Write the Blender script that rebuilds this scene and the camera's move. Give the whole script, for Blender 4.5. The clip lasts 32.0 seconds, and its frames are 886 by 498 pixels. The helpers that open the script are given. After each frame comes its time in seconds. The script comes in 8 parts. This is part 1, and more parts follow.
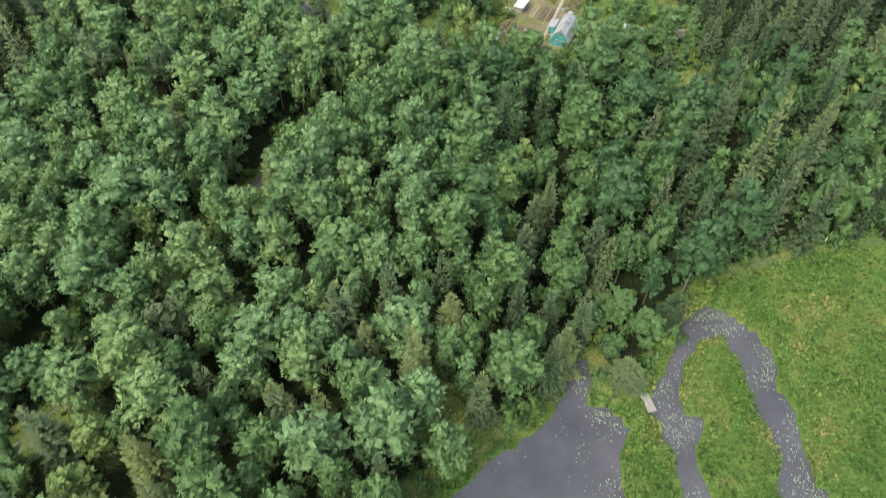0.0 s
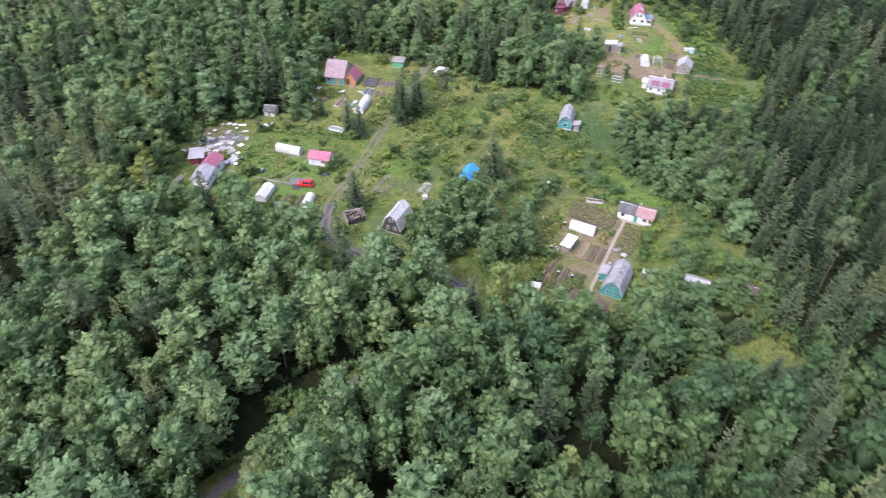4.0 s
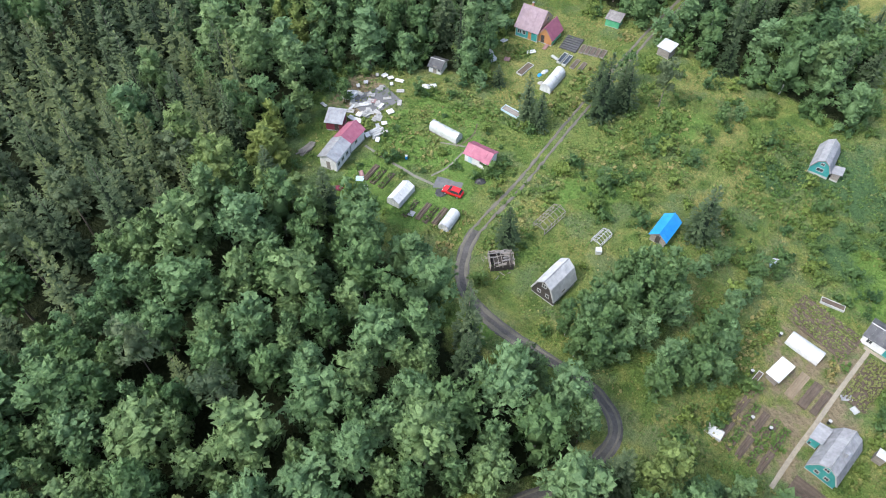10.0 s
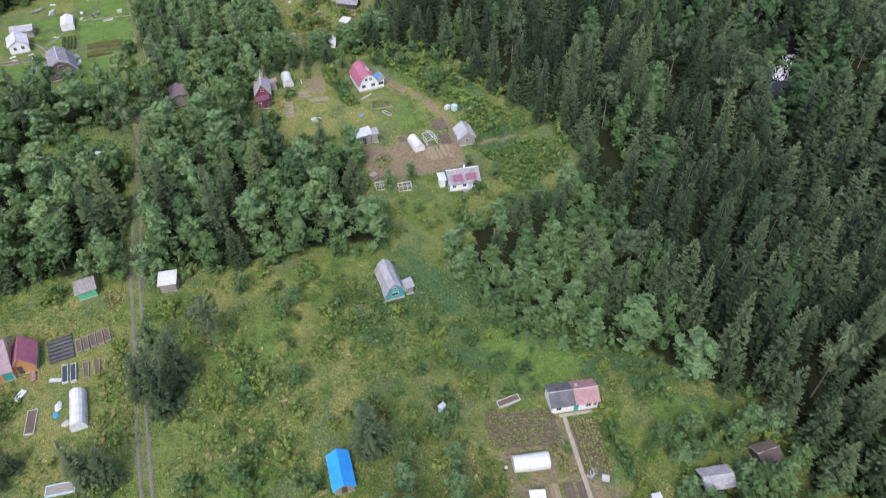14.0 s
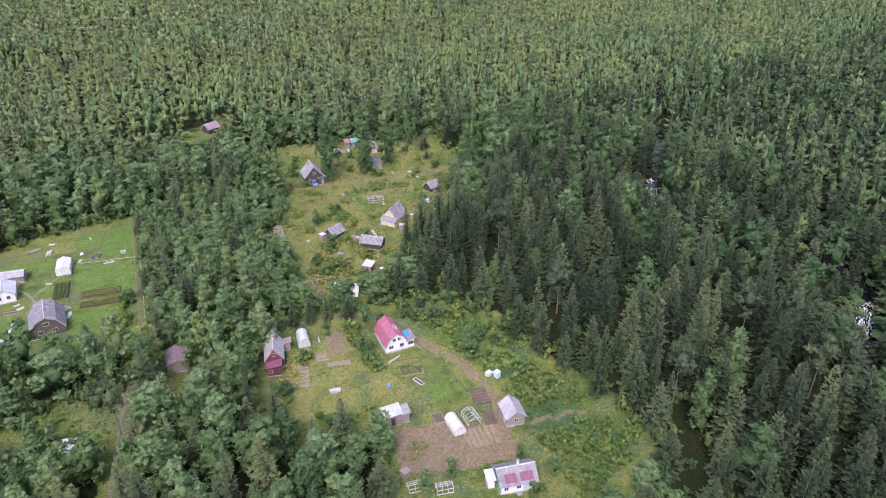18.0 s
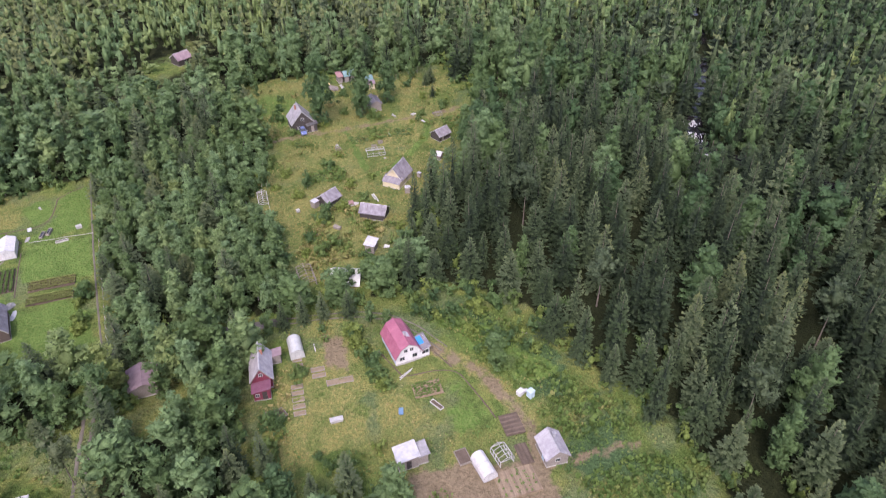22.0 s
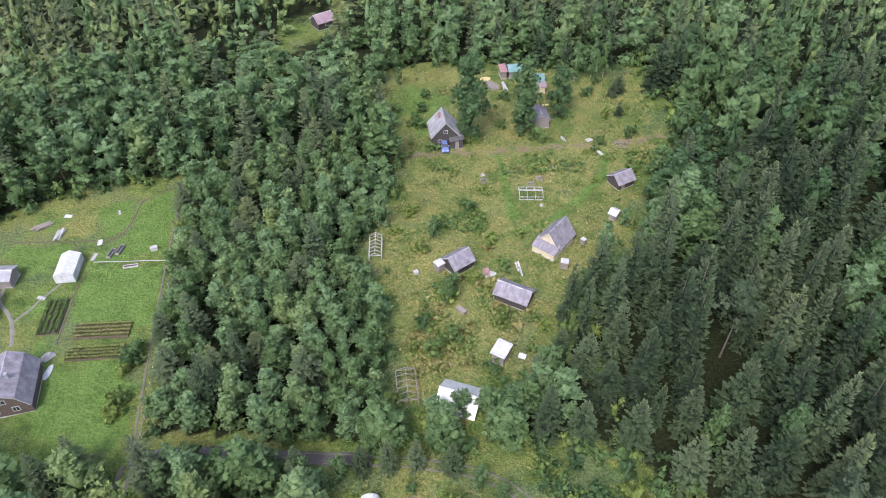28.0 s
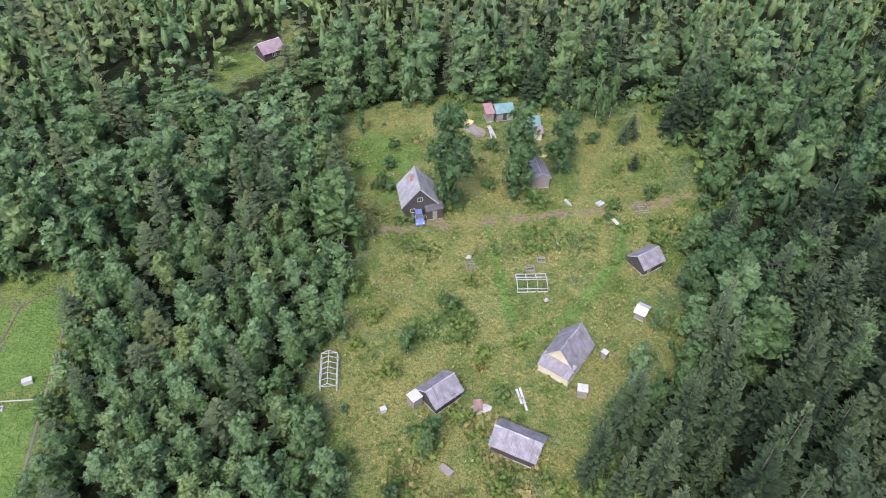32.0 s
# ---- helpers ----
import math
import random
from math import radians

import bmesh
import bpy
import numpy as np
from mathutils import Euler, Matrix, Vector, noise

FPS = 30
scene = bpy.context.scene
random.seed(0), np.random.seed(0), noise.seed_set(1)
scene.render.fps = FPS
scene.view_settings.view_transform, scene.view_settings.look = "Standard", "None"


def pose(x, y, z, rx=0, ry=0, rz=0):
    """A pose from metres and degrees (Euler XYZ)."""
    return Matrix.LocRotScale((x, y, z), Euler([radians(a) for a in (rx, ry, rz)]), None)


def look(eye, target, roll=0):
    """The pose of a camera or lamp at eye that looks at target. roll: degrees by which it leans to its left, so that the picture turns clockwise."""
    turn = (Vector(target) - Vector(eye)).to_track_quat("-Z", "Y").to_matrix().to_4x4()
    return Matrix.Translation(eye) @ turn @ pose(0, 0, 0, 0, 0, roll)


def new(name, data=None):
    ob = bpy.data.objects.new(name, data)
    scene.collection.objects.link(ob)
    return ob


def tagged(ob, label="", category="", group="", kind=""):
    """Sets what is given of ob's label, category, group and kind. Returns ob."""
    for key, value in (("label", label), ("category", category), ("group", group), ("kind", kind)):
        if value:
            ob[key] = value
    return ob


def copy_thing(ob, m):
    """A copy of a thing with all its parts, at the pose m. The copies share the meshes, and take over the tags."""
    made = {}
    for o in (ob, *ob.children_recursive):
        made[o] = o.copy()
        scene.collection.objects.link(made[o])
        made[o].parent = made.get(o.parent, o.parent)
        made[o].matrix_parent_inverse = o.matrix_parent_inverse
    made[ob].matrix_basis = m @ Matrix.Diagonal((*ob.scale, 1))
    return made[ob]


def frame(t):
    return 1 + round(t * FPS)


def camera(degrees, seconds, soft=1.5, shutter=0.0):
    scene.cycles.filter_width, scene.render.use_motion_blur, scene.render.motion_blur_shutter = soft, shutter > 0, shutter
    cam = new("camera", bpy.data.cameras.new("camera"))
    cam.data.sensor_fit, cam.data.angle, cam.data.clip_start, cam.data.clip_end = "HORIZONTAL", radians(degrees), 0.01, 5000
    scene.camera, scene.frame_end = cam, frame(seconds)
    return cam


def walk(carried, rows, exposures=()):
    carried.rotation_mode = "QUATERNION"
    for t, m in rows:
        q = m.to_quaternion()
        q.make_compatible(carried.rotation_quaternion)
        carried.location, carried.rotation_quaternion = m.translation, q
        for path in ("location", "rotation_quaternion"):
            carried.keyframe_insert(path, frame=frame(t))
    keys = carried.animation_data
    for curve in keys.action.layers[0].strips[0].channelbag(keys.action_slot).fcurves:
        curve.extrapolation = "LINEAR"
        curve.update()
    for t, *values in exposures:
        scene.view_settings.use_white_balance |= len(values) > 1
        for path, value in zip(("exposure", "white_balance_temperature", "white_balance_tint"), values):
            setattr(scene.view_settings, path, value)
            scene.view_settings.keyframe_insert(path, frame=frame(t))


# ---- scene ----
cam = camera(64.6, 32.0, soft=1.0, shutter=0.2)
METRES, EYE, TILT, LEAN, TURN = 300.0, 101.5, -52.0, 0.0, 0.0
ROWS = [
    (0.0, 0.0, 0.0, 0.0, 0.0, 0.0, -0.0),
    (0.5, 0.0017, 0.0096, 0.0122, 0.07, 7.42, -0.05),
    (1.0, 0.0027, 0.0191, 0.0233, 0.08, 11.26, -0.07),
    (1.5, 0.0032, 0.0284, 0.0357, 0.03, 11.23, -0.08),
    (2.0, 0.0035, 0.0374, 0.0483, -0.01, 11.2, -0.11),
    (2.5, 0.0038, 0.0463, 0.0607, -0.06, 11.2, -0.12),
    (3.0, 0.0039, 0.0552, 0.0729, -0.12, 11.21, -0.12),
    (3.5, 0.0041, 0.064, 0.085, -0.17, 11.22, -0.11),
    (4.0, 0.0012, 0.0721, 0.0961, 2.48, 11.17, -3.77),
    (4.5, 0.0042, 0.0797, 0.1082, 14.7, 8.7, -18.3),
    (6.5, -0.0033, 0.1168, 0.1556, 14.62, 1.53, -18.26),
    (7.0, -0.0078, 0.1261, 0.1686, 14.53, -2.76, -18.22),
    (7.5, -0.0118, 0.1356, 0.1805, 14.49, -2.81, -18.23),
    (8.0, -0.0162, 0.145, 0.1918, 14.43, -2.78, -18.25),
    (8.5, -0.0208, 0.1543, 0.2029, 14.37, -2.75, -18.25),
    (9.0, -0.0253, 0.1635, 0.2139, 14.36, -2.73, -18.22),
    (9.5, -0.0303, 0.1725, 0.2253, 14.34, -2.73, -18.23),
    (10.0, -0.0354, 0.1812, 0.2366, 14.29, -2.7, -18.22),
    (10.5, -0.0408, 0.1905, 0.248, 14.29, -2.69, -18.2),
    (11.0, -0.0448, 0.2, 0.2614, 12.11, -2.2, -15.48),
    (11.5, -0.0531, 0.2112, 0.2707, 1.58, -0.2, -2.7),
    (12.0, -0.0558, 0.2207, 0.2832, -1.44, -0.24, 1.47),
    (12.5, -0.06, 0.2327, 0.2954, -16.75, -3.11, 20.13),
    (13.0, -0.0646, 0.2433, 0.3094, -20.91, -4.8, 24.22),
    (13.5, -0.0647, 0.2526, 0.3233, -20.94, -3.46, 24.23),
    (14.0, -0.0638, 0.2621, 0.3355, -20.91, 3.39, 24.27),
    (14.5, -0.0622, 0.2714, 0.3457, -20.92, 5.89, 24.25),
    (16.5, -0.0466, 0.3056, 0.3909, -20.97, 5.74, 24.23),
    (17.0, -0.0401, 0.3132, 0.4041, -20.85, 9.39, 24.23),
    (17.5, -0.034, 0.3213, 0.4148, -20.71, 16.37, 24.23),
    (18.0, -0.0285, 0.3297, 0.425, -20.74, 18.11, 24.23),
    (18.5, -0.0272, 0.3375, 0.4368, -15.51, 20.0, 18.61),
    (19.0, -0.0166, 0.3436, 0.4463, -11.17, 21.15, 13.99),
    (19.5, -0.0106, 0.3521, 0.457, -11.21, 21.14, 13.99),
    (20.0, -0.0032, 0.3611, 0.4673, -11.36, 21.12, 14.21),
    (20.5, 0.0019, 0.3731, 0.4792, -21.1, 17.9, 24.58),
    (21.0, 0.0078, 0.382, 0.4901, -21.15, 17.86, 24.6),
    (21.5, 0.0137, 0.391, 0.4999, -21.17, 16.61, 24.63),
    (22.0, 0.0197, 0.3993, 0.5104, -21.11, 9.86, 24.82),
    (22.5, 0.0268, 0.4069, 0.5224, -21.06, 4.77, 24.95),
    (23.0, 0.0327, 0.4132, 0.5338, -10.16, 8.04, 13.15),
    (23.5, 0.0402, 0.421, 0.5444, -9.78, 8.08, 12.65),
    (24.0, 0.0496, 0.4312, 0.5553, -19.02, 5.28, 22.93),
    (24.5, 0.054, 0.4403, 0.5664, -21.02, 4.5, 24.7),
    (25.0, 0.0596, 0.4482, 0.5771, -13.81, 7.02, 17.19),
    (25.5, 0.0663, 0.4563, 0.5875, -10.81, 7.79, 13.79),
    (27.5, 0.0907, 0.5003, 0.6238, -10.88, 7.68, 13.57),
    (28.0, 0.0961, 0.5129, 0.6325, -10.88, 7.65, 13.55),
    (28.5, 0.1014, 0.5254, 0.6414, -10.89, 7.66, 13.52),
    (29.0, 0.1067, 0.5379, 0.6502, -10.94, 7.66, 13.54),
    (29.5, 0.1117, 0.5503, 0.6594, -11.13, 7.62, 13.73),
    (30.0, 0.1167, 0.5628, 0.6684, -11.36, 7.56, 13.95),
    (30.5, 0.1216, 0.5754, 0.6774, -11.62, 7.5, 14.22),
    (31.0, 0.1265, 0.5879, 0.6864, -11.88, 7.43, 14.5),
    (31.5, 0.1314, 0.6005, 0.6955, -12.13, 7.33, 14.76),
    (32.0, 0.1363, 0.6131, 0.7045, -12.38, 7.25, 15.05),
]
walk(cam, [(t, pose(0, 0, EYE, TILT, LEAN, TURN) @ pose(METRES * x, METRES * y, METRES * z, 90 + pitch, roll, yaw)) for t, x, y, z, yaw, pitch, roll in ROWS], [(0.0, 1.1, 7000, 0), (1.0, 1.14, 6400, 9), (2.0, 1.15, 6250, 22), (4.5, 1.06, 6150, 24), (7.0, 1.02, 6150, 13), (11.0, 0.9, 6150, 8), (12.0, 0.66, 6150, 10), (13.0, 0.65, 6100, 14), (16.5, 0.74, 6250, 20), (17.5, 0.8, 6250, 27), (19.0, 0.78, 6200, 29), (21.0, 0.76, 6300, 29), (22.0, 0.74, 6450, 31), (23.0, 0.79, 6350, 28), (25.0, 0.77, 6050, 26), (28.0, 0.85, 6150, 20), (32.0, 0.88, 6100, 20)])

# ---- sky, sun ----
world = bpy.data.worlds.new("overcast_sky")
scene.world = world
world.use_nodes = True
wn, wl = world.node_tree.nodes, world.node_tree.links
sky = wn.new("ShaderNodeTexSky")
sky.sky_type, sky.sun_disc = "NISHITA", False
sky.sun_elevation, sky.sun_rotation, sky.altitude = radians(52), radians(222), 100
sky.air_density, sky.dust_density = 1.0, 3.0
grey = wn.new("ShaderNodeHueSaturation")
grey.inputs["Saturation"].default_value = 0.75
wl.new(sky.outputs[0], grey.inputs["Color"])
wl.new(grey.outputs[0], wn["Background"].inputs["Color"])
wn["Background"].inputs["Strength"].default_value = 0.21
sun = new("sun", bpy.data.lights.new("sun", "SUN"))
sun.data.energy, sun.data.angle, sun.data.color = 1.5, radians(14), (1.0, 0.965, 0.91)
sun.matrix_world = look((0, 0, 200), (55, 60, 200 - 105))

# ---- the lie of the land ----
def smooth(a, b, v):
    u = np.clip((np.asarray(v, float) - a) / (b - a), 0, 1)
    return u * u * (3 - 2 * u)


def ground(x, y):
    x, y = np.asarray(x, float), np.asarray(y, float)
    z = 2.6 * smooth(235, 300, y) - 5.2 * smooth(-5, 25, x) * (1 - smooth(185, 235, y)) - 2.0 * (1 - smooth(60, 130, y)) * smooth(0, 30, x)
    return z - RIVER_DROP * (1 - smooth(0, 9, river_distance(x, y)))


def ground1(x, y):
    return float(ground(np.array([x]), np.array([y]))[0])


def line_distance(x, y, pts):
    best = np.full(np.shape(x), 1e9)
    for (ax, ay), (bx, by) in zip(pts, pts[1:]):
        dx, dy = bx - ax, by - ay
        u = np.clip(((x - ax) * dx + (y - ay) * dy) / (dx * dx + dy * dy), 0, 1)
        best = np.minimum(best, np.hypot(x - ax - u * dx, y - ay - u * dy))
    return best


def inside(x, y, pts):
    hit = np.zeros(np.shape(x), bool)
    for (ax, ay), (bx, by) in zip(pts, pts[1:] + pts[:1]):
        cross = ((ay > y) != (by > y)) & (x < (bx - ax) * (y - ay) / ((by - ay) or 1e-9) + ax)
        hit ^= cross
    return hit


def signed(x, y, pts):
    """Metres inside (plus) or outside (minus) a closed outline."""
    d = line_distance(x, y, pts + pts[:1])
    return np.where(inside(x, y, pts), d, -d)


def wave(x, y, size, seed=0):
    """A cheap smooth wobble between -1 and 1."""
    a = np.sin(x / size * 1.9 + seed * 1.7 + 1.3 * np.sin(y / size * 1.1 + seed))
    b = np.sin(y / size * 2.1 + seed * 2.9 + 1.1 * np.sin(x / size * 1.4 + seed * 0.7))
    return 0.5 * (a + b)


RIVER_DROP = 1.6
RAPIDS = [(120, 196), (140, 216), (150, 226), (172, 236), (184, 262), (164, 296), (160, 306), (178, 322), (215, 350), (260, 400)]


def river_distance(x, y):
    return line_distance(x, y, RAPIDS)


VILLAGE = [(-84, 198), (-76, 201), (-66, 206), (-56, 206.5), (-51, 212), (-52, 223), (-54, 243), (-43, 249), (-33, 246), (-23.5, 243),
           (-17, 237), (-6, 234), (5, 230.5), (15, 227.5), (27, 224), (31, 231), (32, 243), (36, 254), (34, 258.5), (20, 261), (17, 267),
           (17.5, 276), (21, 281), (24, 291), (27, 300), (45, 297), (62, 293), (68, 289), (76, 277), (77, 265), (77, 256), (81, 249),
           (81, 240), (80, 232), (77, 224), (68, 220.5), (61, 221.5), (47, 222.5), (39, 220.5), (35, 217), (36, 208), (33, 201),
           (38, 194), (46, 187.5), (53, 177), (58, 170), (64, 158), (63, 149), (59, 146.5), (52, 147.5), (45, 147.5), (40, 147), (33, 142), (27, 139),
           (20, 139), (5, 137), (-3, 135), (-9, 141), (-24, 144), (-31, 147), (-36, 150.6), (-38.5, 154), (-45, 156.7), (-53.5, 160),
           (-62, 163), (-71, 163.5), (-80, 170), (-80, 188)]
LAWNS = [(-90, 380), (-58, 374.5), (-46, 362), (-36, 373), (-22, 375.5), (-13, 379), (11, 378.5), (7, 348), (4, 330), (1.5, 316),
         (0, 309), (-5, 312), (-11, 309), (-28, 315.5), (-45, 318.5), (-51, 309), (-90, 310)]
GLADE = [(-35, 292.6), (-27, 295), (-16, 296), (-7.5, 289.5), (-11, 283), (-17, 280), (-24.5, 281), (-33, 285)]
MEADOW = [(57, 378), (60, 371), (55, 361), (48, 353.5), (44, 342), (42, 333.5), (43, 324.5), (41, 317), (41.5, 311), (42, 305.5),
          (50.5, 299), (55.5, 305.5), (60, 307), (66, 312), (73, 315), (77, 320), (82.5, 326), (90.5, 328.5), (98, 335.5), (102.5, 340),
          (108, 349), (115, 352.5), (123, 361), (127, 378), (131, 392.5), (124, 395.5), (111, 397.5), (104, 405), (84, 409.5), (69, 412),
          (62.5, 407)]
CABIN_GLADE = [(33.6, 429), (42.4, 440), (47, 452), (60, 455), (57, 443.8), (47.5, 438), (38.7, 430)]
MARSH = [(47.5, 74.5), (53, 77.5), (62, 80.5), (73, 83.5), (84, 85.5), (130, 93), (140, -60), (-8, -60), (-4, 34), (5, 40), (16, 49), (20, 54), (22.5, 61), (25.5, 60.5), (25.4, 55), (29, 52), (33, 53.5), (36.5, 57.5), (40, 63), (43.3, 69.5), (46, 73)]
BANK_GLADE = [(-3, 56), (1.5, 51), (8.5, 44), (1.3, 38), (-1.5, 42)]
SPRUCE_STAND = [(-150, 150), (-150, 205), (-130, 203), (-98, 183), (-88, 175), (-83, 157), (-89, 139), (-88, 120), (-104, 105), (-140, 110)]
WILLOW_GLADE = [(54, 127), (58, 124), (63, 127), (64.5, 133), (62, 138), (57, 138), (54, 133)]
OPEN = [VILLAGE, LAWNS, GLADE, MEADOW, CABIN_GLADE, MARSH, BANK_GLADE, WILLOW_GLADE]

LAWNPLOTS = [[(-14.5, 335.4), (-10.5, 331), (-1, 330.4), (0.6, 315), (-6, 313), (-14, 320)], [(-9.6, 342.4), (-8, 354), (5.6, 353), (4, 337.6)], [(-7, 358), (-3, 361.4), (0.6, 365.6), (3.4, 374), (9.6, 376.6), (7, 356.4)],
             [(-24, 367), (-11.4, 363.6), (-9.6, 358), (-20, 359)], [(-34, 340), (-23, 337.4), (-24.4, 322), (-34, 322)], [(-4, 363.4), (-6, 373.6), (1, 376), (-0.8, 366.4)]]
LUSH = [[(-13, 204), (-2, 204), (-1, 222), (-14, 222)], [(-27, 176), (-15, 180), (-12, 196), (-25, 196)], [(-66, 166), (-40, 160), (-38, 182), (-44, 200), (-62, 204), (-66, 190)], [(57, 286), (66, 286), (75, 262), (66, 260), (62, 272)], [(49, 258), (57, 257), (57, 268), (52, 271), (48, 264)],
        [(28, 184), (30, 198), (44, 196), (50, 181), (42, 179)], [(64, 405), (81, 403), (74, 383), (65, 378), (57, 384)], [(-38, 150), (-26, 152), (-14, 148), (-16, 144), (-30, 148)], [(44, 160), (52, 172), (60, 160)]]
RANK = [[(28, 186), (40, 178), (62, 152), (62, 172), (48, 190), (37, 214), (44, 223), (16, 226), (8, 208)], [(60, 224), (78, 226), (80, 248), (76, 276), (66, 288), (63, 272), (66, 256), (60, 240)], [(66, 350), (60, 352), (58, 344), (70, 342)]]
TRAILS = [[(80.3, 366.5), (79.3, 360.7), (77.4, 353), (75.8, 345)], [(104.3, 361.8), (102.8, 357.1), (99.2, 352.3), (92, 347.3), (86.5, 343.9), (76, 341)], [(36, 182), (37.5, 188), (36, 196)]]
DRYPLOTS = [[(0, 190), (8, 192), (10, 214), (4, 222), (-1, 206)], [(-14, 226), (2, 224), (12, 222), (8, 228), (-10, 232)], [(-10.4, 375.1), (-5.5, 374.4), (-7.3, 365.1), (-13.6, 366.1), (-15.2, 369.7)], [(109, 390), (125, 381), (119, 364), (99.5, 368)], [(41.4, 275), (49, 273.3), (45.6, 262.7), (37.8, 267.2)],
            [(-50.5, 204), (-43.8, 209.8), (-42.4, 205.2), (-46.9, 202)], [(-49.9, 196), (-46.2, 198.2), (-45.7, 193.7), (-48.9, 191.8)], [(46, 320), (52, 330), (48, 340), (44, 330)], [(36, 184), (39, 184), (39, 192), (35, 192)]]
ROAD_A = [(-80, 15), (-65.7, 39), (-60.5, 45.7), (-55.4, 55), (-52, 66), (-48.5, 76), (-44, 86), (-37, 95.5), (-28.8, 106.8), (-22.4, 115), (-13, 123.5), (-6, 130.5),
          (-2.6, 136.5), (-2.2, 140.8), (-5, 144), (-9.3, 146.5), (-18, 148.3), (-25.2, 150.2), (-30.8, 152.8), (-35, 156.6), (-36.8, 162.8),
          (-36.7, 168.5), (-35.1, 174.6), (-32.6, 183.8), (-30.6, 195), (-28.6, 205.6), (-25.6, 219), (-22.2, 234), (-20.4, 242.5),
          (-17, 254), (-9, 281), (-2, 303), (0.3, 309.5)]
ROAD_B = [(0.3, 310.2), (6.1, 310.2), (15.8, 307), (25.3, 303.3), (34.8, 299.9), (44.2, 296.3), (52, 291.6), (56.3, 284.5), (58, 277), (60, 268),
          (60.8, 258), (58.5, 247), (57, 238)]
ROAD_C = [(46, 376), (56.8, 374.4), (64.7, 372.4), (75, 370.3), (85, 368), (95.5, 366), (106, 364), (122, 362.5)]
FENCE_LINE = [(0.9, 312), (3.4, 330.5), (6.5, 351.5), (11, 378.6)]

# ---- materials ----
def mat(name, rough=0.8, metal=0.0, spec=0.3):
    m = bpy.data.materials.new(name)
    m.use_nodes = True
    b = m.node_tree.nodes["Principled BSDF"]
    b.inputs["Roughness"].default_value, b.inputs["Metallic"].default_value = rough, metal
    b.inputs["Specular IOR Level"].default_value = spec
    return m, m.node_tree.nodes, m.node_tree.links, b


def ramp(n, l, fac, *stops):
    r = n.new("ShaderNodeValToRGB")
    while len(r.color_ramp.elements) < len(stops):
        r.color_ramp.elements.new(0.5)
    for e, (p, c) in zip(r.color_ramp.elements, stops):
        e.position, e.color = p, (*c, 1)
    l.new(fac, r.inputs["Fac"])
    return r.outputs["Color"]


def blend(n, l, fac, a, b, mode="MIX"):
    m = n.new("ShaderNodeMix")
    m.data_type, m.blend_type = "RGBA", mode
    for key, v in ((0, fac), (6, a), (7, b)):
        if hasattr(v, "links"):
            l.new(v, m.inputs[key])
        else:
            m.inputs[key].default_value = v if key == 0 else (*v, 1)
    return m.outputs[2]


def noise_of(n, l, scale, detail=4, coords=None, rough=0.6):
    t = n.new("ShaderNodeTexNoise")
    t.inputs["Scale"].default_value, t.inputs["Detail"].default_value, t.inputs["Roughness"].default_value = scale, detail, rough
    if coords is not None:
        l.new(coords, t.inputs["Vector"])
    return t.outputs["Fac"]


def bump(n, l, b, height, strength=0.4, distance=0.05):
    u = n.new("ShaderNodeBump")
    u.inputs["Strength"].default_value, u.inputs["Distance"].default_value = strength, distance
    l.new(height, u.inputs["Height"])
    l.new(u.outputs[0], b.inputs["Normal"])


def world_coords(n):
    return n.new("ShaderNodeNewGeometry").outputs["Position"]


def attr(n, name, out="Fac"):
    a = n.new("ShaderNodeAttribute")
    a.attribute_name = name
    return a.outputs[out]


def leaf_material(name, dark, mid, light, pale=None, rough=0.55, gaps=0.0, leaf=2.6, stretch=1.0):
    """Leaves: each tree has its own tint, each spray its own shade. gaps: how much of a spray is open between its leaves."""
    m, n, l, b = mat(name, rough, spec=0.25)
    geo = n.new("ShaderNodeNewGeometry")
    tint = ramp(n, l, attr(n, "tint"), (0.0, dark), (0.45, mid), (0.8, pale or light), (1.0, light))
    spray = ramp(n, l, geo.outputs["Random Per Island"], (0.0, (0.84, 0.85, 0.84)), (1.0, (1.15, 1.14, 1.12)))
    col = blend(n, l, 1.0, tint, spray, "MULTIPLY")
    grain = noise_of(n, l, 3.6, 4, geo.outputs["Position"], 0.7)
    fleck = ramp(n, l, grain, (0.32, (0.74, 0.75, 0.74)), (0.68, (1.24, 1.24, 1.22)))
    col = blend(n, l, 1.0, col, fleck, "MULTIPLY")
    bump(n, l, b, grain, 0.7, 0.3)
    l.new(col, b.inputs["Base Color"])
    glow = n.new("ShaderNodeBsdfTranslucent")
    l.new(col, glow.inputs["Color"])
    mix = n.new("ShaderNodeMixShader")
    mix.inputs[0].default_value = 0.32
    l.new(b.outputs[0], mix.inputs[1])
    l.new(glow.outputs[0], mix.inputs[2])
    out = mix.outputs[0]
    if gaps:
        holes = noise_of(n, l, leaf, 2, geo.outputs["Position"], 0.5)
        cut = n.new("ShaderNodeMath")
        cut.operation, cut.inputs[1].default_value = "LESS_THAN", 0.5 - (0.5 - gaps) * 0.36
        l.new(holes, cut.inputs[0])
        air, lace = n.new("ShaderNodeBsdfTransparent"), n.new("ShaderNodeMixShader")
        for socket, key in ((cut.outputs[0], 0), (out, 1), (air.outputs[0], 2)):
            l.new(socket, lace.inputs[key])
        out = lace.outputs[0]
    l.new(out, n["Material Output"].inputs["Surface"])
    return m


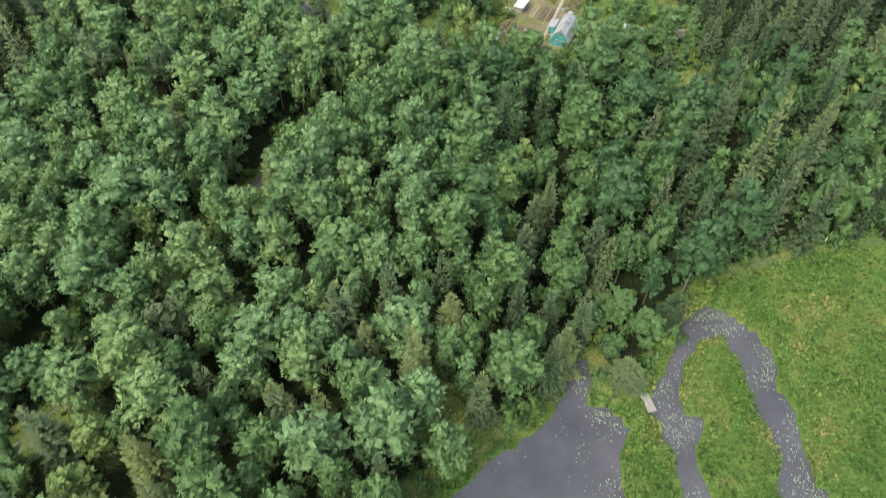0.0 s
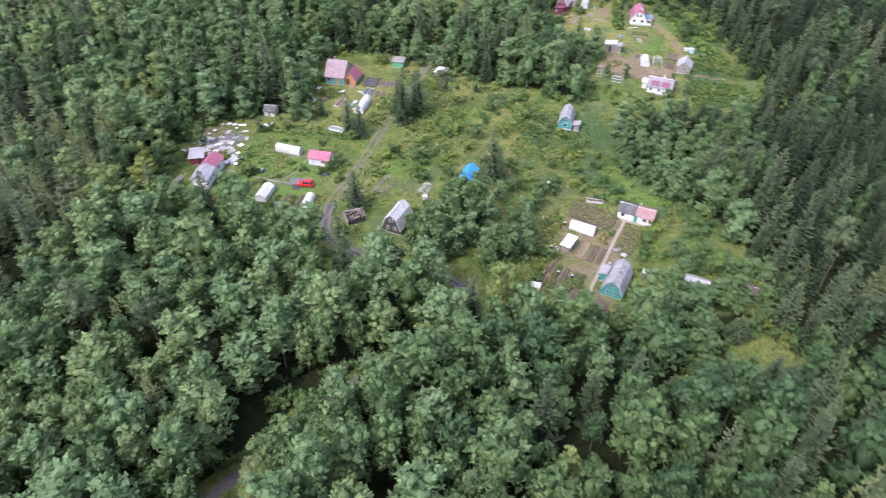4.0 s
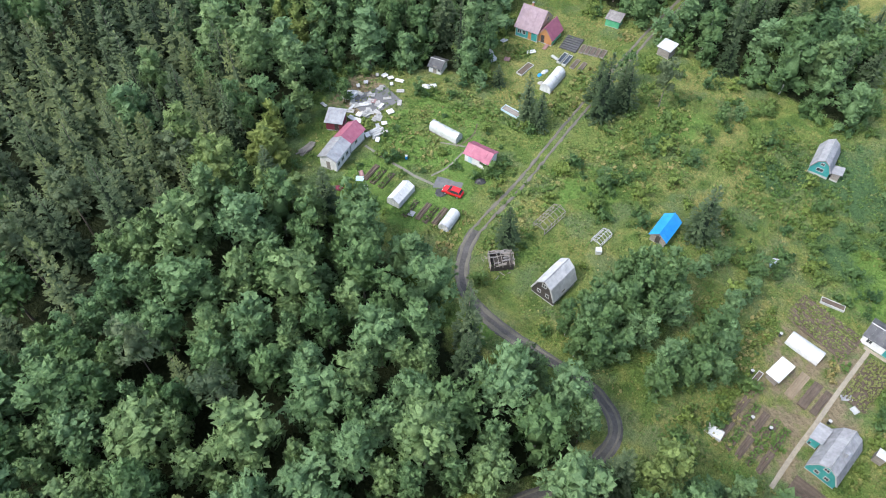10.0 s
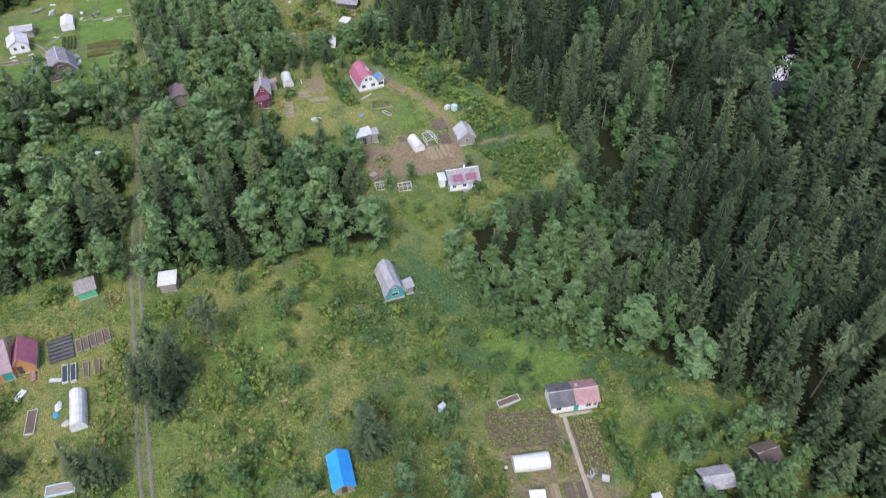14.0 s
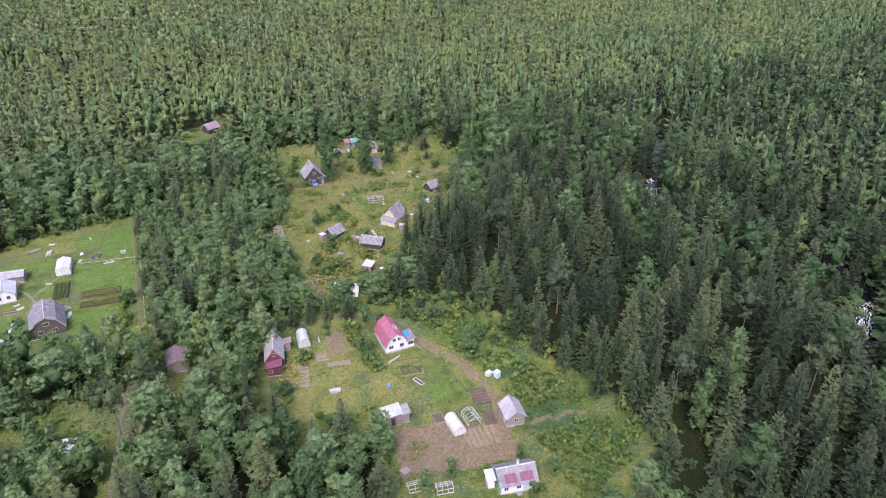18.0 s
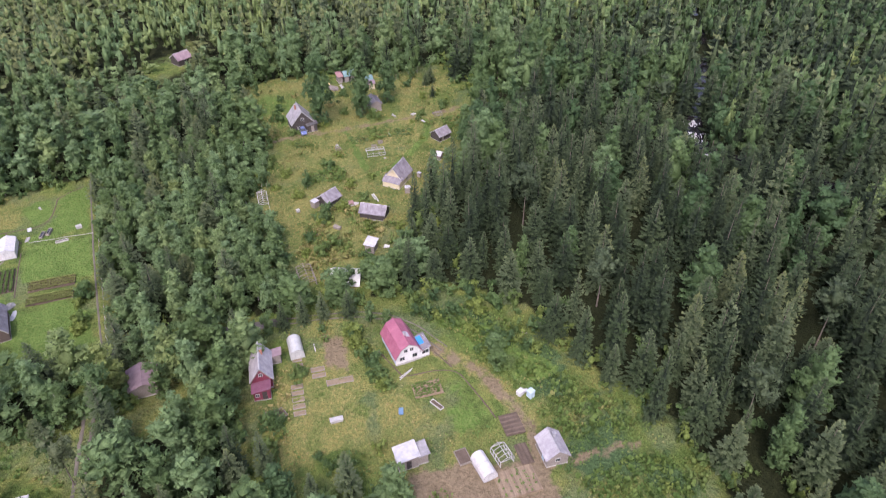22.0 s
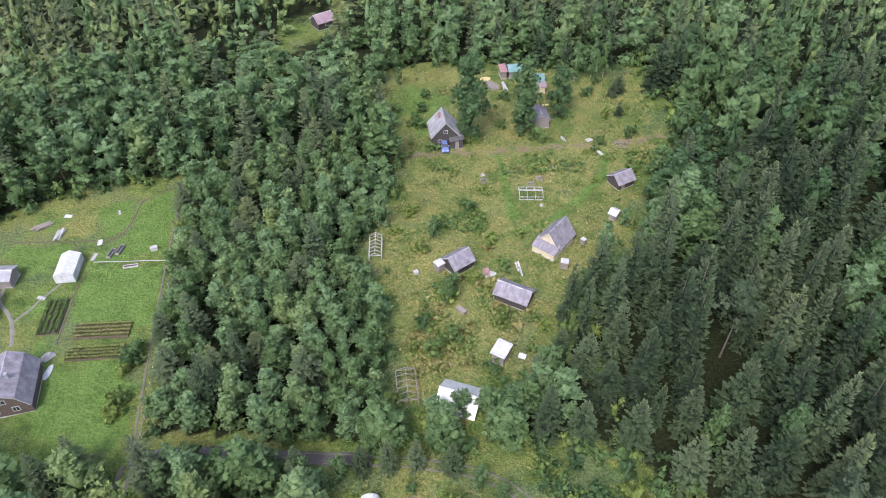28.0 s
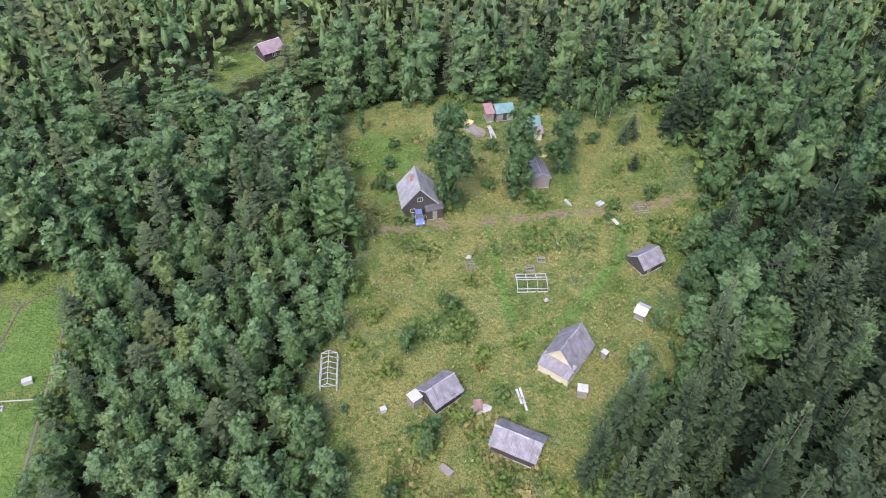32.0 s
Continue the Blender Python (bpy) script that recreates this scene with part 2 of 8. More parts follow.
def plain_material(name, a, c, rough=0.8, metal=0.0, scale=1.2, fine=14, relief=0.3, spec=0.3, streak=None):
    """A worn surface between two shades, with stains and grain. streak: stretch along an axis."""
    m, n, l, b = mat(name, rough, metal, spec)
    co = n.new("ShaderNodeTexCoord").outputs["Object"]
    if streak:
        mp = n.new("ShaderNodeMapping")
        mp.inputs["Scale"].default_value = streak
        l.new(co, mp.inputs["Vector"])
        co = mp.outputs[0]
    big, small = noise_of(n, l, scale, 4, co), noise_of(n, l, fine, 3, co)
    mix = n.new("ShaderNodeMath")
    mix.operation = "MULTIPLY_ADD"
    mix.inputs[1].default_value = 0.45
    l.new(small, mix.inputs[0])
    sc = n.new("ShaderNodeMath")
    sc.operation = "MULTIPLY"
    sc.inputs[1].default_value = 0.6
    l.new(big, sc.inputs[0])
    l.new(sc.outputs[0], mix.inputs[2])
    l.new(ramp(n, l, mix.outputs[0], (0.33, a), (0.72, c)), b.inputs["Base Color"])
    bump(n, l, b, small, relief, 0.02)
    return m


def sheet_material(name, a, c, rough=0.45, metal=0.0, pitch=0.18, axis=0, wear=0.5, rust=(0.2, 0.1, 0.06)):
    """Ribbed roof sheets: ribs run down the slope, with stained patches."""
    m, n, l, b = mat(name, rough, metal, 0.4)
    co = n.new("ShaderNodeTexCoord").outputs["Object"]
    w = n.new("ShaderNodeTexWave")
    w.bands_direction = "XYZ"[axis]
    w.inputs["Scale"].default_value = 0.314 / pitch
    l.new(co, w.inputs["Vector"])
    big = noise_of(n, l, 0.9, 5, co)
    mp = n.new("ShaderNodeMapping")
    mp.inputs["Scale"].default_value = (3.0, 0.35, 0.35) if axis == 0 else (0.35, 3.0, 0.35)
    l.new(co, mp.inputs["Vector"])
    runs = noise_of(n, l, 1.3, 3, mp.outputs[0])
    base = ramp(n, l, big, (0.3, a), (0.7, c))
    col = blend(n, l, ramp(n, l, runs, (0.52, (0, 0, 0)), (0.75, (wear, wear, wear))), base, rust)
    l.new(col, b.inputs["Base Color"])
    bump(n, l, b, w.outputs["Fac"], 0.6, 0.03)
    return m


def land_material():
    """Turf, tall meadow, dry patches, bare soil and the needle litter of the woods, laid out by what grows where."""
    m, n, l, b = mat("land", 0.95, spec=0.1)
    co = world_coords(n)
    n1, n2, n3, n4 = (noise_of(n, l, s, d, co) for s, d in ((0.055, 4), (0.35, 5), (1.6, 5), (6.0, 3)))
    turf = ramp(n, l, n2, (0.3, (0.05, 0.09, 0.023)), (0.5, (0.1, 0.145, 0.037)), (0.68, (0.175, 0.192, 0.058)))
    dry = ramp(n, l, n3, (0.3, (0.12, 0.15, 0.045)), (0.6, (0.2, 0.2, 0.07)), (0.75, (0.28, 0.24, 0.11)))
    lawn = ramp(n, l, n3, (0.3, (0.075, 0.138, 0.03)), (0.5, (0.1, 0.168, 0.04)), (0.7, (0.15, 0.2, 0.06)))
    bare = ramp(n, l, n3, (0.3, (0.14, 0.112, 0.07)), (0.7, (0.25, 0.2, 0.13)))
    herb = ramp(n, l, n3, (0.3, (0.05, 0.088, 0.045)), (0.7, (0.105, 0.155, 0.09)))
    n5 = noise_of(n, l, 0.11, 3, co)
    patches = ramp(n, l, noise_of(n, l, 0.2, 4, co), (0.36, (0.6, 0.78, 0.62)), (0.5, (1.0, 1.0, 1.0)), (0.66, (1.16, 1.06, 1.04)))
    dry = blend(n, l, 1.0, dry, patches, "MULTIPLY")
    rank = ramp(n, l, n3, (0.3, (0.038, 0.076, 0.03)), (0.7, (0.08, 0.13, 0.055)))
    # litter set near-black: the darkness of gaps between crowns is in its colour
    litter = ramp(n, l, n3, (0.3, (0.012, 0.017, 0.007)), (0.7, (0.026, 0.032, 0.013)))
    reed = ramp(n, l, n2, (0.3, (0.05, 0.105, 0.025)), (0.5, (0.088, 0.14, 0.034)), (0.62, (0.128, 0.162, 0.046)), (0.75, (0.128, 0.108, 0.046)))
    rag = n.new("ShaderNodeMath")
    rag.operation = "MULTIPLY_ADD"
    rag.inputs[1].default_value, rag.inputs[2].default_value = 1.6, -0.8
    l.new(n2, rag.inputs[0])

    def weight(name, lo=0.35, hi=0.65):
        s = n.new("ShaderNodeMath")
        s.operation = "ADD"
        l.new(attr(n, name), s.inputs[0])
        l.new(rag.outputs[0], s.inputs[1])
        return ramp(n, l, s.outputs[0], (lo, (0, 0, 0)), (hi, (1, 1, 1)))

    drymix = ramp(n, l, n1, (0.42, (0.0, 0.0, 0.0)), (0.58, (0.8, 0.8, 0.8)))
    col = blend(n, l, drymix, turf, dry)
    col = blend(n, l, ramp(n, l, n5, (0.5, (0, 0, 0)), (0.62, (0.5, 0.5, 0.5))), col, herb)
    col = blend(n, l, weight("rank"), col, rank)
    col = blend(n, l, weight("dry"), col, dry)
    fleck = ramp(n, l, n4, (0.3, (0.58, 0.6, 0.58)), (0.7, (1.36, 1.36, 1.36)))
    col = blend(n, l, 1.0, col, fleck, "MULTIPLY")
    mottle = ramp(n, l, n2, (0.3, (0.8, 0.82, 0.78)), (0.7, (1.2, 1.18, 1.2)))
    col = blend(n, l, weight("lawn"), col, blend(n, l, 1.0, lawn, mottle, "MULTIPLY"))
    col = blend(n, l, weight("reed"), col, reed)
    col = blend(n, l, weight("bare"), col, bare)
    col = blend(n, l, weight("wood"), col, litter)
    grain = ramp(n, l, n4, (0.3, (0.82, 0.83, 0.82)), (0.7, (1.16, 1.16, 1.16)))
    l.new(blend(n, l, 1.0, col, grain, "MULTIPLY"), b.inputs["Base Color"])
    bump(n, l, b, n3, 1.0, 0.6)
    return m


LAND = land_material()
# the pale stops lean blue, which puts distance haze into the far woods' colour
LEAFTINTS = ((0.07, 0.134, 0.058), (0.121, 0.198, 0.075), (0.218, 0.268, 0.076), (0.166, 0.264, 0.124))
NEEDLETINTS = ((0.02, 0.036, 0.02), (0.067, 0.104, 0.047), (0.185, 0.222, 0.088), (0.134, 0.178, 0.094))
PINETINTS = ((0.06, 0.092, 0.05), (0.088, 0.125, 0.066), (0.12, 0.155, 0.08))
BROADLEAF, BROADCORE = leaf_material("broadleaf_leaves", *LEAFTINTS, gaps=0.27), leaf_material("broadleaf_inner_leaves", *LEAFTINTS)
NEEDLES, NEEDLECORE = leaf_material("spruce_needles", *NEEDLETINTS, gaps=0.27), leaf_material("spruce_inner_needles", *NEEDLETINTS)
PINE, PINECORE = leaf_material("pine_needles", *PINETINTS, gaps=0.4), leaf_material("pine_inner_needles", *PINETINTS)
SHRUBTINTS = ((0.062, 0.122, 0.05), (0.105, 0.18, 0.062), (0.19, 0.255, 0.065))
SHRUB, SHRUBCORE = leaf_material("shrub_leaves", *SHRUBTINTS, gaps=0.34), leaf_material("shrub_inner_leaves", *SHRUBTINTS)
WEED = leaf_material("weeds", (0.085, 0.16, 0.04), (0.14, 0.21, 0.055), (0.32, 0.28, 0.12))
BARK = plain_material("grey_bark", (0.09, 0.075, 0.06), (0.22, 0.19, 0.16), 0.9, scale=2, fine=9)
BIRCHBARK = plain_material("birch_bark", (0.2, 0.19, 0.17), (0.62, 0.6, 0.55), 0.8, scale=2.5, fine=7)
GRAVEL = plain_material("road_gravel", (0.05, 0.046, 0.044), (0.125, 0.118, 0.112), 0.95, scale=0.35, fine=3)
RUTS = plain_material("wheel_ruts", (0.095, 0.088, 0.072), (0.175, 0.16, 0.13), 0.95, scale=0.4, fine=4)
SOIL = plain_material("tilled_soil", (0.07, 0.053, 0.04), (0.145, 0.113, 0.088), 0.95, scale=0.9, fine=6, relief=0.7)
PALESOIL = plain_material("dry_soil", (0.17, 0.13, 0.088), (0.28, 0.225, 0.155), 0.95, scale=0.5, fine=4)
BOARDWALK = plain_material("pale_boards", (0.2, 0.175, 0.135), (0.36, 0.315, 0.245), 0.85, scale=1.5, fine=12)
GREYWOOD = plain_material("weathered_wood", (0.13, 0.115, 0.1), (0.33, 0.3, 0.27), 0.9, scale=1.2, fine=10, streak=(0.6, 6, 3))
DARKWOOD = plain_material("dark_tarred_wood", (0.028, 0.025, 0.024), (0.085, 0.075, 0.068), 0.85, scale=1.2, fine=10, streak=(0.6, 3, 7))
BROWNLOG = plain_material("brown_logs", (0.065, 0.05, 0.042), (0.15, 0.118, 0.1), 0.8, scale=1.2, fine=9, streak=(0.5, 0.5, 5))
WHITEWALL = plain_material("whitewash", (0.48, 0.48, 0.485), (0.74, 0.735, 0.73), 0.8)
TEALPAINT = plain_material("teal_paint", (0.03, 0.19, 0.19), (0.07, 0.32, 0.31), 0.6)
BLUEPAINT = plain_material("pale_blue_paint", (0.3, 0.42, 0.5), (0.5, 0.62, 0.68), 0.65)
YELLOWPAINT = plain_material("pale_yellow_paint", (0.42, 0.37, 0.24), (0.6, 0.54, 0.38), 0.7)
GREENPAINT = plain_material("green_paint", (0.06, 0.26, 0.13), (0.12, 0.4, 0.22), 0.6)
ORANGEPAINT = plain_material("orange_paint", (0.34, 0.15, 0.06), (0.46, 0.24, 0.1), 0.6)
MAROON = plain_material("maroon_paint", (0.12, 0.025, 0.04), (0.24, 0.05, 0.08), 0.6)
WHITETRIM = plain_material("white_trim", (0.28, 0.28, 0.28), (0.52, 0.52, 0.51), 0.6)
GLASS = plain_material("window_glass", (0.02, 0.025, 0.03), (0.05, 0.06, 0.07), 0.08, spec=0.8, relief=0.0)
POLY = plain_material("milky_polycarbonate", (0.32, 0.345, 0.335), (0.56, 0.58, 0.56), 0.3, spec=0.5, scale=0.8)
PLASTIC = plain_material("white_plastic_film", (0.38, 0.39, 0.4), (0.68, 0.68, 0.68), 0.4, scale=0.8, fine=5, relief=0.6)
CONCRETE = plain_material("concrete", (0.25, 0.245, 0.235), (0.45, 0.44, 0.42), 0.9)
BRICK = plain_material("chimney_brick", (0.3, 0.13, 0.09), (0.42, 0.22, 0.16), 0.9)
BLUETARP = plain_material("blue_tarpaulin", (0.02, 0.2, 0.55), (0.05, 0.33, 0.75), 0.4, scale=0.6, fine=4, relief=0.8)
DARKTARP = plain_material("black_sheeting", (0.02, 0.02, 0.022), (0.07, 0.07, 0.075), 0.5, scale=0.8, fine=4, relief=0.8)
REDPAINT = plain_material("red_car_paint", (0.5, 0.015, 0.02), (0.6, 0.03, 0.035), 0.25, spec=0.6, relief=0.0)
BLUECAR = plain_material("blue_car_paint", (0.1, 0.14, 0.3), (0.15, 0.2, 0.38), 0.25, spec=0.6, relief=0.0)
RUBBER = plain_material("rubber", (0.015, 0.015, 0.015), (0.03, 0.03, 0.03), 0.8)
HAY = plain_material("straw", (0.42, 0.33, 0.14), (0.62, 0.5, 0.25), 0.95)
FADEDBLUE = plain_material("faded_blue_cover", (0.08, 0.17, 0.3), (0.18, 0.3, 0.42), 0.6, relief=0.8)
PATHGREY = plain_material("trodden_grey_path", (0.12, 0.115, 0.095), (0.23, 0.22, 0.185), 0.95, scale=0.8, fine=6)
ASPHALT = plain_material("grey_pad", (0.1, 0.1, 0.105), (0.17, 0.17, 0.175), 0.9)
ZINC = sheet_material("galvanised_sheets", (0.27, 0.275, 0.29), (0.46, 0.46, 0.475), 0.42, 0.35, wear=0.35)
SILVER = sheet_material("silvery_roof_sheets", (0.42, 0.42, 0.43), (0.66, 0.65, 0.65), 0.45, 0.15, wear=0.3, rust=(0.3, 0.29, 0.28))
SLATE = sheet_material("grey_roof_sheets", (0.2, 0.2, 0.215), (0.36, 0.36, 0.375), 0.7, wear=0.3, rust=(0.12, 0.12, 0.1))
OLDBOARD = sheet_material("old_roof_boards", (0.15, 0.14, 0.135), (0.3, 0.28, 0.27), 0.9, pitch=0.25, wear=0.6, rust=(0.09, 0.07, 0.06))
PINKROOF = sheet_material("faded_raspberry_sheets", (0.27, 0.075, 0.12), (0.38, 0.13, 0.185), 0.55, wear=0.25, rust=(0.4, 0.27, 0.31))
BROWNROOF = sheet_material("mauve_brown_roof_sheets", (0.19, 0.135, 0.155), (0.3, 0.225, 0.25), 0.6, wear=0.2)
REDROOF = sheet_material("faded_red_roof_sheets", (0.22, 0.125, 0.125), (0.33, 0.2, 0.195), 0.6, wear=0.25)
TEALROOF = sheet_material("teal_roof_sheets", (0.08, 0.18, 0.175), (0.16, 0.27, 0.26), 0.55, wear=0.4, rust=(0.3, 0.33, 0.32))
RASPBERRY = sheet_material("raspberry_roof_sheets", (0.27, 0.08, 0.13), (0.38, 0.135, 0.19), 0.45, wear=0.15, rust=(0.4, 0.25, 0.28))
PLUM = sheet_material("plum_roof_sheets", (0.13, 0.045, 0.075), (0.2, 0.08, 0.12), 0.6, wear=0.35, rust=(0.22, 0.17, 0.19))
LAVENDER = sheet_material("lavender_grey_roof_sheets", (0.14, 0.13, 0.15), (0.28, 0.265, 0.29), 0.75, wear=0.75, rust=(0.11, 0.095, 0.095))
WHITEROOF = sheet_material("white_roof_sheets", (0.36, 0.37, 0.4), (0.58, 0.58, 0.6), 0.5, wear=0.45, rust=(0.26, 0.25, 0.24))
PALEGREY = sheet_material("pale_grey_roof_sheets", (0.26, 0.25, 0.275), (0.44, 0.43, 0.45), 0.7, wear=0.35, rust=(0.18, 0.165, 0.17))
DARKROOF = sheet_material("dark_felt_roof", (0.055, 0.055, 0.06), (0.12, 0.12, 0.125), 0.8, wear=0.3, rust=(0.2, 0.19, 0.18))


def water_material(name, a, c, spec=0.5):
    m, n, l, b = mat(name, 0.06, spec=spec)
    co = world_coords(n)
    l.new(ramp(n, l, noise_of(n, l, 0.12, 4, co), (0.3, a), (0.7, c)), b.inputs["Base Color"])
    bump(n, l, b, noise_of(n, l, 0.9, 3, co), 0.05, 0.05)
    return m


# pond base colour raised to carry the reflection of a bright sky
WATER = water_material("pond_water_with_sky", (0.05, 0.048, 0.056), (0.085, 0.08, 0.09))
# river darkened and its gloss cut: reflected trees put into the colour
RIVERWATER = water_material("dark_river_water", (0.008, 0.008, 0.01), (0.02, 0.018, 0.02), 0.25)
LILY = plain_material("lily_pads", (0.16, 0.22, 0.1), (0.34, 0.4, 0.24), 0.5)
FOAM = plain_material("white_rapids", (0.36, 0.38, 0.4), (0.68, 0.68, 0.68), 0.4, scale=0.5, fine=2, relief=0.8)

# ---- mesh helpers ----
class Shape:
    """Gathers corners and faces of one mesh."""

    def __init__(self):
        self.v, self.f = [], []

    def add(self, v, f):
        k = len(self.v)
        self.v += [tuple(p) for p in v]
        self.f += [tuple(i + k for i in q) for q in f]
        return self

    def box(self, x, y, z, sx, sy, sz, turn=0.0, tilt=0.0):
        """A block by its middle and its sizes."""
        m = pose(x, y, z, 0, tilt, turn)
        c = [m @ Vector((a * sx / 2, b * sy / 2, d * sz / 2)) for a in (-1, 1) for b in (-1, 1) for d in (-1, 1)]
        return self.add(c, [(0, 1, 3, 2), (4, 6, 7, 5), (0, 4, 5, 1), (2, 3, 7, 6), (0, 2, 6, 4), (1, 5, 7, 3)])

    def prism(self, ring, x0, x1):
        """A closed outline in y and z, drawn out along x."""
        n = len(ring)
        v = [(x0, y, z) for y, z in ring] + [(x1, y, z) for y, z in ring]
        f = [tuple(range(n - 1, -1, -1)), tuple(range(n, 2 * n))] + [(i, (i + 1) % n, n + (i + 1) % n, n + i) for i in range(n)]
        return self.add(v, f)

    def bar(self, p, q, r=0.04, sides=4, taper=1.0):
        """A rod from p to q."""
        p, q = Vector(p), Vector(q)
        m = (q - p).to_track_quat("Z", "Y").to_matrix()
        ring = [Vector((math.cos(2 * math.pi * (i + 0.5) / sides), math.sin(2 * math.pi * (i + 0.5) / sides), 0)) for i in range(sides)]
        v = [p + m @ (a * r) for a in ring] + [q + m @ (a * r * taper) for a in ring]
        f = [(i, (i + 1) % sides, sides + (i + 1) % sides, sides + i) for i in range(sides)]
        return self.add(v, f + [tuple(range(sides - 1, -1, -1)), tuple(range(sides, 2 * sides))])

    def mesh(self, name, material):
        me = bpy.data.meshes.new(name)
        me.from_pydata(self.v, [], self.f)
        me.materials.append(material)
        return me


def part(name, shape, material, parent, label=""):
    """One mesh under a thing or a part; a Shape, or a mesh to share."""
    ob = new(name, shape.mesh(name, material) if isinstance(shape, Shape) else shape)
    ob.parent = parent
    return tagged(ob, label)


def thing(name, x, y, turn=0.0, label="", category="", group="", kind="", dz=0.0):
    ob = new(name)
    ob.empty_display_size = 0.3
    ob.matrix_world = pose(x, y, ground1(x, y) + dz, 0, 0, turn)
    return tagged(ob, label, category, group, kind)


def soup(name, verts, quads, material_list, index=None, tint=None):
    """A large mesh of quads or triangles from arrays."""
    me = bpy.data.meshes.new(name)
    nv, nq = len(verts), len(quads)
    me.vertices.add(nv)
    me.vertices.foreach_set("co", np.ascontiguousarray(verts, np.float32).ravel())
    k = np.shape(quads)[1]
    me.loops.add(nq * k)
    me.loops.foreach_set("vertex_index", np.ascontiguousarray(quads, np.int32).ravel())
    me.polygons.add(nq)
    me.polygons.foreach_set("loop_start", np.arange(0, nq * k, k, dtype=np.int32))
    for m in material_list:
        me.materials.append(m)
    if index is not None:
        me.polygons.foreach_set("material_index", np.ascontiguousarray(index, np.int32))
    if tint is not None:
        a = me.attributes.new("tint", "FLOAT", "POINT")
        a.data.foreach_set("value", np.ascontiguousarray(tint, np.float32))
        me.polygons.foreach_set("use_smooth", np.ones(nq, bool))
    me.update(calc_edges=True)
    return me


# ---- ground ----
def open_depth(x, y):
    """Metres inside the nearest clearing (plus), or metres into the woods (minus)."""
    d = np.full(np.shape(x), -1e9)
    for o in OPEN:
        d = np.maximum(d, signed(x, y, o))
    return d


def spread(lo, hi, step, far, n=16):
    inner = np.arange(lo, hi + step / 2, step)
    out = step * 2.2 * (np.cumsum(1.38 ** np.arange(n)))
    out = out / out[-1] * far
    return np.concatenate([(lo - out)[::-1], inner, hi + out])


def build_ground():
    xs, ys = spread(-100, 192, 1.5, 3800), spread(-20, 422, 1.5, 3800)
    X, Y = np.meshgrid(xs, ys)
    x, y = X.ravel(), Y.ravel()
    z = ground(x, y) + 0.12 * wave(x, y, 2.6, 3) * (np.hypot(x, y - 200) < 500)
    z = z - 0.9 * water_depth(x, y)
    nx, ny = len(xs), len(ys)
    i = (np.arange(ny - 1)[:, None] * nx + np.arange(nx - 1)).ravel()
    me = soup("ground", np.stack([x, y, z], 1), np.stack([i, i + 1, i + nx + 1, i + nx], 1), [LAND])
    me.polygons.foreach_set("use_smooth", np.ones(len(i), bool))
    d = open_depth(x, y)
    d = np.maximum(d, np.where(np.minimum(line_distance(x, y, ROAD_A), line_distance(x, y, ROAD_B[:5])) < 3.4, 0.6, -9))
    d = np.maximum.reduce([d, 6.5 - np.hypot(x - 5.8, y - 295), 5 - np.hypot(x - 17, y - 300)])
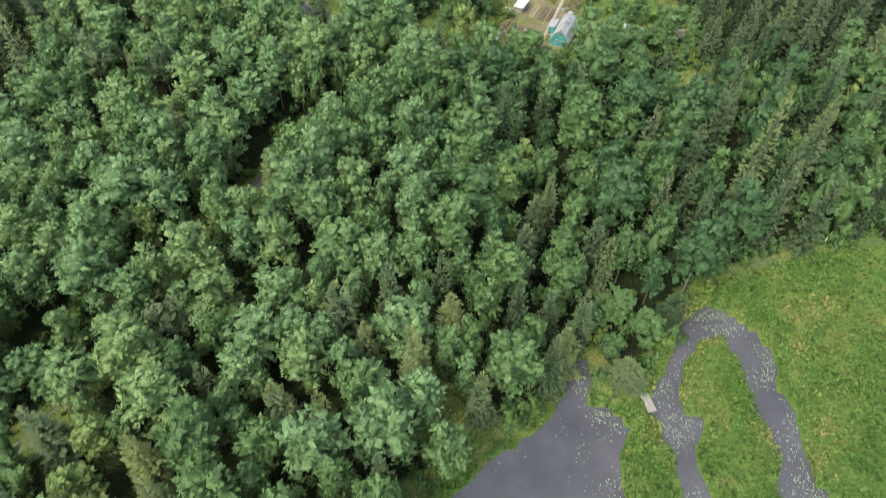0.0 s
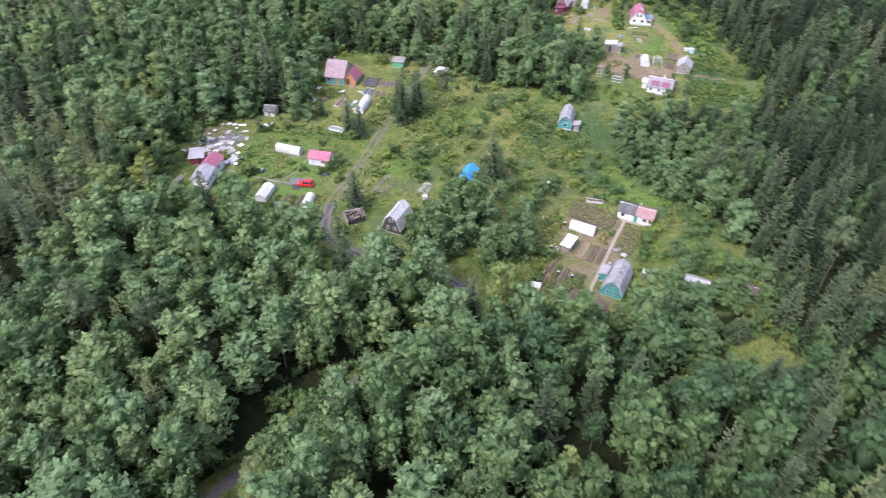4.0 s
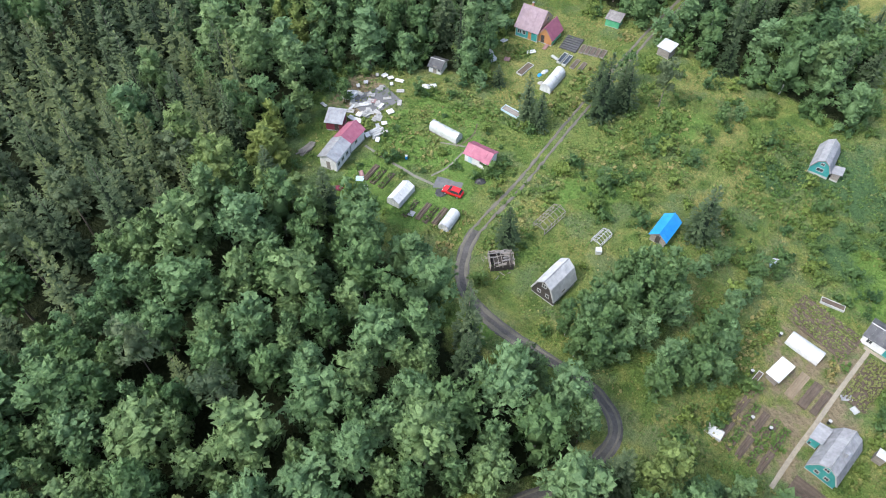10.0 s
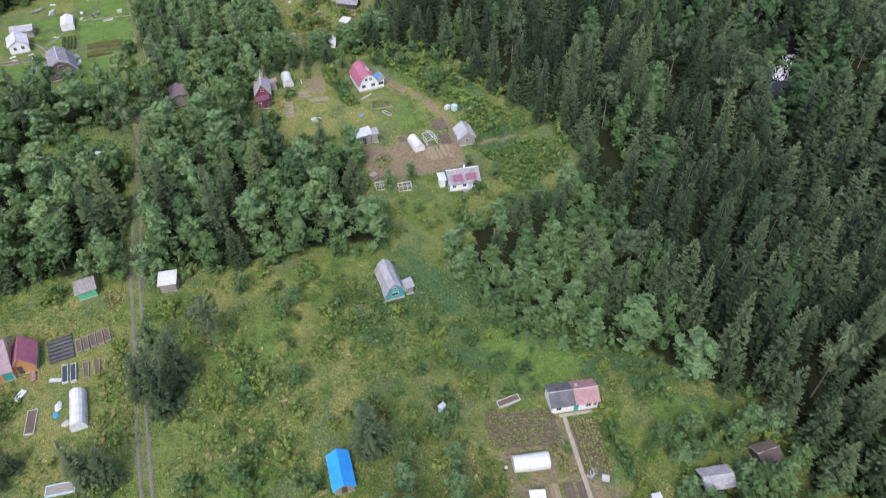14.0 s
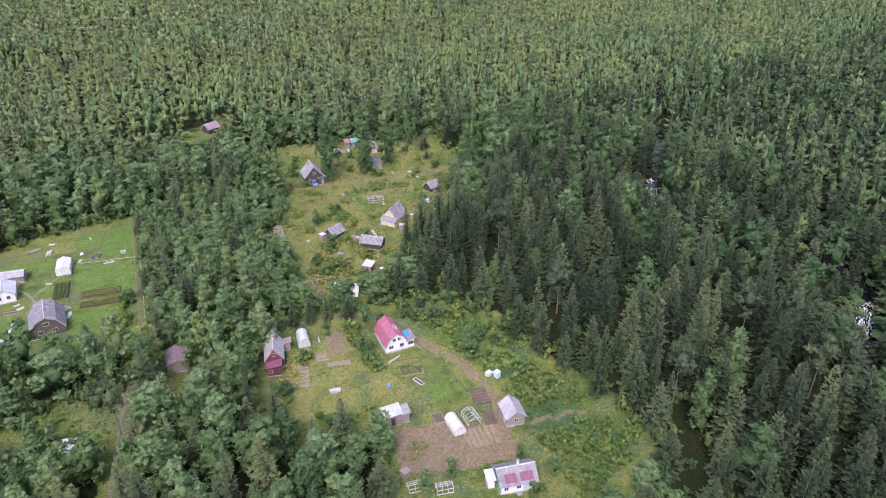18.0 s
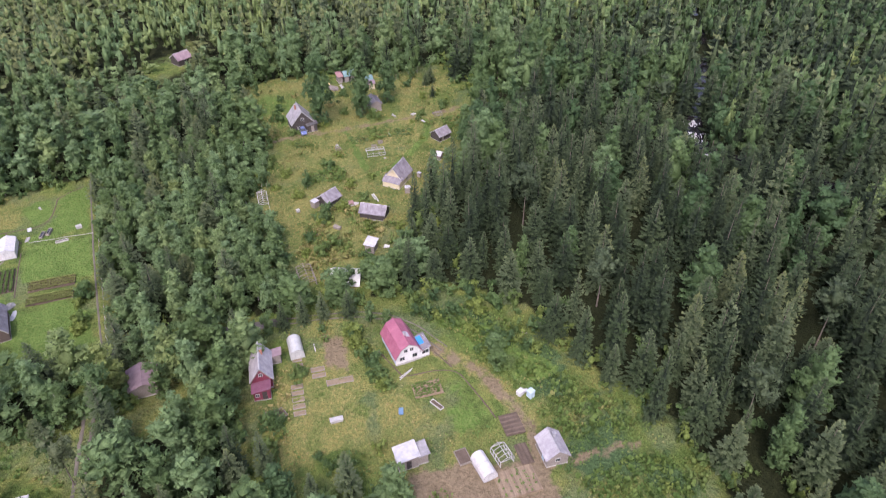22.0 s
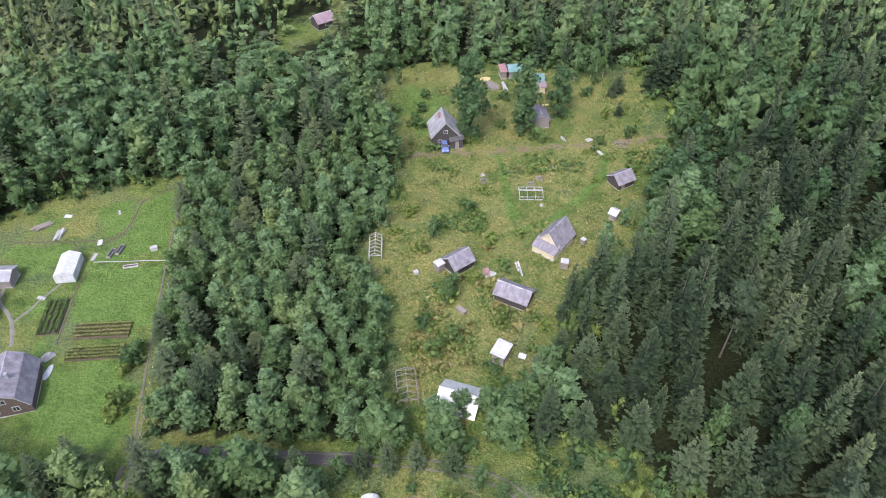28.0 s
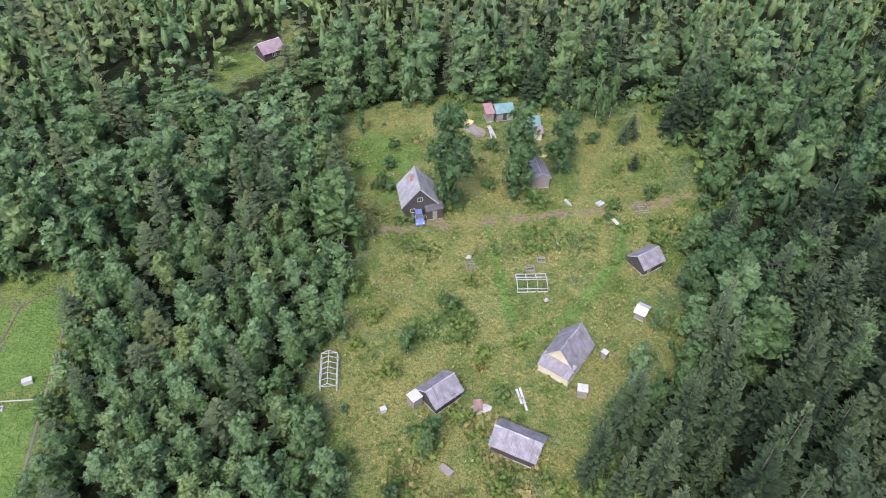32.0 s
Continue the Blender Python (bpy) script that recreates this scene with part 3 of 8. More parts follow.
    layers = {
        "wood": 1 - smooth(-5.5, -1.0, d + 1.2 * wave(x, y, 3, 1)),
        "lawn": np.maximum.reduce([0.3 * smooth(-2, 2, signed(x, y, LAWNS)) * smooth(-40, -32, x) * (1 + wave(x, y, 4, 5))] + [1.1 * smooth(-0.9, 0.9, signed(x, y, p)) for p in LAWNPLOTS]
                                  + [smooth(-3, 3, signed(x, y, p)) * (0.62 + 0.36 * wave(x, y, 5, 15)) for p in LUSH]
                                  + [0.9 * (1 - smooth(0.5, 1.6, line_distance(x, y, p))) for p in TRAILS]),
        "rank": np.maximum.reduce([smooth(-3, 4, signed(x, y, p)) * (0.62 + 0.4 * wave(x, y, 6, 25)) for p in RANK]),
        "reed": smooth(-2, 3, signed(x, y, MARSH)),
        "dry": np.maximum.reduce([0.75 * smooth(-1.5, 1.5, signed(x, y, p)) for p in DRYPLOTS] + [1.0 - smooth(1.2, 2.8, line_distance(x, y, [(55, 279), (56.5, 278), (60.6, 269), (62.4, 259), (61, 252)])), 0.62 * smooth(-2, 8, signed(x, y, [(-16, 186), (-14, 212), (2, 220), (14, 206), (8, 190), (-4, 184)])) * (0.8 + 0.4 * wave(x, y, 5, 7)),
                                  0.5 * smooth(0, 3, signed(x, y, VILLAGE)) * smooth(0.2, 0.7, wave(x, y, 8, 17)),
                                  1.0 * smooth(-1, 4, signed(x, y, MEADOW)) * (0.72 + 0.3 * wave(x, y, 9, 2) + 0.15 * wave(x, y, 3.5, 12)),
                                  0.8 * smooth(-3, 3, signed(x, y, [(17, 266), (28, 291), (42, 290), (44, 283), (36, 266)])),
                                  0.7 * smooth(-2, 2, signed(x, y, [(-52, 212), (-52, 243), (-30, 243), (-32, 222), (-40, 203)]))]),
        "bare": np.maximum.reduce([smooth(-1.5, 1.5, signed(x, y, [(34, 246), (38, 256), (47, 254), (58, 247), (57, 238), (43, 241)])),
                                   0.78 * smooth(-1, 1, signed(x, y, [(36, 283.5), (38.4, 292.5), (42.4, 291), (39.8, 281.6)])),
                                   0.55 * smooth(-2, 2, signed(x, y, [(12, 147), (23, 182), (40, 173), (30, 143)])),
                                   0.7 * smooth(-1.5, 1.5, signed(x, y, [(-79, 188), (-80, 200), (-74, 202), (-66, 196), (-68, 189)])),
                                   0.7 * (1 - smooth(0.8, 2.2, line_distance(x, y, [(56.5, 278), (60.6, 269), (62, 259), (60.6, 252), (57, 244)]))),
                                   0.8 * (1 - smooth(0.3, 1.4, line_distance(x, y, [(59, 246), (66, 244), (76, 241)]))),
                                   0.56 * (1 - smooth(0.5, 2.2, line_distance(x, y, ROAD_C)))]),
    }
    for key, value in layers.items():
        a = me.attributes.new(key, "FLOAT", "POINT")
        a.data.foreach_set("value", np.clip(value, 0, 1).astype(np.float32))
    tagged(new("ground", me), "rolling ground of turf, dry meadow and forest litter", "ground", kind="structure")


POND = [(1, 11), (-5, 19), (-3, 30), (1.5, 34), (6.5, 39.7), (18, 49), (20.6, 54.2), (22.5, 60.5), (25.5, 60), (24.4, 51.5), (28, 50.8), (31, 47.4), (28.6, 43.5), (28, 36),
        (27, 20), (22, 12), (12, 8)]
CHANNEL = [(34, 14), (36.8, 36), (37, 43.6), (35.2, 49.6), (33.2, 51.6), (37, 56), (40.5, 62), (43.5, 68.5), (49, 71.5), (52, 71), (56.5, 65.7), (58.9, 60),
           (56.8, 55.6), (59.2, 51.4), (58.3, 45.5), (58, 39), (60.6, 36), (63, 16), (57, 7), (48, 4), (39, 7)]
ISLET = [(40, 54.5), (42.1, 60), (46.1, 64.5), (50.2, 65.4), (52, 60), (52.2, 53.5), (54.3, 43.6), (52.7, 39), (50, 30), (49, 17), (44.5, 12), (40.5, 17), (41.2, 37), (40.5, 43.6), (43.4, 49),
         (40.1, 50.4)]


def water_depth(x, y):
    w = np.maximum(signed(x, y, POND), np.minimum(signed(x, y, CHANNEL), -signed(x, y, ISLET)))
    return smooth(-0.6, 0.8, w + 0.35 * wave(x, y, 1.8, 4))


build_ground()


def build_water():
    xs, ys = np.arange(-9, 68, 1.0), np.arange(4, 74, 1.0)
    X, Y = np.meshgrid(xs, ys)
    x, y = X.ravel(), Y.ravel()
    i = (np.arange(len(ys) - 1)[:, None] * len(xs) + np.arange(len(xs) - 1)).ravel()
    me = soup("water", np.stack([x, y, ground(x, y) - 0.42], 1), np.stack([i, i + 1, i + len(xs) + 1, i + len(xs)], 1), [WATER])
    me.polygons.foreach_set("use_smooth", np.ones(len(i), bool))
    tagged(new("water", me), "still dark peaty river water between reed banks, sky reflection in its colour", "water", kind="structure")
    ribbon("water", RAPIDS, 6.5, RIVERWATER, "dark forest river running over rapids", "water", lift=0.6, ragged=0.12)
    # white water, broken into streaks round the stones
    rng = np.random.default_rng(8)
    V = []
    for x0, y0, x1, y1, wide, count in ((153, 227.5, 160, 231, 4.2, 130), (160, 231, 168, 234.5, 3.0, 70), (162, 300.5, 159.8, 304.5, 2.5, 40), (163, 308.5, 168, 313, 4.5, 110), (171, 316, 174, 318.5, 3.0, 40)):
        u, w = rng.uniform(0, 1, count), rng.normal(size=count) * wide * 0.3
        dx, dy = (x1 - x0) / math.hypot(x1 - x0, y1 - y0), (y1 - y0) / math.hypot(x1 - x0, y1 - y0)
        cx, cy = x0 + u * (x1 - x0) - dy * w, y0 + u * (y1 - y0) + dx * w
        a, b = rng.uniform(0.25, 0.9, count), rng.uniform(0.1, 0.28, count)
        z = ground(cx, cy) + 0.85 + rng.uniform(0, 0.12, count)
        ring = [np.stack([cx + p * a * dx - q * b * dy, cy + p * a * dy + q * b * dx, z - 0.12 * abs(p)], 1) for p, q in ((-1, 0), (-0.3, -1), (0.8, -0.3), (0.4, 0.9))]
        V.append(np.stack(ring, 1).reshape(-1, 3))
    V = np.vstack(V)
    tagged(new("rapids", soup("rapids", V, np.arange(len(V)).reshape(-1, 4), [FOAM])), "white foaming water on river rapids", "water", kind="stuff")
    # lily pads drift along the banks
    rng = np.random.default_rng(5)
    n = 4200
    x, y = rng.uniform(0, 62, n * 6), rng.uniform(20, 72, n * 6)
    w = np.maximum(signed(x, y, POND), np.minimum(signed(x, y, CHANNEL), -signed(x, y, ISLET)))
    keep = (w > 0.3) & ((w < 2.6) | (rng.random(n * 6) < 0.12)) & (wave(x, y, 3.5, 8) + 0.35 * rng.normal(size=n * 6) > 0.15) & ((x > 19) | (rng.random(n * 6) < 0.08))
    x, y = x[keep][:n], y[keep][:n]
    r, a = rng.uniform(0.05, 0.13, len(x)), rng.uniform(0, 6.28, len(x))
    ang = a[:, None] + np.arange(4) * np.pi / 2
    v = np.stack([x[:, None] + r[:, None] * np.cos(ang), y[:, None] + r[:, None] * np.sin(ang), np.repeat((ground(x, y) - 0.405)[:, None], 4, 1)], 2).reshape(-1, 3)
    tagged(new("lily_pads", soup("lily_pads", v, np.arange(len(v)).reshape(-1, 4), [LILY])), "pale green lily pads floating on dark water", "water plants", kind="stuff")


def along(pts, step=1.2):
    """Evenly spaced places on a rounded line, with the way of the line at each."""
    p = np.array(pts, float)
    for _ in range(2):
        q = np.empty((2 * len(p) - 2, 2))
        q[0::2], q[1::2] = 0.75 * p[:-1] + 0.25 * p[1:], 0.25 * p[:-1] + 0.75 * p[1:]
        p = np.vstack([p[:1], q, p[-1:]])
    seg = np.hypot(*np.diff(p, axis=0).T)
    s = np.concatenate([[0], np.cumsum(seg)])
    t = np.linspace(0, s[-1], max(3, int(s[-1] / step)))
    x, y = np.interp(t, s, p[:, 0]), np.interp(t, s, p[:, 1])
    dx, dy = np.gradient(x), np.gradient(y)
    n = np.hypot(dx, dy)
    return x, y, dx / n, dy / n


def ribbon(name, pts, width, material, label, category="road", lift=0.09, offset=0.0, ragged=0.15, kind="structure", parent=None):
    x, y, dx, dy = along(pts)
    rng = np.random.default_rng(len(pts))
    rows = []
    for side in (-1, -0.33, 0.33, 1):
        w = offset + side * width / 2 * (1 + (ragged * rng.normal(size=len(x)) * 0.5 if abs(side) == 1 else 0))
        px, py = x - dy * w, y + dx * w
        rows.append(np.stack([px, py, ground(px, py) + 0.12 * wave(px, py, 2.6, 3) + lift - (0.05 if abs(side) == 1 else 0)], 1))
    v = np.stack(rows, 1).reshape(-1, 3)
    i = (np.arange(len(x) - 1)[:, None] * 4 + np.arange(3)).ravel()
    me = soup(name, v, np.stack([i, i + 4, i + 5, i + 1], 1), [material])
    ob = new(name, me)
    ob.parent = parent
    return tagged(ob, label, category if parent is None else "", kind=kind if parent is None else "")


build_water()
ribbon("road", ROAD_A[6:18], 2.3, GRAVEL, "grey gravel lane winding between the trees")
for side in (-0.7, 0.7):
    ribbon("wheel_track", ROAD_A[:7], 0.5, RUTS, "dark wheel rut in an overgrown forest ride", ragged=0.7, offset=side)
for side in (-0.6, 0.6):
    ribbon("wheel_track", ROAD_A[9:19], 0.5, RUTS, "pale worn wheel track on a gravel lane", ragged=0.6, offset=side, lift=0.12)
ribbon("wheel_track", ROAD_A[16:], 0.62, RUTS, "worn wheel rut in a grassy lane", ragged=0.5, offset=0.8, lift=0.1)
ribbon("wheel_track", ROAD_A[16:], 0.62, RUTS, "worn wheel rut in a grassy lane", ragged=0.5, offset=-0.8, lift=0.1)
ribbon("road", ROAD_A[16:22], 2.5, GRAVEL, "grey gravel lane climbing into the village", lift=0.06)
ribbon("road", ROAD_B[:5], 2.2, GRAVEL, "dark gravel lane past the forest edge", lift=0.07)
ribbon("wheel_track", ROAD_B[3:9], 0.32, RUTS, "grassy wheel rut past the house", offset=0.75, lift=0.06, ragged=0.9)
ribbon("wheel_track", ROAD_B[3:9], 0.32, RUTS, "grassy wheel rut past the house", offset=-0.75, lift=0.06, ragged=0.9)
ribbon("path", FENCE_LINE, 0.4, RUTS, "narrow trodden path along the lawn edge", "path", lift=0.06)

# ---- trees ----
# tint offsets by corner: new growth on tips, plus painted crown light and shade
GROWTH_SHADING = {}
OCTA_V = np.array([(1, 0, 0), (0, 1, 0), (-1, 0, 0), (0, -1, 0), (0, 0, 1), (0, 0, -1)], float)
OCTA_F = np.array([(0, 1, 4), (1, 2, 4), (2, 3, 4), (3, 0, 4), (1, 0, 5), (2, 1, 5), (3, 2, 5), (0, 3, 5)])


def broadleaf(seed, sprays, size, high=17.0, wide=3.4, base=0.25, lobes=9, fill=0.68, trunk=True, slim=0.0, loose=1.0):
    """A leafy crown: rounded boughs set in an egg shape round a trunk, clad in upswept sprays of leaves.
    Gives corners, triangles, and of each triangle 0 leaves, 1 bark, 2 the leaves deep inside."""
    rng = np.random.default_rng(seed)
    c = (np.arange(lobes) + 0.6) / lobes * 0.9 + rng.uniform(-0.04, 0.04, lobes)
    egg = np.where(c > 0.36, np.sqrt(np.clip(1 - ((c - 0.36) / 0.68) ** 2, 0.03, 1)), 0.62 + 0.38 * c / 0.36)
    egg = egg * (1 - slim * np.clip(c, 0, 1) ** 1.3)
    rad = wide * (0.24 + 0.2 * egg) * rng.uniform(0.85, 1.2, lobes)
    ang = np.arange(lobes) * 2.4 + rng.uniform(0, 0.9, lobes)
    cr = np.clip(wide * egg - 0.92 * rad, 0.05, None) * rng.uniform(0.75, 1.12, lobes)
    top = (1 - base) * high
    centre = np.stack([cr * np.cos(ang), cr * np.sin(ang), high * base + c * top - 0.25 * rad], 1)
    stretch = np.array([1, 1, min(1.3, max(0.85, top / wide * 0.36))])
    # the leaves deep inside, with a heart that closes the crown
    n = lobes + 1
    mid = np.vstack([centre, [[0, 0, high * base + 0.42 * top]]])
    size_in = np.append(rad * fill, wide * 0.4)
    tall = np.vstack([np.repeat(stretch[None], lobes, 0), [[1, 1, 0.34 * top / (0.4 * wide)]]])
    turns = rotations(rng, n)
    turns[-1] = np.eye(3)
    core = (mid[:, None] + (OCTA_V[None] @ turns) * size_in[:, None, None] * tall[:, None]).reshape(-1, 3)
    core_f = (OCTA_F[None] + (np.arange(n) * 6)[:, None, None]).reshape(-1, 3)
    p, d = on_boughs(rng, sprays, centre, rad, stretch, 0.8, 0.92 + 0.18 * loose)
    up = np.array([0, 0, 1.0])
    axis = d * 0.35 + up * 0.75 * (1.15 - np.abs(d[:, 2:])) + rng.normal(size=(sprays, 3)) * 0.5
    axis /= np.linalg.norm(axis, axis=1, keepdims=True)
    nrm = d + 0.3 * rng.normal(size=(sprays, 3)) + [0, 0, 0.3]
    nrm -= axis * (nrm * axis).sum(1, keepdims=True)
    nrm /= np.linalg.norm(nrm, axis=1, keepdims=True)
    side = np.cross(nrm, axis)
    s = size * rng.uniform(0.55, 1.4, sprays)[:, None]
    w = 0.46 * s * rng.uniform(0.75, 1.25, sprays)[:, None]
    low = p - axis * s * 0.5
    tip = p + axis * s * 0.75 + nrm * s * 0.06
    v = np.stack([low, p + side * w - nrm * s * 0.14, tip, p - side * w - nrm * s * 0.14], 1).reshape(-1, 3)
    i = np.arange(sprays)[:, None] * 4
    f = np.vstack([i + [0, 1, 2], i + [0, 2, 3]])
    v, f, ix = np.vstack([v, core]), np.vstack([f, core_f + len(v)]), np.r_[np.zeros(2 * sprays, int), np.full(len(core_f), 2)]
    return with_trunk(v, f, ix, 0.78 * high, 0.15 * wide / 3.4 * high / 17, rng) if trunk else (v, f, ix)


def on_boughs(rng, n, centre, rad, stretch, lo, hi):
    """Places on the boughs' outer skin, and the way out from it."""
    k = rng.choice(len(rad), n * 3, p=rad ** 2 / (rad ** 2).sum())
    outward = centre[k] * [1, 1, 0]
    outward /= np.linalg.norm(outward, axis=1, keepdims=True) + 0.4
    d = rng.normal(size=(n * 3, 3)) * 0.8 + outward * 0.45 + [0, 0, 0.4]
    d /= np.linalg.norm(d, axis=1, keepdims=True)
    p = centre[k] + d * (rad[k] * rng.uniform(lo, hi, n * 3))[:, None] * stretch
    # leave out what lies buried in another bough
    deep = (np.linalg.norm((p[:, None] - centre[None]) / stretch, axis=2) / rad[None]).min(1)
    keep = np.argsort(deep < lo * 0.86, kind="stable")[:n]
    return p[keep], d[keep]


def rotations(rng, n):
    """Random turns."""
    q = np.linalg.qr(rng.normal(size=(n, 3, 3)))[0]
    return q


def spruce(seed, whorls, sprays, size, high=17.0, wide=3.2, low=0.1, trunk=True):
    """Tiers of drooping, feathered boughs round a straight trunk, their tips lifted. New growth, lit tops and inner
    shade are in the tint.
    """
    rng = np.random.default_rng(seed)
    # tiers bear fewer sprays towards the top
    share = np.linspace(0, 0.97, whorls)
    per = np.maximum(3, np.round(sprays * (1.3 - share) / (1.3 - share).sum())).astype(int)
    u = np.clip(np.repeat(share, per) + rng.uniform(-0.4, 0.4, per.sum()) / whorls, 0, 0.995)
    n = len(u)
    arm = rng.integers(5, 8, whorls)
    ang = np.concatenate([2 * np.pi * rng.integers(0, a, k) / a for a, k in zip(arm, per)]) + np.repeat(rng.uniform(0, 6.28, whorls), per) + rng.normal(size=n) * 0.26
    reach = (wide * (1 - u) ** 0.8 + 0.12) * np.repeat(rng.uniform(0.84, 1.14, whorls), per) * (1 + 0.14 * np.sin(ang * 2 + seed))
    out_at = np.sqrt(rng.uniform(0.12, 1.0, n))
    droop = np.radians(-32 + 70 * u ** 1.7 + rng.normal(size=n) * 9)
    out = np.stack([np.cos(ang), np.sin(ang), 0 * ang], 1)
    side = np.stack([-np.sin(ang), np.cos(ang), 0 * ang], 1)
    up = np.array([0, 0, 1.0])
    z = high * (low + (1 - low) * u)
    p = out * (reach * out_at * np.cos(droop))[:, None] + up * (z + reach * out_at * np.sin(droop))[:, None]
    lift = droop + 0.35 * out_at
    axis = out * np.cos(lift)[:, None] + up * np.sin(lift)[:, None] + side * (rng.normal(size=n) * 0.3)[:, None]
    nrm = up * np.cos(lift)[:, None] - out * np.sin(lift)[:, None]
    s = (size * rng.uniform(0.6, 1.35, n) * (0.55 + 0.45 * (1 - u)))[:, None]
    w = 0.4 * s
    v = np.stack([p - axis * s * 0.6, p + side * w - nrm * s * 0.22, p + axis * s * 0.6, p - side * w - nrm * s * 0.22], 1).reshape(-1, 3)
    i = np.arange(n)[:, None] * 4
    f = np.vstack([i + [0, 1, 2], i + [0, 2, 3]])
    # the heart of the crown, its tint darkened as if in shade
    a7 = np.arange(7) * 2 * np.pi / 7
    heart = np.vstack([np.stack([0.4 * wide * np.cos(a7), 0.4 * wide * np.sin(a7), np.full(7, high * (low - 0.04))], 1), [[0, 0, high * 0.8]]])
    # lighter to tips and top, darker to trunk and heart: light put into colour
    growth_shading = np.concatenate([(np.tile([-0.12, 0, 0.2, 0], (n, 1)) + (0.34 * out_at - 0.22 + 0.36 * u ** 1.5)[:, None]).ravel(), np.full(8, -0.25)])
    k = len(v)
    f = np.vstack([f, [(k + j, k + (j + 1) % 7, k + 7) for j in range(7)]])
    v = np.vstack([v, heart])
    ix = np.r_[np.zeros(2 * n, int), np.full(7, 2)]
    v, f, ix = with_trunk(v, f, ix, high * 0.99, 0.16 * high / 19, rng) if trunk else (v, f, ix)
    GROWTH_SHADING[len(v), float(v[1, 0])] = np.concatenate([growth_shading, np.zeros(len(v) - len(growth_shading))])
    return v, f, ix


TRUNK = 12


def with_trunk(v, q, ix, high, r, rng):
    ring = np.arange(4) * 2 * np.pi / 4
    lean = rng.normal(size=2) * 0.012 * high
    rows = [np.stack([r * f * np.cos(ring) + lean[0] * h, r * f * np.sin(ring) + lean[1] * h, np.full(4, h * high - (0.5 if h == 0 else 0))], 1) for h, f in ((0, 1.25), (0.45, 0.75), (1, 0.12))]
    k = len(v)
    f = []
    for a in (0, 4):
        for i in range(4):
            p, o = k + a + i, k + a + (i + 1) % 4
            f += [(p, o, o + 4), (p, o + 4, p + 4)]
    return np.vstack([v, *rows]), np.vstack([q, f]), np.r_[ix, np.ones(len(f), int)]


def plant(name, protos, which, x, y, turn, sxy, sz, tint, materials, label, category):
    """Many trees as one mesh."""
    V, Q, I, T, k = [], [], [], [], 0
    z = ground(x, y)
    for j, (v, q, ix) in enumerate(protos):
        at = np.nonzero(which == j)[0]
        if not len(at):
            continue
        c, s = np.cos(turn[at])[:, None], np.sin(turn[at])[:, None]
        px = (v[:, 0] * c - v[:, 1] * s) * sxy[at][:, None] + x[at][:, None]
        py = (v[:, 0] * s + v[:, 1] * c) * sxy[at][:, None] + y[at][:, None]
        pz = v[:, 2] * sz[at][:, None] + z[at][:, None]
        V.append(np.stack([px, py, pz], 2).reshape(-1, 3))
        Q.append((q[None] + (np.arange(len(at)) * len(v))[:, None, None] + k).reshape(-1, 3))
        I.append(np.tile(ix, len(at)))
        tip_shading = GROWTH_SHADING.get((len(v), float(v[1, 0])), np.zeros(len(v)))
        T.append(np.clip(tint[at][:, None] + tip_shading[None], 0, 1).ravel())
        k += len(v) * len(at)
    if V:
        tagged(new(name, soup(name, np.vstack(V), np.vstack(Q), materials, np.concatenate(I), np.concatenate(T))), label, category, kind="stuff")


def conifer_share(x, y):
    p = (0.14 + 0.1 * wave(x, y, 30, 6)) * (1 - 0.8 * smooth(20, -5, x) * smooth(60, 75, y) * (1 - smooth(150, 170, y)))
    p = np.maximum(p, 0.93 * (1 - 0.36 * smooth(115, 165, x)) * smooth(54, 70, x + 0.10 * (300 - y)) * smooth(118, 150, y) * (1 - 0.55 * smooth(330, 400, y)))
    p = np.maximum(p, 0.26 * smooth(5, 30, x) * smooth(60, 75, y) * (1 - smooth(120, 140, y)))
    p = np.maximum(p, 0.88 * smooth(-4, 4, signed(x, y, SPRUCE_STAND)))
    p = np.maximum(p, (0.34 + 0.3 * wave(x, y, 40, 8)) * smooth(410, 470, y))
    p = np.maximum(p, 0.5 * smooth(-16, -4, signed(x, y, MARSH)) * (y > 30) * (y < 72))
    p = np.maximum(p, 0.3 * smooth(96, 112, -x))
    p = np.where((signed(x, y, VILLAGE) > -7) & (x > 38) & (x < 63) & (y < 196), 0.15 * p, p)
    p = np.where((signed(x, y, MEADOW) > -12) & ((x < 58) | (y > 320)), 0.3 * p, p)
    p = np.where((x > -92) & (x < -68) & (y > 164) & (y < 216), 0.25 * p, p)
    return p


def stature(x, y):
    """How tall the woods grow, against full height."""
    h = 0.95 + 0.1 * wave(x, y, 25, 9) - 0.12 * smooth(225, 300, y) * (1 - smooth(60, 80, x))
    h = np.where((x > 28) & (x < 76) & (y > 190) & (y < 226), 0.52, h)
    h = np.where((x > 2) & (x < 54) & (y > 303) & (y < 380), 0.62, h)
    h = np.where((x > 34) & (x < 62) & (y > 118) & (y < 156), 0.6, h)
    h = np.where((x > 18) & (x < 62) & (y > 404) & (y < 446), 0.45, h)
    h = np.where((x > 23) & (x < 43) & (y > 50) & (y < 69), 0.5, h)
    h = np.where((x > 56) & (y > 296) & (y < 330), np.clip(0.5 + 0.022 * (x - 62), 0.5, 1.0) * h, h)
    h = np.where((x > -60) & (x < 30) & (y > 225) & (y < 300), 0.8, h)
    return h


GAPS = [(17, 106, 3.4)]
FLIGHT = [(0, 0), (0, 45), (-12, 95), (-19, 125), (-14, 150), (-3, 172), (10, 200), (20, 225), (32, 252), (42, 280)]


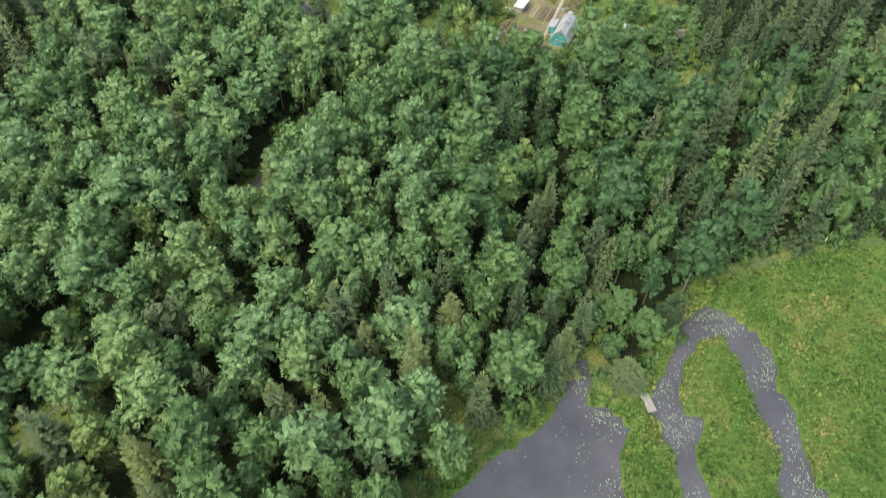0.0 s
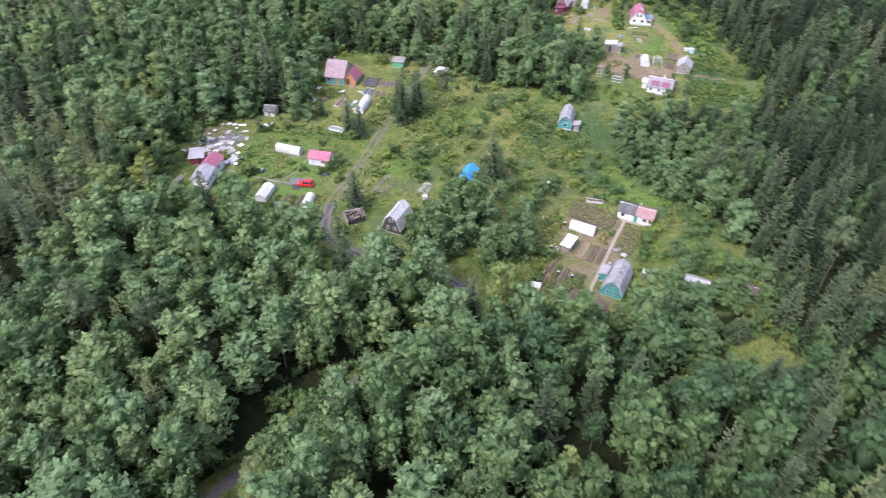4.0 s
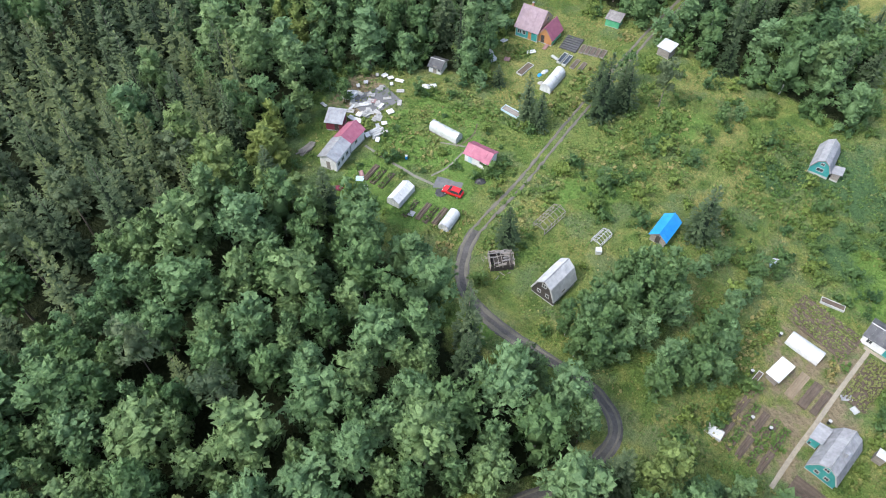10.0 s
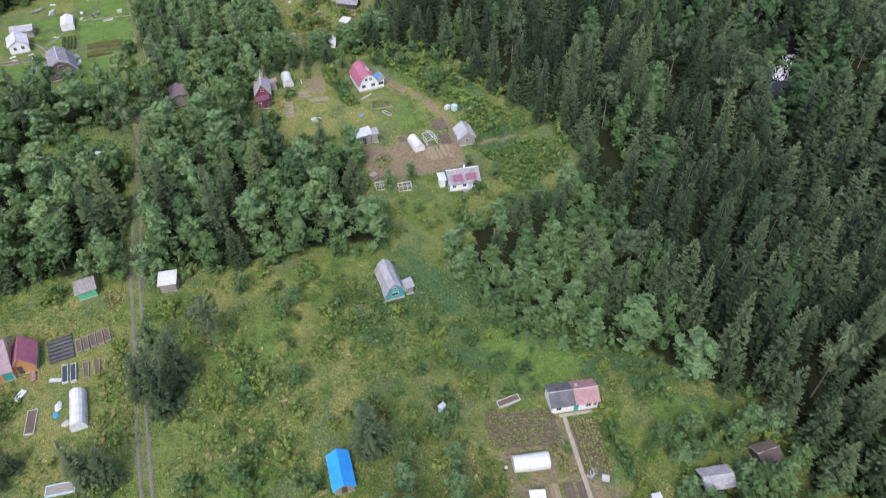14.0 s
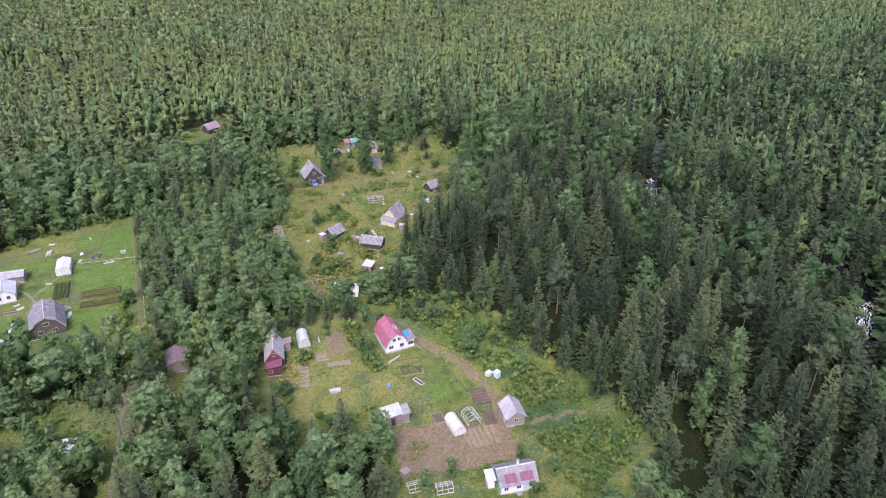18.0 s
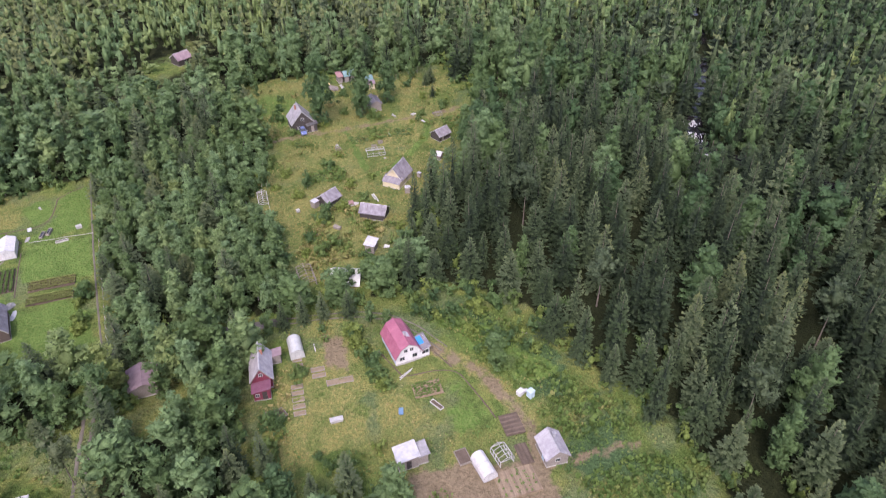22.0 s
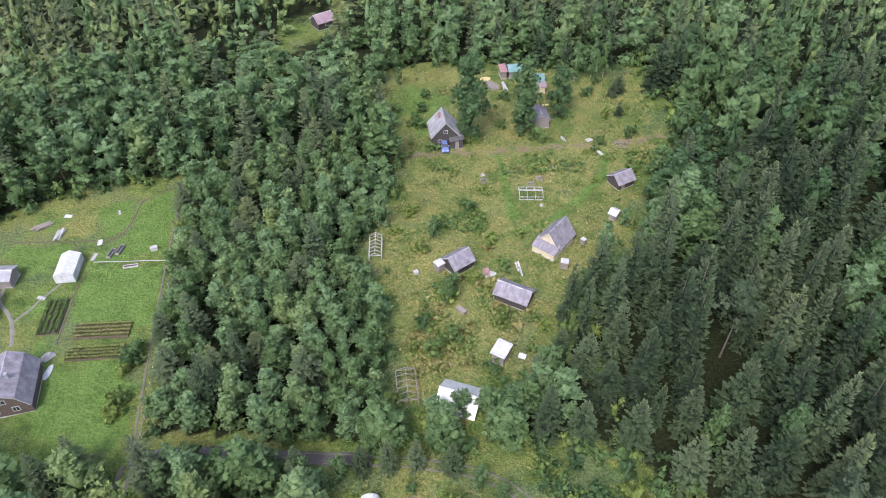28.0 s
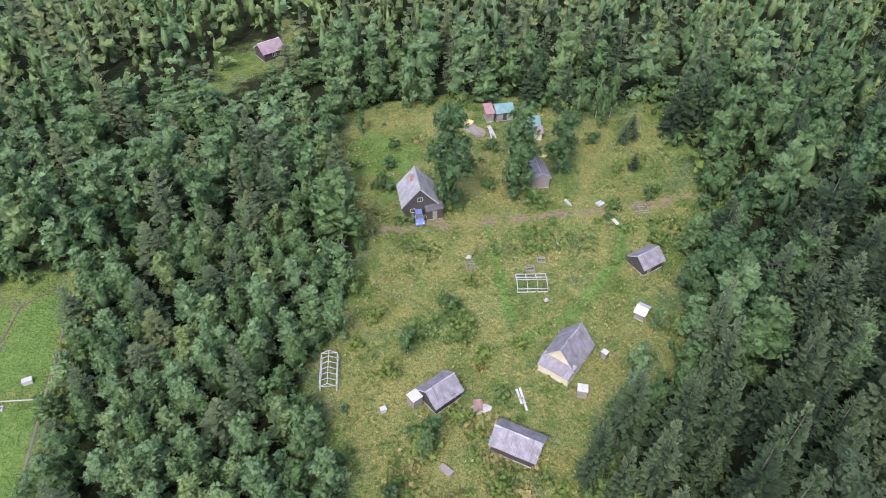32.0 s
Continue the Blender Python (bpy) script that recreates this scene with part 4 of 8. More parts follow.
def hides_building(x, y, rx=5.2, ry=6.5, south=2.5):
    """Whether a tree would crowd a building or, south of it, block the camera's view."""
    hit = np.zeros(np.shape(x), bool)
    for px, py in KEPT_IN_VIEW:
        hit |= ((x - px) / rx) ** 2 + ((y - py + south) / ry) ** 2 < 1
    return hit


def crowd(x, y, reach, overlap):
    """Which of these trees find room: the widest first, each keeping the others at bay."""
    cell, grid, kept = 6.0, {}, []
    for i in np.argsort(-reach):
        a, b, r = x[i], y[i], reach[i]
        cx, cy = int(a // cell), int(b // cell)
        near = (k for u in (-2, -1, 0, 1, 2) for v in (-2, -1, 0, 1, 2) for k in grid.get((cx + u, cy + v), ()))
        if all((a - x[k]) ** 2 + (b - y[k]) ** 2 > (overlap * (r + reach[k])) ** 2 for k in near):
            grid.setdefault((cx, cy), []).append(i)
            kept.append(i)
    return np.array(kept)


def grow_forest():
    rng = np.random.default_rng(11)

    def stand(first, sprays, size, lobes, trunk=True):
        """Four round aspens, four slender birches and three with boughs to the ground; all 17 m high."""
        return ([broadleaf(first + i, sprays, size * 0.94, lobes=lobes + 2, trunk=trunk, wide=3.5, base=0.3, slim=0.22, fill=0.74) for i in range(4)]
                + [broadleaf(first + 4 + i, sprays, size * 0.88, wide=2.9, base=0.26, lobes=lobes + 1, trunk=trunk, slim=0.42, loose=1.2, fill=0.74) for i in range(4)]
                + [broadleaf(first + 8 + i, sprays, size * 0.9, wide=3.1, base=0.03, lobes=lobes + 2, trunk=trunk, slim=0.58, loose=0.8, fill=0.8) for i in range(3)])

    near_b, mid_b, far_b = stand(20, 500, 0.755, 9), stand(60, 220, 1.08, 6), stand(80, 22, 2.1, 1, False)
    near_s = [spruce(s, 18, 420, 1.02) for s in range(40, 45)]
    mid_s = [spruce(s, 15, 230, 1.4) for s in range(70, 74)]
    far_s = [spruce(s, 7, 28, 3.1, trunk=False) for s in range(90, 93)]
    pines = [broadleaf(s, 150, 0.9, high=17, wide=2.7, base=0.52, lobes=6, loose=1.5) for s in (94, 95, 96)]
    far_pines = [broadleaf(s, 26, 1.8, high=17, wide=2.7, base=0.5, lobes=2, trunk=False) for s in (97, 98, 99)]
    chosen = []
    for step, lo, hi, kinds in ((1.9, 0, 98, (near_b, near_s)), (2.0, 98, 155, (mid_b, mid_s)), (3.4, 155, 900, (far_b, far_s))):
        gx, gy = np.meshgrid(np.arange(-230, 640, step), np.arange(-40, 900, step))
        gx = gx + (np.arange(gx.shape[0])[:, None] % 2) * step / 2
        x = (gx + rng.uniform(-0.45, 0.45, gx.shape) * step).ravel()
        y = (gy + rng.uniform(-0.45, 0.45, gx.shape) * step).ravel()
        d = line_distance(x, y, FLIGHT)
        seen = (y > 15) & (x > np.where(y < 325, np.maximum(-245, -70 - 1.1 * (y - 50)), -75 - 0.22 * (y - 330)))
        seen &= x < np.minimum(np.where(y < 200, 72 + 0.7 * (y - 40), 178 + 1.75 * (y - 200)), 640)
        ok = (d >= lo) & (d < hi) & seen if lo < 150 else (d >= lo) | ~seen
        # what can come into view, and a belt of woods beyond it
        left = np.where(y < 325, np.maximum(-245, -125 - 1.1 * (y - 50)), np.minimum(-130, -75 - 0.22 * (y - 330)))
        right = np.minimum(np.where(y < 200, 150 + 0.7 * (y - 40), 250 + 1.75 * (y - 200)), 640)
        ok &= (y > -35) & (x > np.maximum(left, -150 - 0.6 * (y + 35))) & (x < right) & (x < 190 + 2.4 * (900 - y))
        x, y = x[ok], y[ok]
        inner = open_depth(x, y) + 0.7 * wave(x, y, 3, 1)
        for gap_x, gap_y, r in GAPS:
            inner = np.maximum(inner, r - np.hypot(x - gap_x, y - gap_y))
        ok = (inner < -0.6) & (line_distance(x, y, ROAD_A) > np.where(y < 100, 2.3, 2.9)) & (line_distance(x, y, ROAD_B) > 3.0) & (river_distance(x, y) > np.where(y > 321, 1.6, 3.4))
        ok &= line_distance(x, y, FENCE_LINE) > 2.2
        ok &= ~hides_building(x, y)
        x, y, inner = x[ok], y[ok], inner[ok]
        n = len(x)
        con = rng.random(n) < conifer_share(x, y)
        # how far each crown reaches: a few broad ones, many middling, slight ones between them
        grove = (x > 28) & (x < 74) & (y > 188) & (y < 228)
        con &= ~(grove & (rng.random(n) < 0.9))
        young = ((x > 2) & (x < 54) & (y > 303) & (y < 380)) | grove
        edge = (inner > -5) & (y > 151 - 20 * smooth(-10, 10, x))
        kind_of = rng.random(n)
        reach = np.where(kind_of < 0.035, rng.uniform(4.0, 5.2, n), np.where(kind_of < 0.35, rng.uniform(2.9, 3.8, n), rng.uniform(1.9, 2.6, n)))
        reach = np.where(con, np.where(kind_of < 0.5, rng.uniform(2.9, 3.8, n), rng.uniform(2.1, 2.7, n)), reach)
        reach = np.where(young & ~con, np.clip(reach * 0.85, 1.5, 2.7), reach)
        if lo > 150:
            reach = np.clip(reach * 0.85, 1.9, 3.0) * (1.0 + 0.35 * smooth(500, 650, y))
        kept = crowd(x, y, reach * np.where(con & (lo < 150) & ~young, 1.1 - 0.12 * smooth(285, 305, y), np.where(young, 0.86, 1.0)), 0.74)
        x, y, inner, con, young, edge, reach = (q[kept] for q in (x, y, inner, con, young, edge, reach))
        ok = (line_distance(x, y, ROAD_A) > np.where((y > 126) & (y < 152) & (x < np.interp(y, [123.5, 130.5, 136.5, 140.8], [-13, -6, -2.6, -2.2])), 1.4 + 0.75 * reach, 0.9 + 0.5 * reach)) & (young | (rng.random(len(x)) > 0.02 + 0.07 * (wave(x, y, 9, 12) > 0.75)))
        x, y, inner, con, young, edge, reach = (q[ok] for q in (x, y, inner, con, young, edge, reach))
        n = len(x)
        h = stature(x, y) * (0.84 + 0.06 * (reach - 1.9) / 0.8) * rng.normal(1, 0.1, n).clip(0.7, 1.35) * np.where(con, 1.12 * rng.uniform(0.76, 1.16, n), 1.0)
        h = np.where(edge, h * rng.uniform(0.55, 0.98, n), h)
        # low growth beside the ride, where the view crosses it, and on the banks of the rapids
        ride = line_distance(x, y, ROAD_A)
        south_side = (y < np.interp(x, [p[0] for p in ROAD_A[:13]], [p[1] for p in ROAD_A[:13]])) & (x < -8) & (y < 126)
        h = np.where(south_side, np.minimum(h, np.where(y < 95, 0.6, 0.34) + 0.08 * ride), h)
        for bank in ([(153, 227), (168, 234.5)], [(161, 301), (168, 313)]):
            h = np.where(x < 166, np.minimum(h, 0.2 + 0.034 * line_distance(x, y, bank)), h)
        h = h * np.where((x > 24) & (x < 95) & (y > 72) & (y < 118), 1.22, 1.0)
        h = np.where((x > -11) & (x < 10) & (y > 110) & (y < 134) & ~south_side, np.maximum(h, 0.9), h)
        turn = rng.uniform(0, 6.28, n)
        patch = 0.5 * wave(x, y, 14, 4)
        pale = smooth(20, -25, x + 20 * wave(x, y, 30, 2)) * (1 - 0.7 * smooth(165, 200, y)) + 0.25 * smooth(25, 0, x) * (1 - smooth(165, 200, y))
        north = smooth(215, 300, y) * (1 - 0.35 * smooth(55, 75, x) * (1 - smooth(380, 420, y)))
        # past y 370 the tint rises: haze painted into the leaf colour
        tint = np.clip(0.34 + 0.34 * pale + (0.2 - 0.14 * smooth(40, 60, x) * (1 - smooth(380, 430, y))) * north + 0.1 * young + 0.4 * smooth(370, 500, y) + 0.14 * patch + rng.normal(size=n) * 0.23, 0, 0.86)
        tint = tint - 0.15 * smooth(-25, 25, x) * (1 - smooth(112, 150, y)) - 0.26 * ~con * smooth(60, 80, x) * smooth(130, 160, y) * (1 - smooth(330, 400, y))
        tint = np.where(con, np.clip(tint - 0.16 * smooth(62, 80, x) * smooth(130, 170, y) * (1 - smooth(340, 400, y)) - 0.16 * north * (1 - smooth(370, 480, y)) - 0.1 * pale, 0.05, 0.86), tint)
        # the far ring is lifted again for haze; the waves only mottle it
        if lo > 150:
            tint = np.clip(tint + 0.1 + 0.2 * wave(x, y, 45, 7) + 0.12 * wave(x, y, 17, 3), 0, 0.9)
        tint = np.where(con & (y < 135) & (x > -60), tint + 0.26 - 0.1 * smooth(100, 130, y), tint)
        tint = tint + 0.2 * smooth(104, 94, -x) * smooth(66, 76, -x) * smooth(150, 165, y) * (1 - smooth(215, 235, y))
        tint = np.where(con & inside(x, y, SPRUCE_STAND), tint - 0.04, tint)
        tint = np.where((rng.random(n) < (0.09 if lo < 150 else 0.05) + 0.08 * young) & ~con, rng.uniform(0.72, 0.95, n), tint)
        single = np.zeros(n, bool)
        if lo == 0:
            for kind in (False, True):
                can = np.nonzero((con == kind) & (inner > -11) & (y > 60))[0]
                single[rng.permutation(can)[:270 if kind else 150]] = True
            chosen = [(x[i], y[i], bool(con[i]), h[i], reach[i] / (3.6 if con[i] else 3.0), turn[i]) for i in np.nonzero(single)[0]]
        for kind, protos, name, label in ((False, kinds[0], "broadleaf_forest", "dense green birch and aspen woods"), (True, kinds[1], "spruce_forest", "dense dark spruce woods")):
            at = np.nonzero((con == kind) & ~single)[0]
            if kind:
                # a few conifers are pines
                pine = rng.random(len(at)) < 0.07
                pp, ap = (pines if lo < 150 else far_pines), at[pine]
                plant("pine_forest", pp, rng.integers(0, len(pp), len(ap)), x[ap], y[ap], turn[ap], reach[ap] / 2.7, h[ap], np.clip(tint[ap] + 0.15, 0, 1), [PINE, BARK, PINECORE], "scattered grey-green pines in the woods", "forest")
                at = at[~pine]
                pick, spread_of = rng.integers(0, len(protos), len(at)), np.full(len(at), 3.35 if lo < 150 else 3.0)
            else:
                round_one = rng.random(len(at)) < 0.25 + 0.5 * (1 - smooth(160, 215, y[at]))
                pick = np.where(round_one | (reach[at] > 3.7), rng.integers(0, 4, len(at)), rng.integers(4, 8, len(at)))
                pick = np.where(edge[at] | young[at] | ((y[at] > 190) & (rng.random(len(at)) < 0.8)) | (x[at] > 55), rng.integers(8, 11, len(at)), pick)
                spread_of = np.where(pick < 4, 3.5, np.where(pick < 8, 2.9, 3.2))
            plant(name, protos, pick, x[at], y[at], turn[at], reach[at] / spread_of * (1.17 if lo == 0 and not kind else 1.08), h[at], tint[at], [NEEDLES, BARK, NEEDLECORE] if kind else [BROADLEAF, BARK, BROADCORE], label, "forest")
    # brushwood along the clearings, the lanes and the banks
    bush = [broadleaf(s, 26, 0.8, high=3.0, wide=1.6, base=-0.1, lobes=3, trunk=False) for s in range(100, 104)]
    x, y = rng.uniform(-95, 140, 60000), rng.uniform(30, 425, 60000)
    inner = open_depth(x, y)
    inner = np.maximum(inner, 2.6 - line_distance(x, y, ROAD_A))
    ok = (inner < 0.4) & ((inner > -5) | ((inner > -16) & (rng.random(60000) < 0.3))) & (line_distance(x, y, ROAD_A) > 2.4) & (line_distance(x, y, ROAD_B) > 2.2) & (line_distance(x, y, FENCE_LINE) > 1.2)
    ok &= (water_depth(x, y) < 0.1) & (rng.random(60000) < 0.16) & ~hides_building(x, y, 3.2, 4.2, 0.5)
    x, y = x[ok], y[ok]
    n = len(x)
    size = rng.uniform(0.45, 1.5, n)
    plant("brushwood", bush, rng.integers(0, 4, n), x, y, rng.uniform(0, 6.28, n), size * rng.uniform(0.8, 1.2, n), size, np.clip(0.45 + rng.normal(size=n) * 0.2, 0, 1), [SHRUB, BARK, SHRUBCORE],
          "low leafy brushwood along the forest edge", "bushes")
    return chosen


def tree_kit(kind, seed, tint):
    """Trunk and crown meshes of one kind of tree, to share. All spread about 3 m each way."""
    if kind == "spruce":
        v, q, ix = spruce(seed, 18, 420, 1.0)
    elif kind == "shrub":
        v, q, ix = broadleaf(seed, 130, 0.6, high=3.0, wide=1.8, base=-0.15, lobes=6)
    elif kind == "pine":
        v, q, ix = broadleaf(seed, 300, 0.85, high=16, wide=2.6, base=0.45, lobes=8, fill=0.5, loose=1.5)
    else:
        v, q, ix = broadleaf(seed, 330, 0.85, lobes=9, base=0.06, wide=3.0, slim=0.1 + 0.35 * (seed % 20 > 9))
    if kind == "column":
        v, q, ix = broadleaf(seed, 1100, 0.52, lobes=16, base=0.02, wide=3.0, slim=0.22, loose=0.8)
    k = len(v) - TRUNK
    leaves = {"spruce": [NEEDLES, NEEDLECORE], "pine": [PINE, PINECORE], "shrub": [SHRUB, SHRUBCORE]}.get(kind, [BROADLEAF, BROADCORE])
    shade = np.clip(tint + GROWTH_SHADING.get((len(v), float(v[1, 0])), np.zeros(len(v)))[:k], 0, 1)
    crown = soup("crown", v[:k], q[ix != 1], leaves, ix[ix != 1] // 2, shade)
    trunk = soup("trunk", v[k:], q[ix == 1] - k, [BIRCHBARK if kind == "birch" else BARK])
    return crown, trunk


KITS = {kind: [tree_kit(kind, 300 + 10 * i + len(kind), t) for i, t in enumerate(tints)] for kind, tints in
        (("spruce", (0.2, 0.38, 0.5, 0.3)), ("birch", (0.3, 0.45, 0.6, 0.75, 0.4)), ("shrub", (0.2, 0.4, 0.55, 0.75, 0.95)), ("pine", (0.8, 0.95)), ("column", (0.12, 0.2)))}
NAMES = {"column": ("columnar_tree", "tall dense dark green columnar tree", "tree", "tall trees by the cabin"),
         "spruce": ("spruce_tree", "tall dark green spruce with drooping boughs", "tree", "spruces at the clearing's edge"),
         "birch": ("broadleaf_tree", "leafy green birch or aspen with a pale trunk", "tree", "broadleaf trees at the clearing's edge"),
         "shrub": ("shrub", "rounded leafy green shrub in the meadow", "shrub", "meadow shrubs"),
         "pine": ("pine_tree", "thin grey-green pine with a bare trunk", "tree", "pines")}


def tree(kind, x, y, h=1.0, w=1.0, turn=0.0, pick=0):
    name, label, category, group = NAMES[kind]
    crown, trunk = KITS[kind][pick % len(KITS[kind])]
    ob = thing(name, x, y, 0, label, category, group)
    ob.matrix_world = pose(x, y, ground1(x, y) - 0.1) @ Matrix.Rotation(turn, 4, "Z") @ Matrix.Diagonal((w, w, h, 1))
    part("crown", crown, None, ob)
    part("trunk", trunk, None, ob)



# ---- buildings ----
def window(parent, face, at, u, z, w=0.8, h=0.9, trim=None):
    """A window on a wall. face: 'x' gable end or 'y' long side; at: the wall's outer plane; u: along the wall."""
    s = 1 if at > 0 else -1
    fr, pa = Shape(), Shape()
    t = 0.09
    for du, dz, lw, lh in ((0, h / 2, w + t, t), (0, -h / 2, w + t, t), (-w / 2, 0, t, h), (w / 2, 0, t, h), (0, 0, t * 0.6, h)):
        if face == "x":
            fr.box(at + s * 0.03, u + du, z + dz, 0.08, lw, lh)
        else:
            fr.box(u + du, at + s * 0.03, z + dz, lw, 0.08, lh)
    if face == "x":
        pa.box(at + s * 0.012, u, z, 0.03, w - t, h - t)
    else:
        pa.box(u, at + s * 0.012, z, w - t, 0.03, h - t)
    ob = part("window", fr, trim or WHITETRIM, parent)
    part("pane", pa, GLASS, ob, "dark window glass")


def door(parent, face, at, u, material, w=0.85, h=1.9, z0=0.15):
    s = 1 if at > 0 else -1
    leaf, knob = Shape(), Shape()
    if face == "x":
        leaf.box(at + s * 0.03, u, z0 + h / 2, 0.06, w, h)
        knob.box(at + s * 0.09, u + w * 0.38, z0 + h / 2, 0.06, 0.05, 0.14)
    else:
        leaf.box(u, at + s * 0.03, z0 + h / 2, w, 0.06, h)
        knob.box(u + w * 0.38, at + s * 0.09, z0 + h / 2, 0.05, 0.06, 0.14)
    d = part("door", leaf, material, parent)
    part("handle", knob, ZINC, d)


def section(kind, W, H, E, over=0.3):
    """The roof's line across the house, from eave to eave."""
    if kind == "gambrel":
        k = 0.3 * W
        kz = E + (H - E) * 0.66
        slope = (kz - E) / (W / 2 - k)
        return [(-W / 2 - over * 0.5, E - over * 0.5 * slope), (-k, kz), (0, H), (k, kz), (W / 2 + over * 0.5, E - over * 0.5 * slope)]
    if kind == "arch":
        return [(-W / 2 * math.cos(a), E + (H - E) * math.sin(a)) for a in (math.pi * i / 8 for i in range(9))]
    if kind == "shed":
        return [(-W / 2 - over, E), (W / 2 + over, H)]
    slope = (H - E) / (W / 2)
    return [(-W / 2 - over, E - over * slope), (0, H), (W / 2 + over, E - over * slope)]


def sheets(parent, ring, x0, x1, material, seed):
    """Roof sheets side by side, each lapping a little over the next."""
    k = max(1, int((x1 - x0) / 1.05))
    for j in range(k):
        lift = 0.009 * ((j * 5 + seed * 3) % 4)
        part("roof_sheet", Shape().prism([(a, z + lift) for a, z in ring], x0 + (x1 - x0) * j / k, x0 + (x1 - x0) * (j + 1) / k - 0.012), material, parent)


def house(name, x, y, turn, L, W, H, E, wall, roof, kind="gable", label="", category="house", gable=None, roofs=None, over=0.3, chimney=None, base=True,
          door_at=None, windows=(), ridge=None, group="", dz=0.0, boards=False):
    """A house or shed with its ridge along x; L, W: over the roof. windows: (face, sign, u, z, w, h)."""
    ob = thing(name, x, y, turn, label, category, group, dz=dz)
    l, w = L / 2 - over, W / 2 - 0.02
    line = section(kind, W, H, E, over)
    wallline = section(kind, W, H, E, 0)
    t = 0.12
    for s in (-1, 1):
        top = wallline[0][1] if s < 0 else wallline[-1][1]
        part("wall", Shape().box(0, s * (w - t / 2), top / 2 - 0.25, 2 * l - 2 * t, t, top + 0.45), wall, ob)
        ring = [(-w, -0.45)] + [(max(-w, min(w, a)), z - 0.06) for a, z in wallline] + [(w, -0.45)]
        part("gable_wall", Shape().prism(ring, *((l - t, l) if s > 0 else (-l, -l + t))), gable or wall, ob)
    if base:
        part("foundation", Shape().box(0, 0, -0.12, 2 * l + 0.12, 2 * w + 0.12, 0.5), CONCRETE, ob)
    th = 0.07
    n = len(line) - 1
    for i in range(n):
        (a, za), (b, zb) = line[i], line[i + 1]
        d = math.hypot(b - a, zb - za)
        ny, nz = -(zb - za) / d * th, (b - a) / d * th
        ring = [(a, za), (b, zb), (b + ny, zb + nz), (a + ny, za + nz)]
        m = roofs[i % len(roofs)] if roofs else roof
        if isinstance(m, tuple):
            cut = -L / 2 + L * m[2]
            sheets(ob, ring, -L / 2, cut, m[0], i)
            sheets(ob, ring, cut + 0.01, L / 2, m[1], i + 1)
        elif boards:
            k = max(3, int(L / 0.9))
            for j in range(k):
                x0, x1 = -L / 2 + L * j / k, -L / 2 + L * (j + 1) / k - 0.03
                lift = 0.02 * ((j * 7 + i * 3) % 4)
                part("roof_board", Shape().prism([(p, q + lift) for p, q in ring], x0, x1), m, ob)
        else:
            sheets(ob, ring, -L / 2, L / 2, m, i)
    if kind in ("gable", "gambrel"):
        part("ridge_cap", Shape().prism([(-0.16, H - 0.03), (0, H + 0.1), (0.16, H - 0.03), (0, H + 0.14)], -L / 2 - 0.02, L / 2 + 0.02), ridge or ZINC, ob)
        for s in (-1, 1):
            sh = Shape()
            for (a, za), (b, zb) in zip(line, line[1:]):
                d = math.hypot(b - a, zb - za)
                ny, nz = (zb - za) / d * 0.16, -(b - a) / d * 0.16
                sh.prism([(a, za), (b, zb), (b + ny, zb + nz), (a + ny, za + nz)], *((L / 2 - 0.06, L / 2 - 0.01) if s > 0 else (-L / 2 + 0.01, -L / 2 + 0.06)))
            part("bargeboard", sh, WHITETRIM if wall in (WHITEWALL, TEALPAINT, BLUEPAINT, BROWNLOG, YELLOWPAINT, DARKWOOD) else GREYWOOD, ob)
    if chimney:
        cx, cy, material = chimney
        ch = part("chimney", Shape().box(cx, cy, H - 0.1, 0.42, 0.42, 1.5), material, ob)
        part("chimney_cap", Shape().box(cx, cy, H + 0.69, 0.54, 0.54, 0.07), ZINC, ch)
    if door_at:
        face, s, u, m = door_at
        door(ob, face, s * (l if face == "x" else w), u, m)
    for face, s, u, z, ww, hh in windows:
        window(ob, face, s * (l if face == "x" else w), u, z, ww, hh)
    return ob


def greenhouse(x, y, turn, L, W, H, label, E=None, film=POLY, kind="arch"):
    """A tunnel of film or polycarbonate on hoops."""
    ob = thing("greenhouse", x, y, turn, label, "greenhouse")
    E = E if E is not None else 0.6
    line = [(-W / 2, 0)] + section(kind, W, H, E, 0.0) + [(W / 2, 0)]
    k = max(2, round(L / 2.0))
    for j in range(k):
        x0, x1 = -L / 2 + L * j / k, -L / 2 + L * (j + 1) / k - 0.015
        shell = line + [(a * 0.985, z * 0.985) for a, z in line[::-1]]
        part("cover_sheet", Shape().prism(shell, x0, x1), film, ob)
    for s in (-1, 1):
        part("end_panel", Shape().prism([(a * 0.98, z * 0.985) for a, z in line], *((L / 2 - 0.05, L / 2 - 0.02) if s > 0 else (-L / 2 + 0.02, -L / 2 + 0.05))), film, ob)
        sh = Shape()
        for a, z0, z1 in ((-0.4, 0, min(1.8, H * 0.85)), (0.4, 0, min(1.8, H * 0.85))):
            sh.box(s * (L / 2 + 0.01), a, (z0 + z1) / 2, 0.04, 0.05, z1 - z0)
        sh.box(s * (L / 2 + 0.01), 0, min(1.8, H * 0.85), 0.04, 0.85, 0.05)
        part("door_frame", sh, ZINC, ob)
    for j in range(k + 1):
        xx = -L / 2 + L * j / k
        sh = Shape()
        for (a, za), (b, zb) in zip(line, line[1:]):
            sh.bar((xx, a * 1.012, za * 1.012), (xx, b * 1.012, zb * 1.012), 0.025)
        part("hoop", sh, ZINC, ob)
    part("sill", Shape().box(0, -W / 2, 0.06, L, 0.1, 0.2).box(0, W / 2, 0.06, L, 0.1, 0.2), GREYWOOD, ob)
    return ob


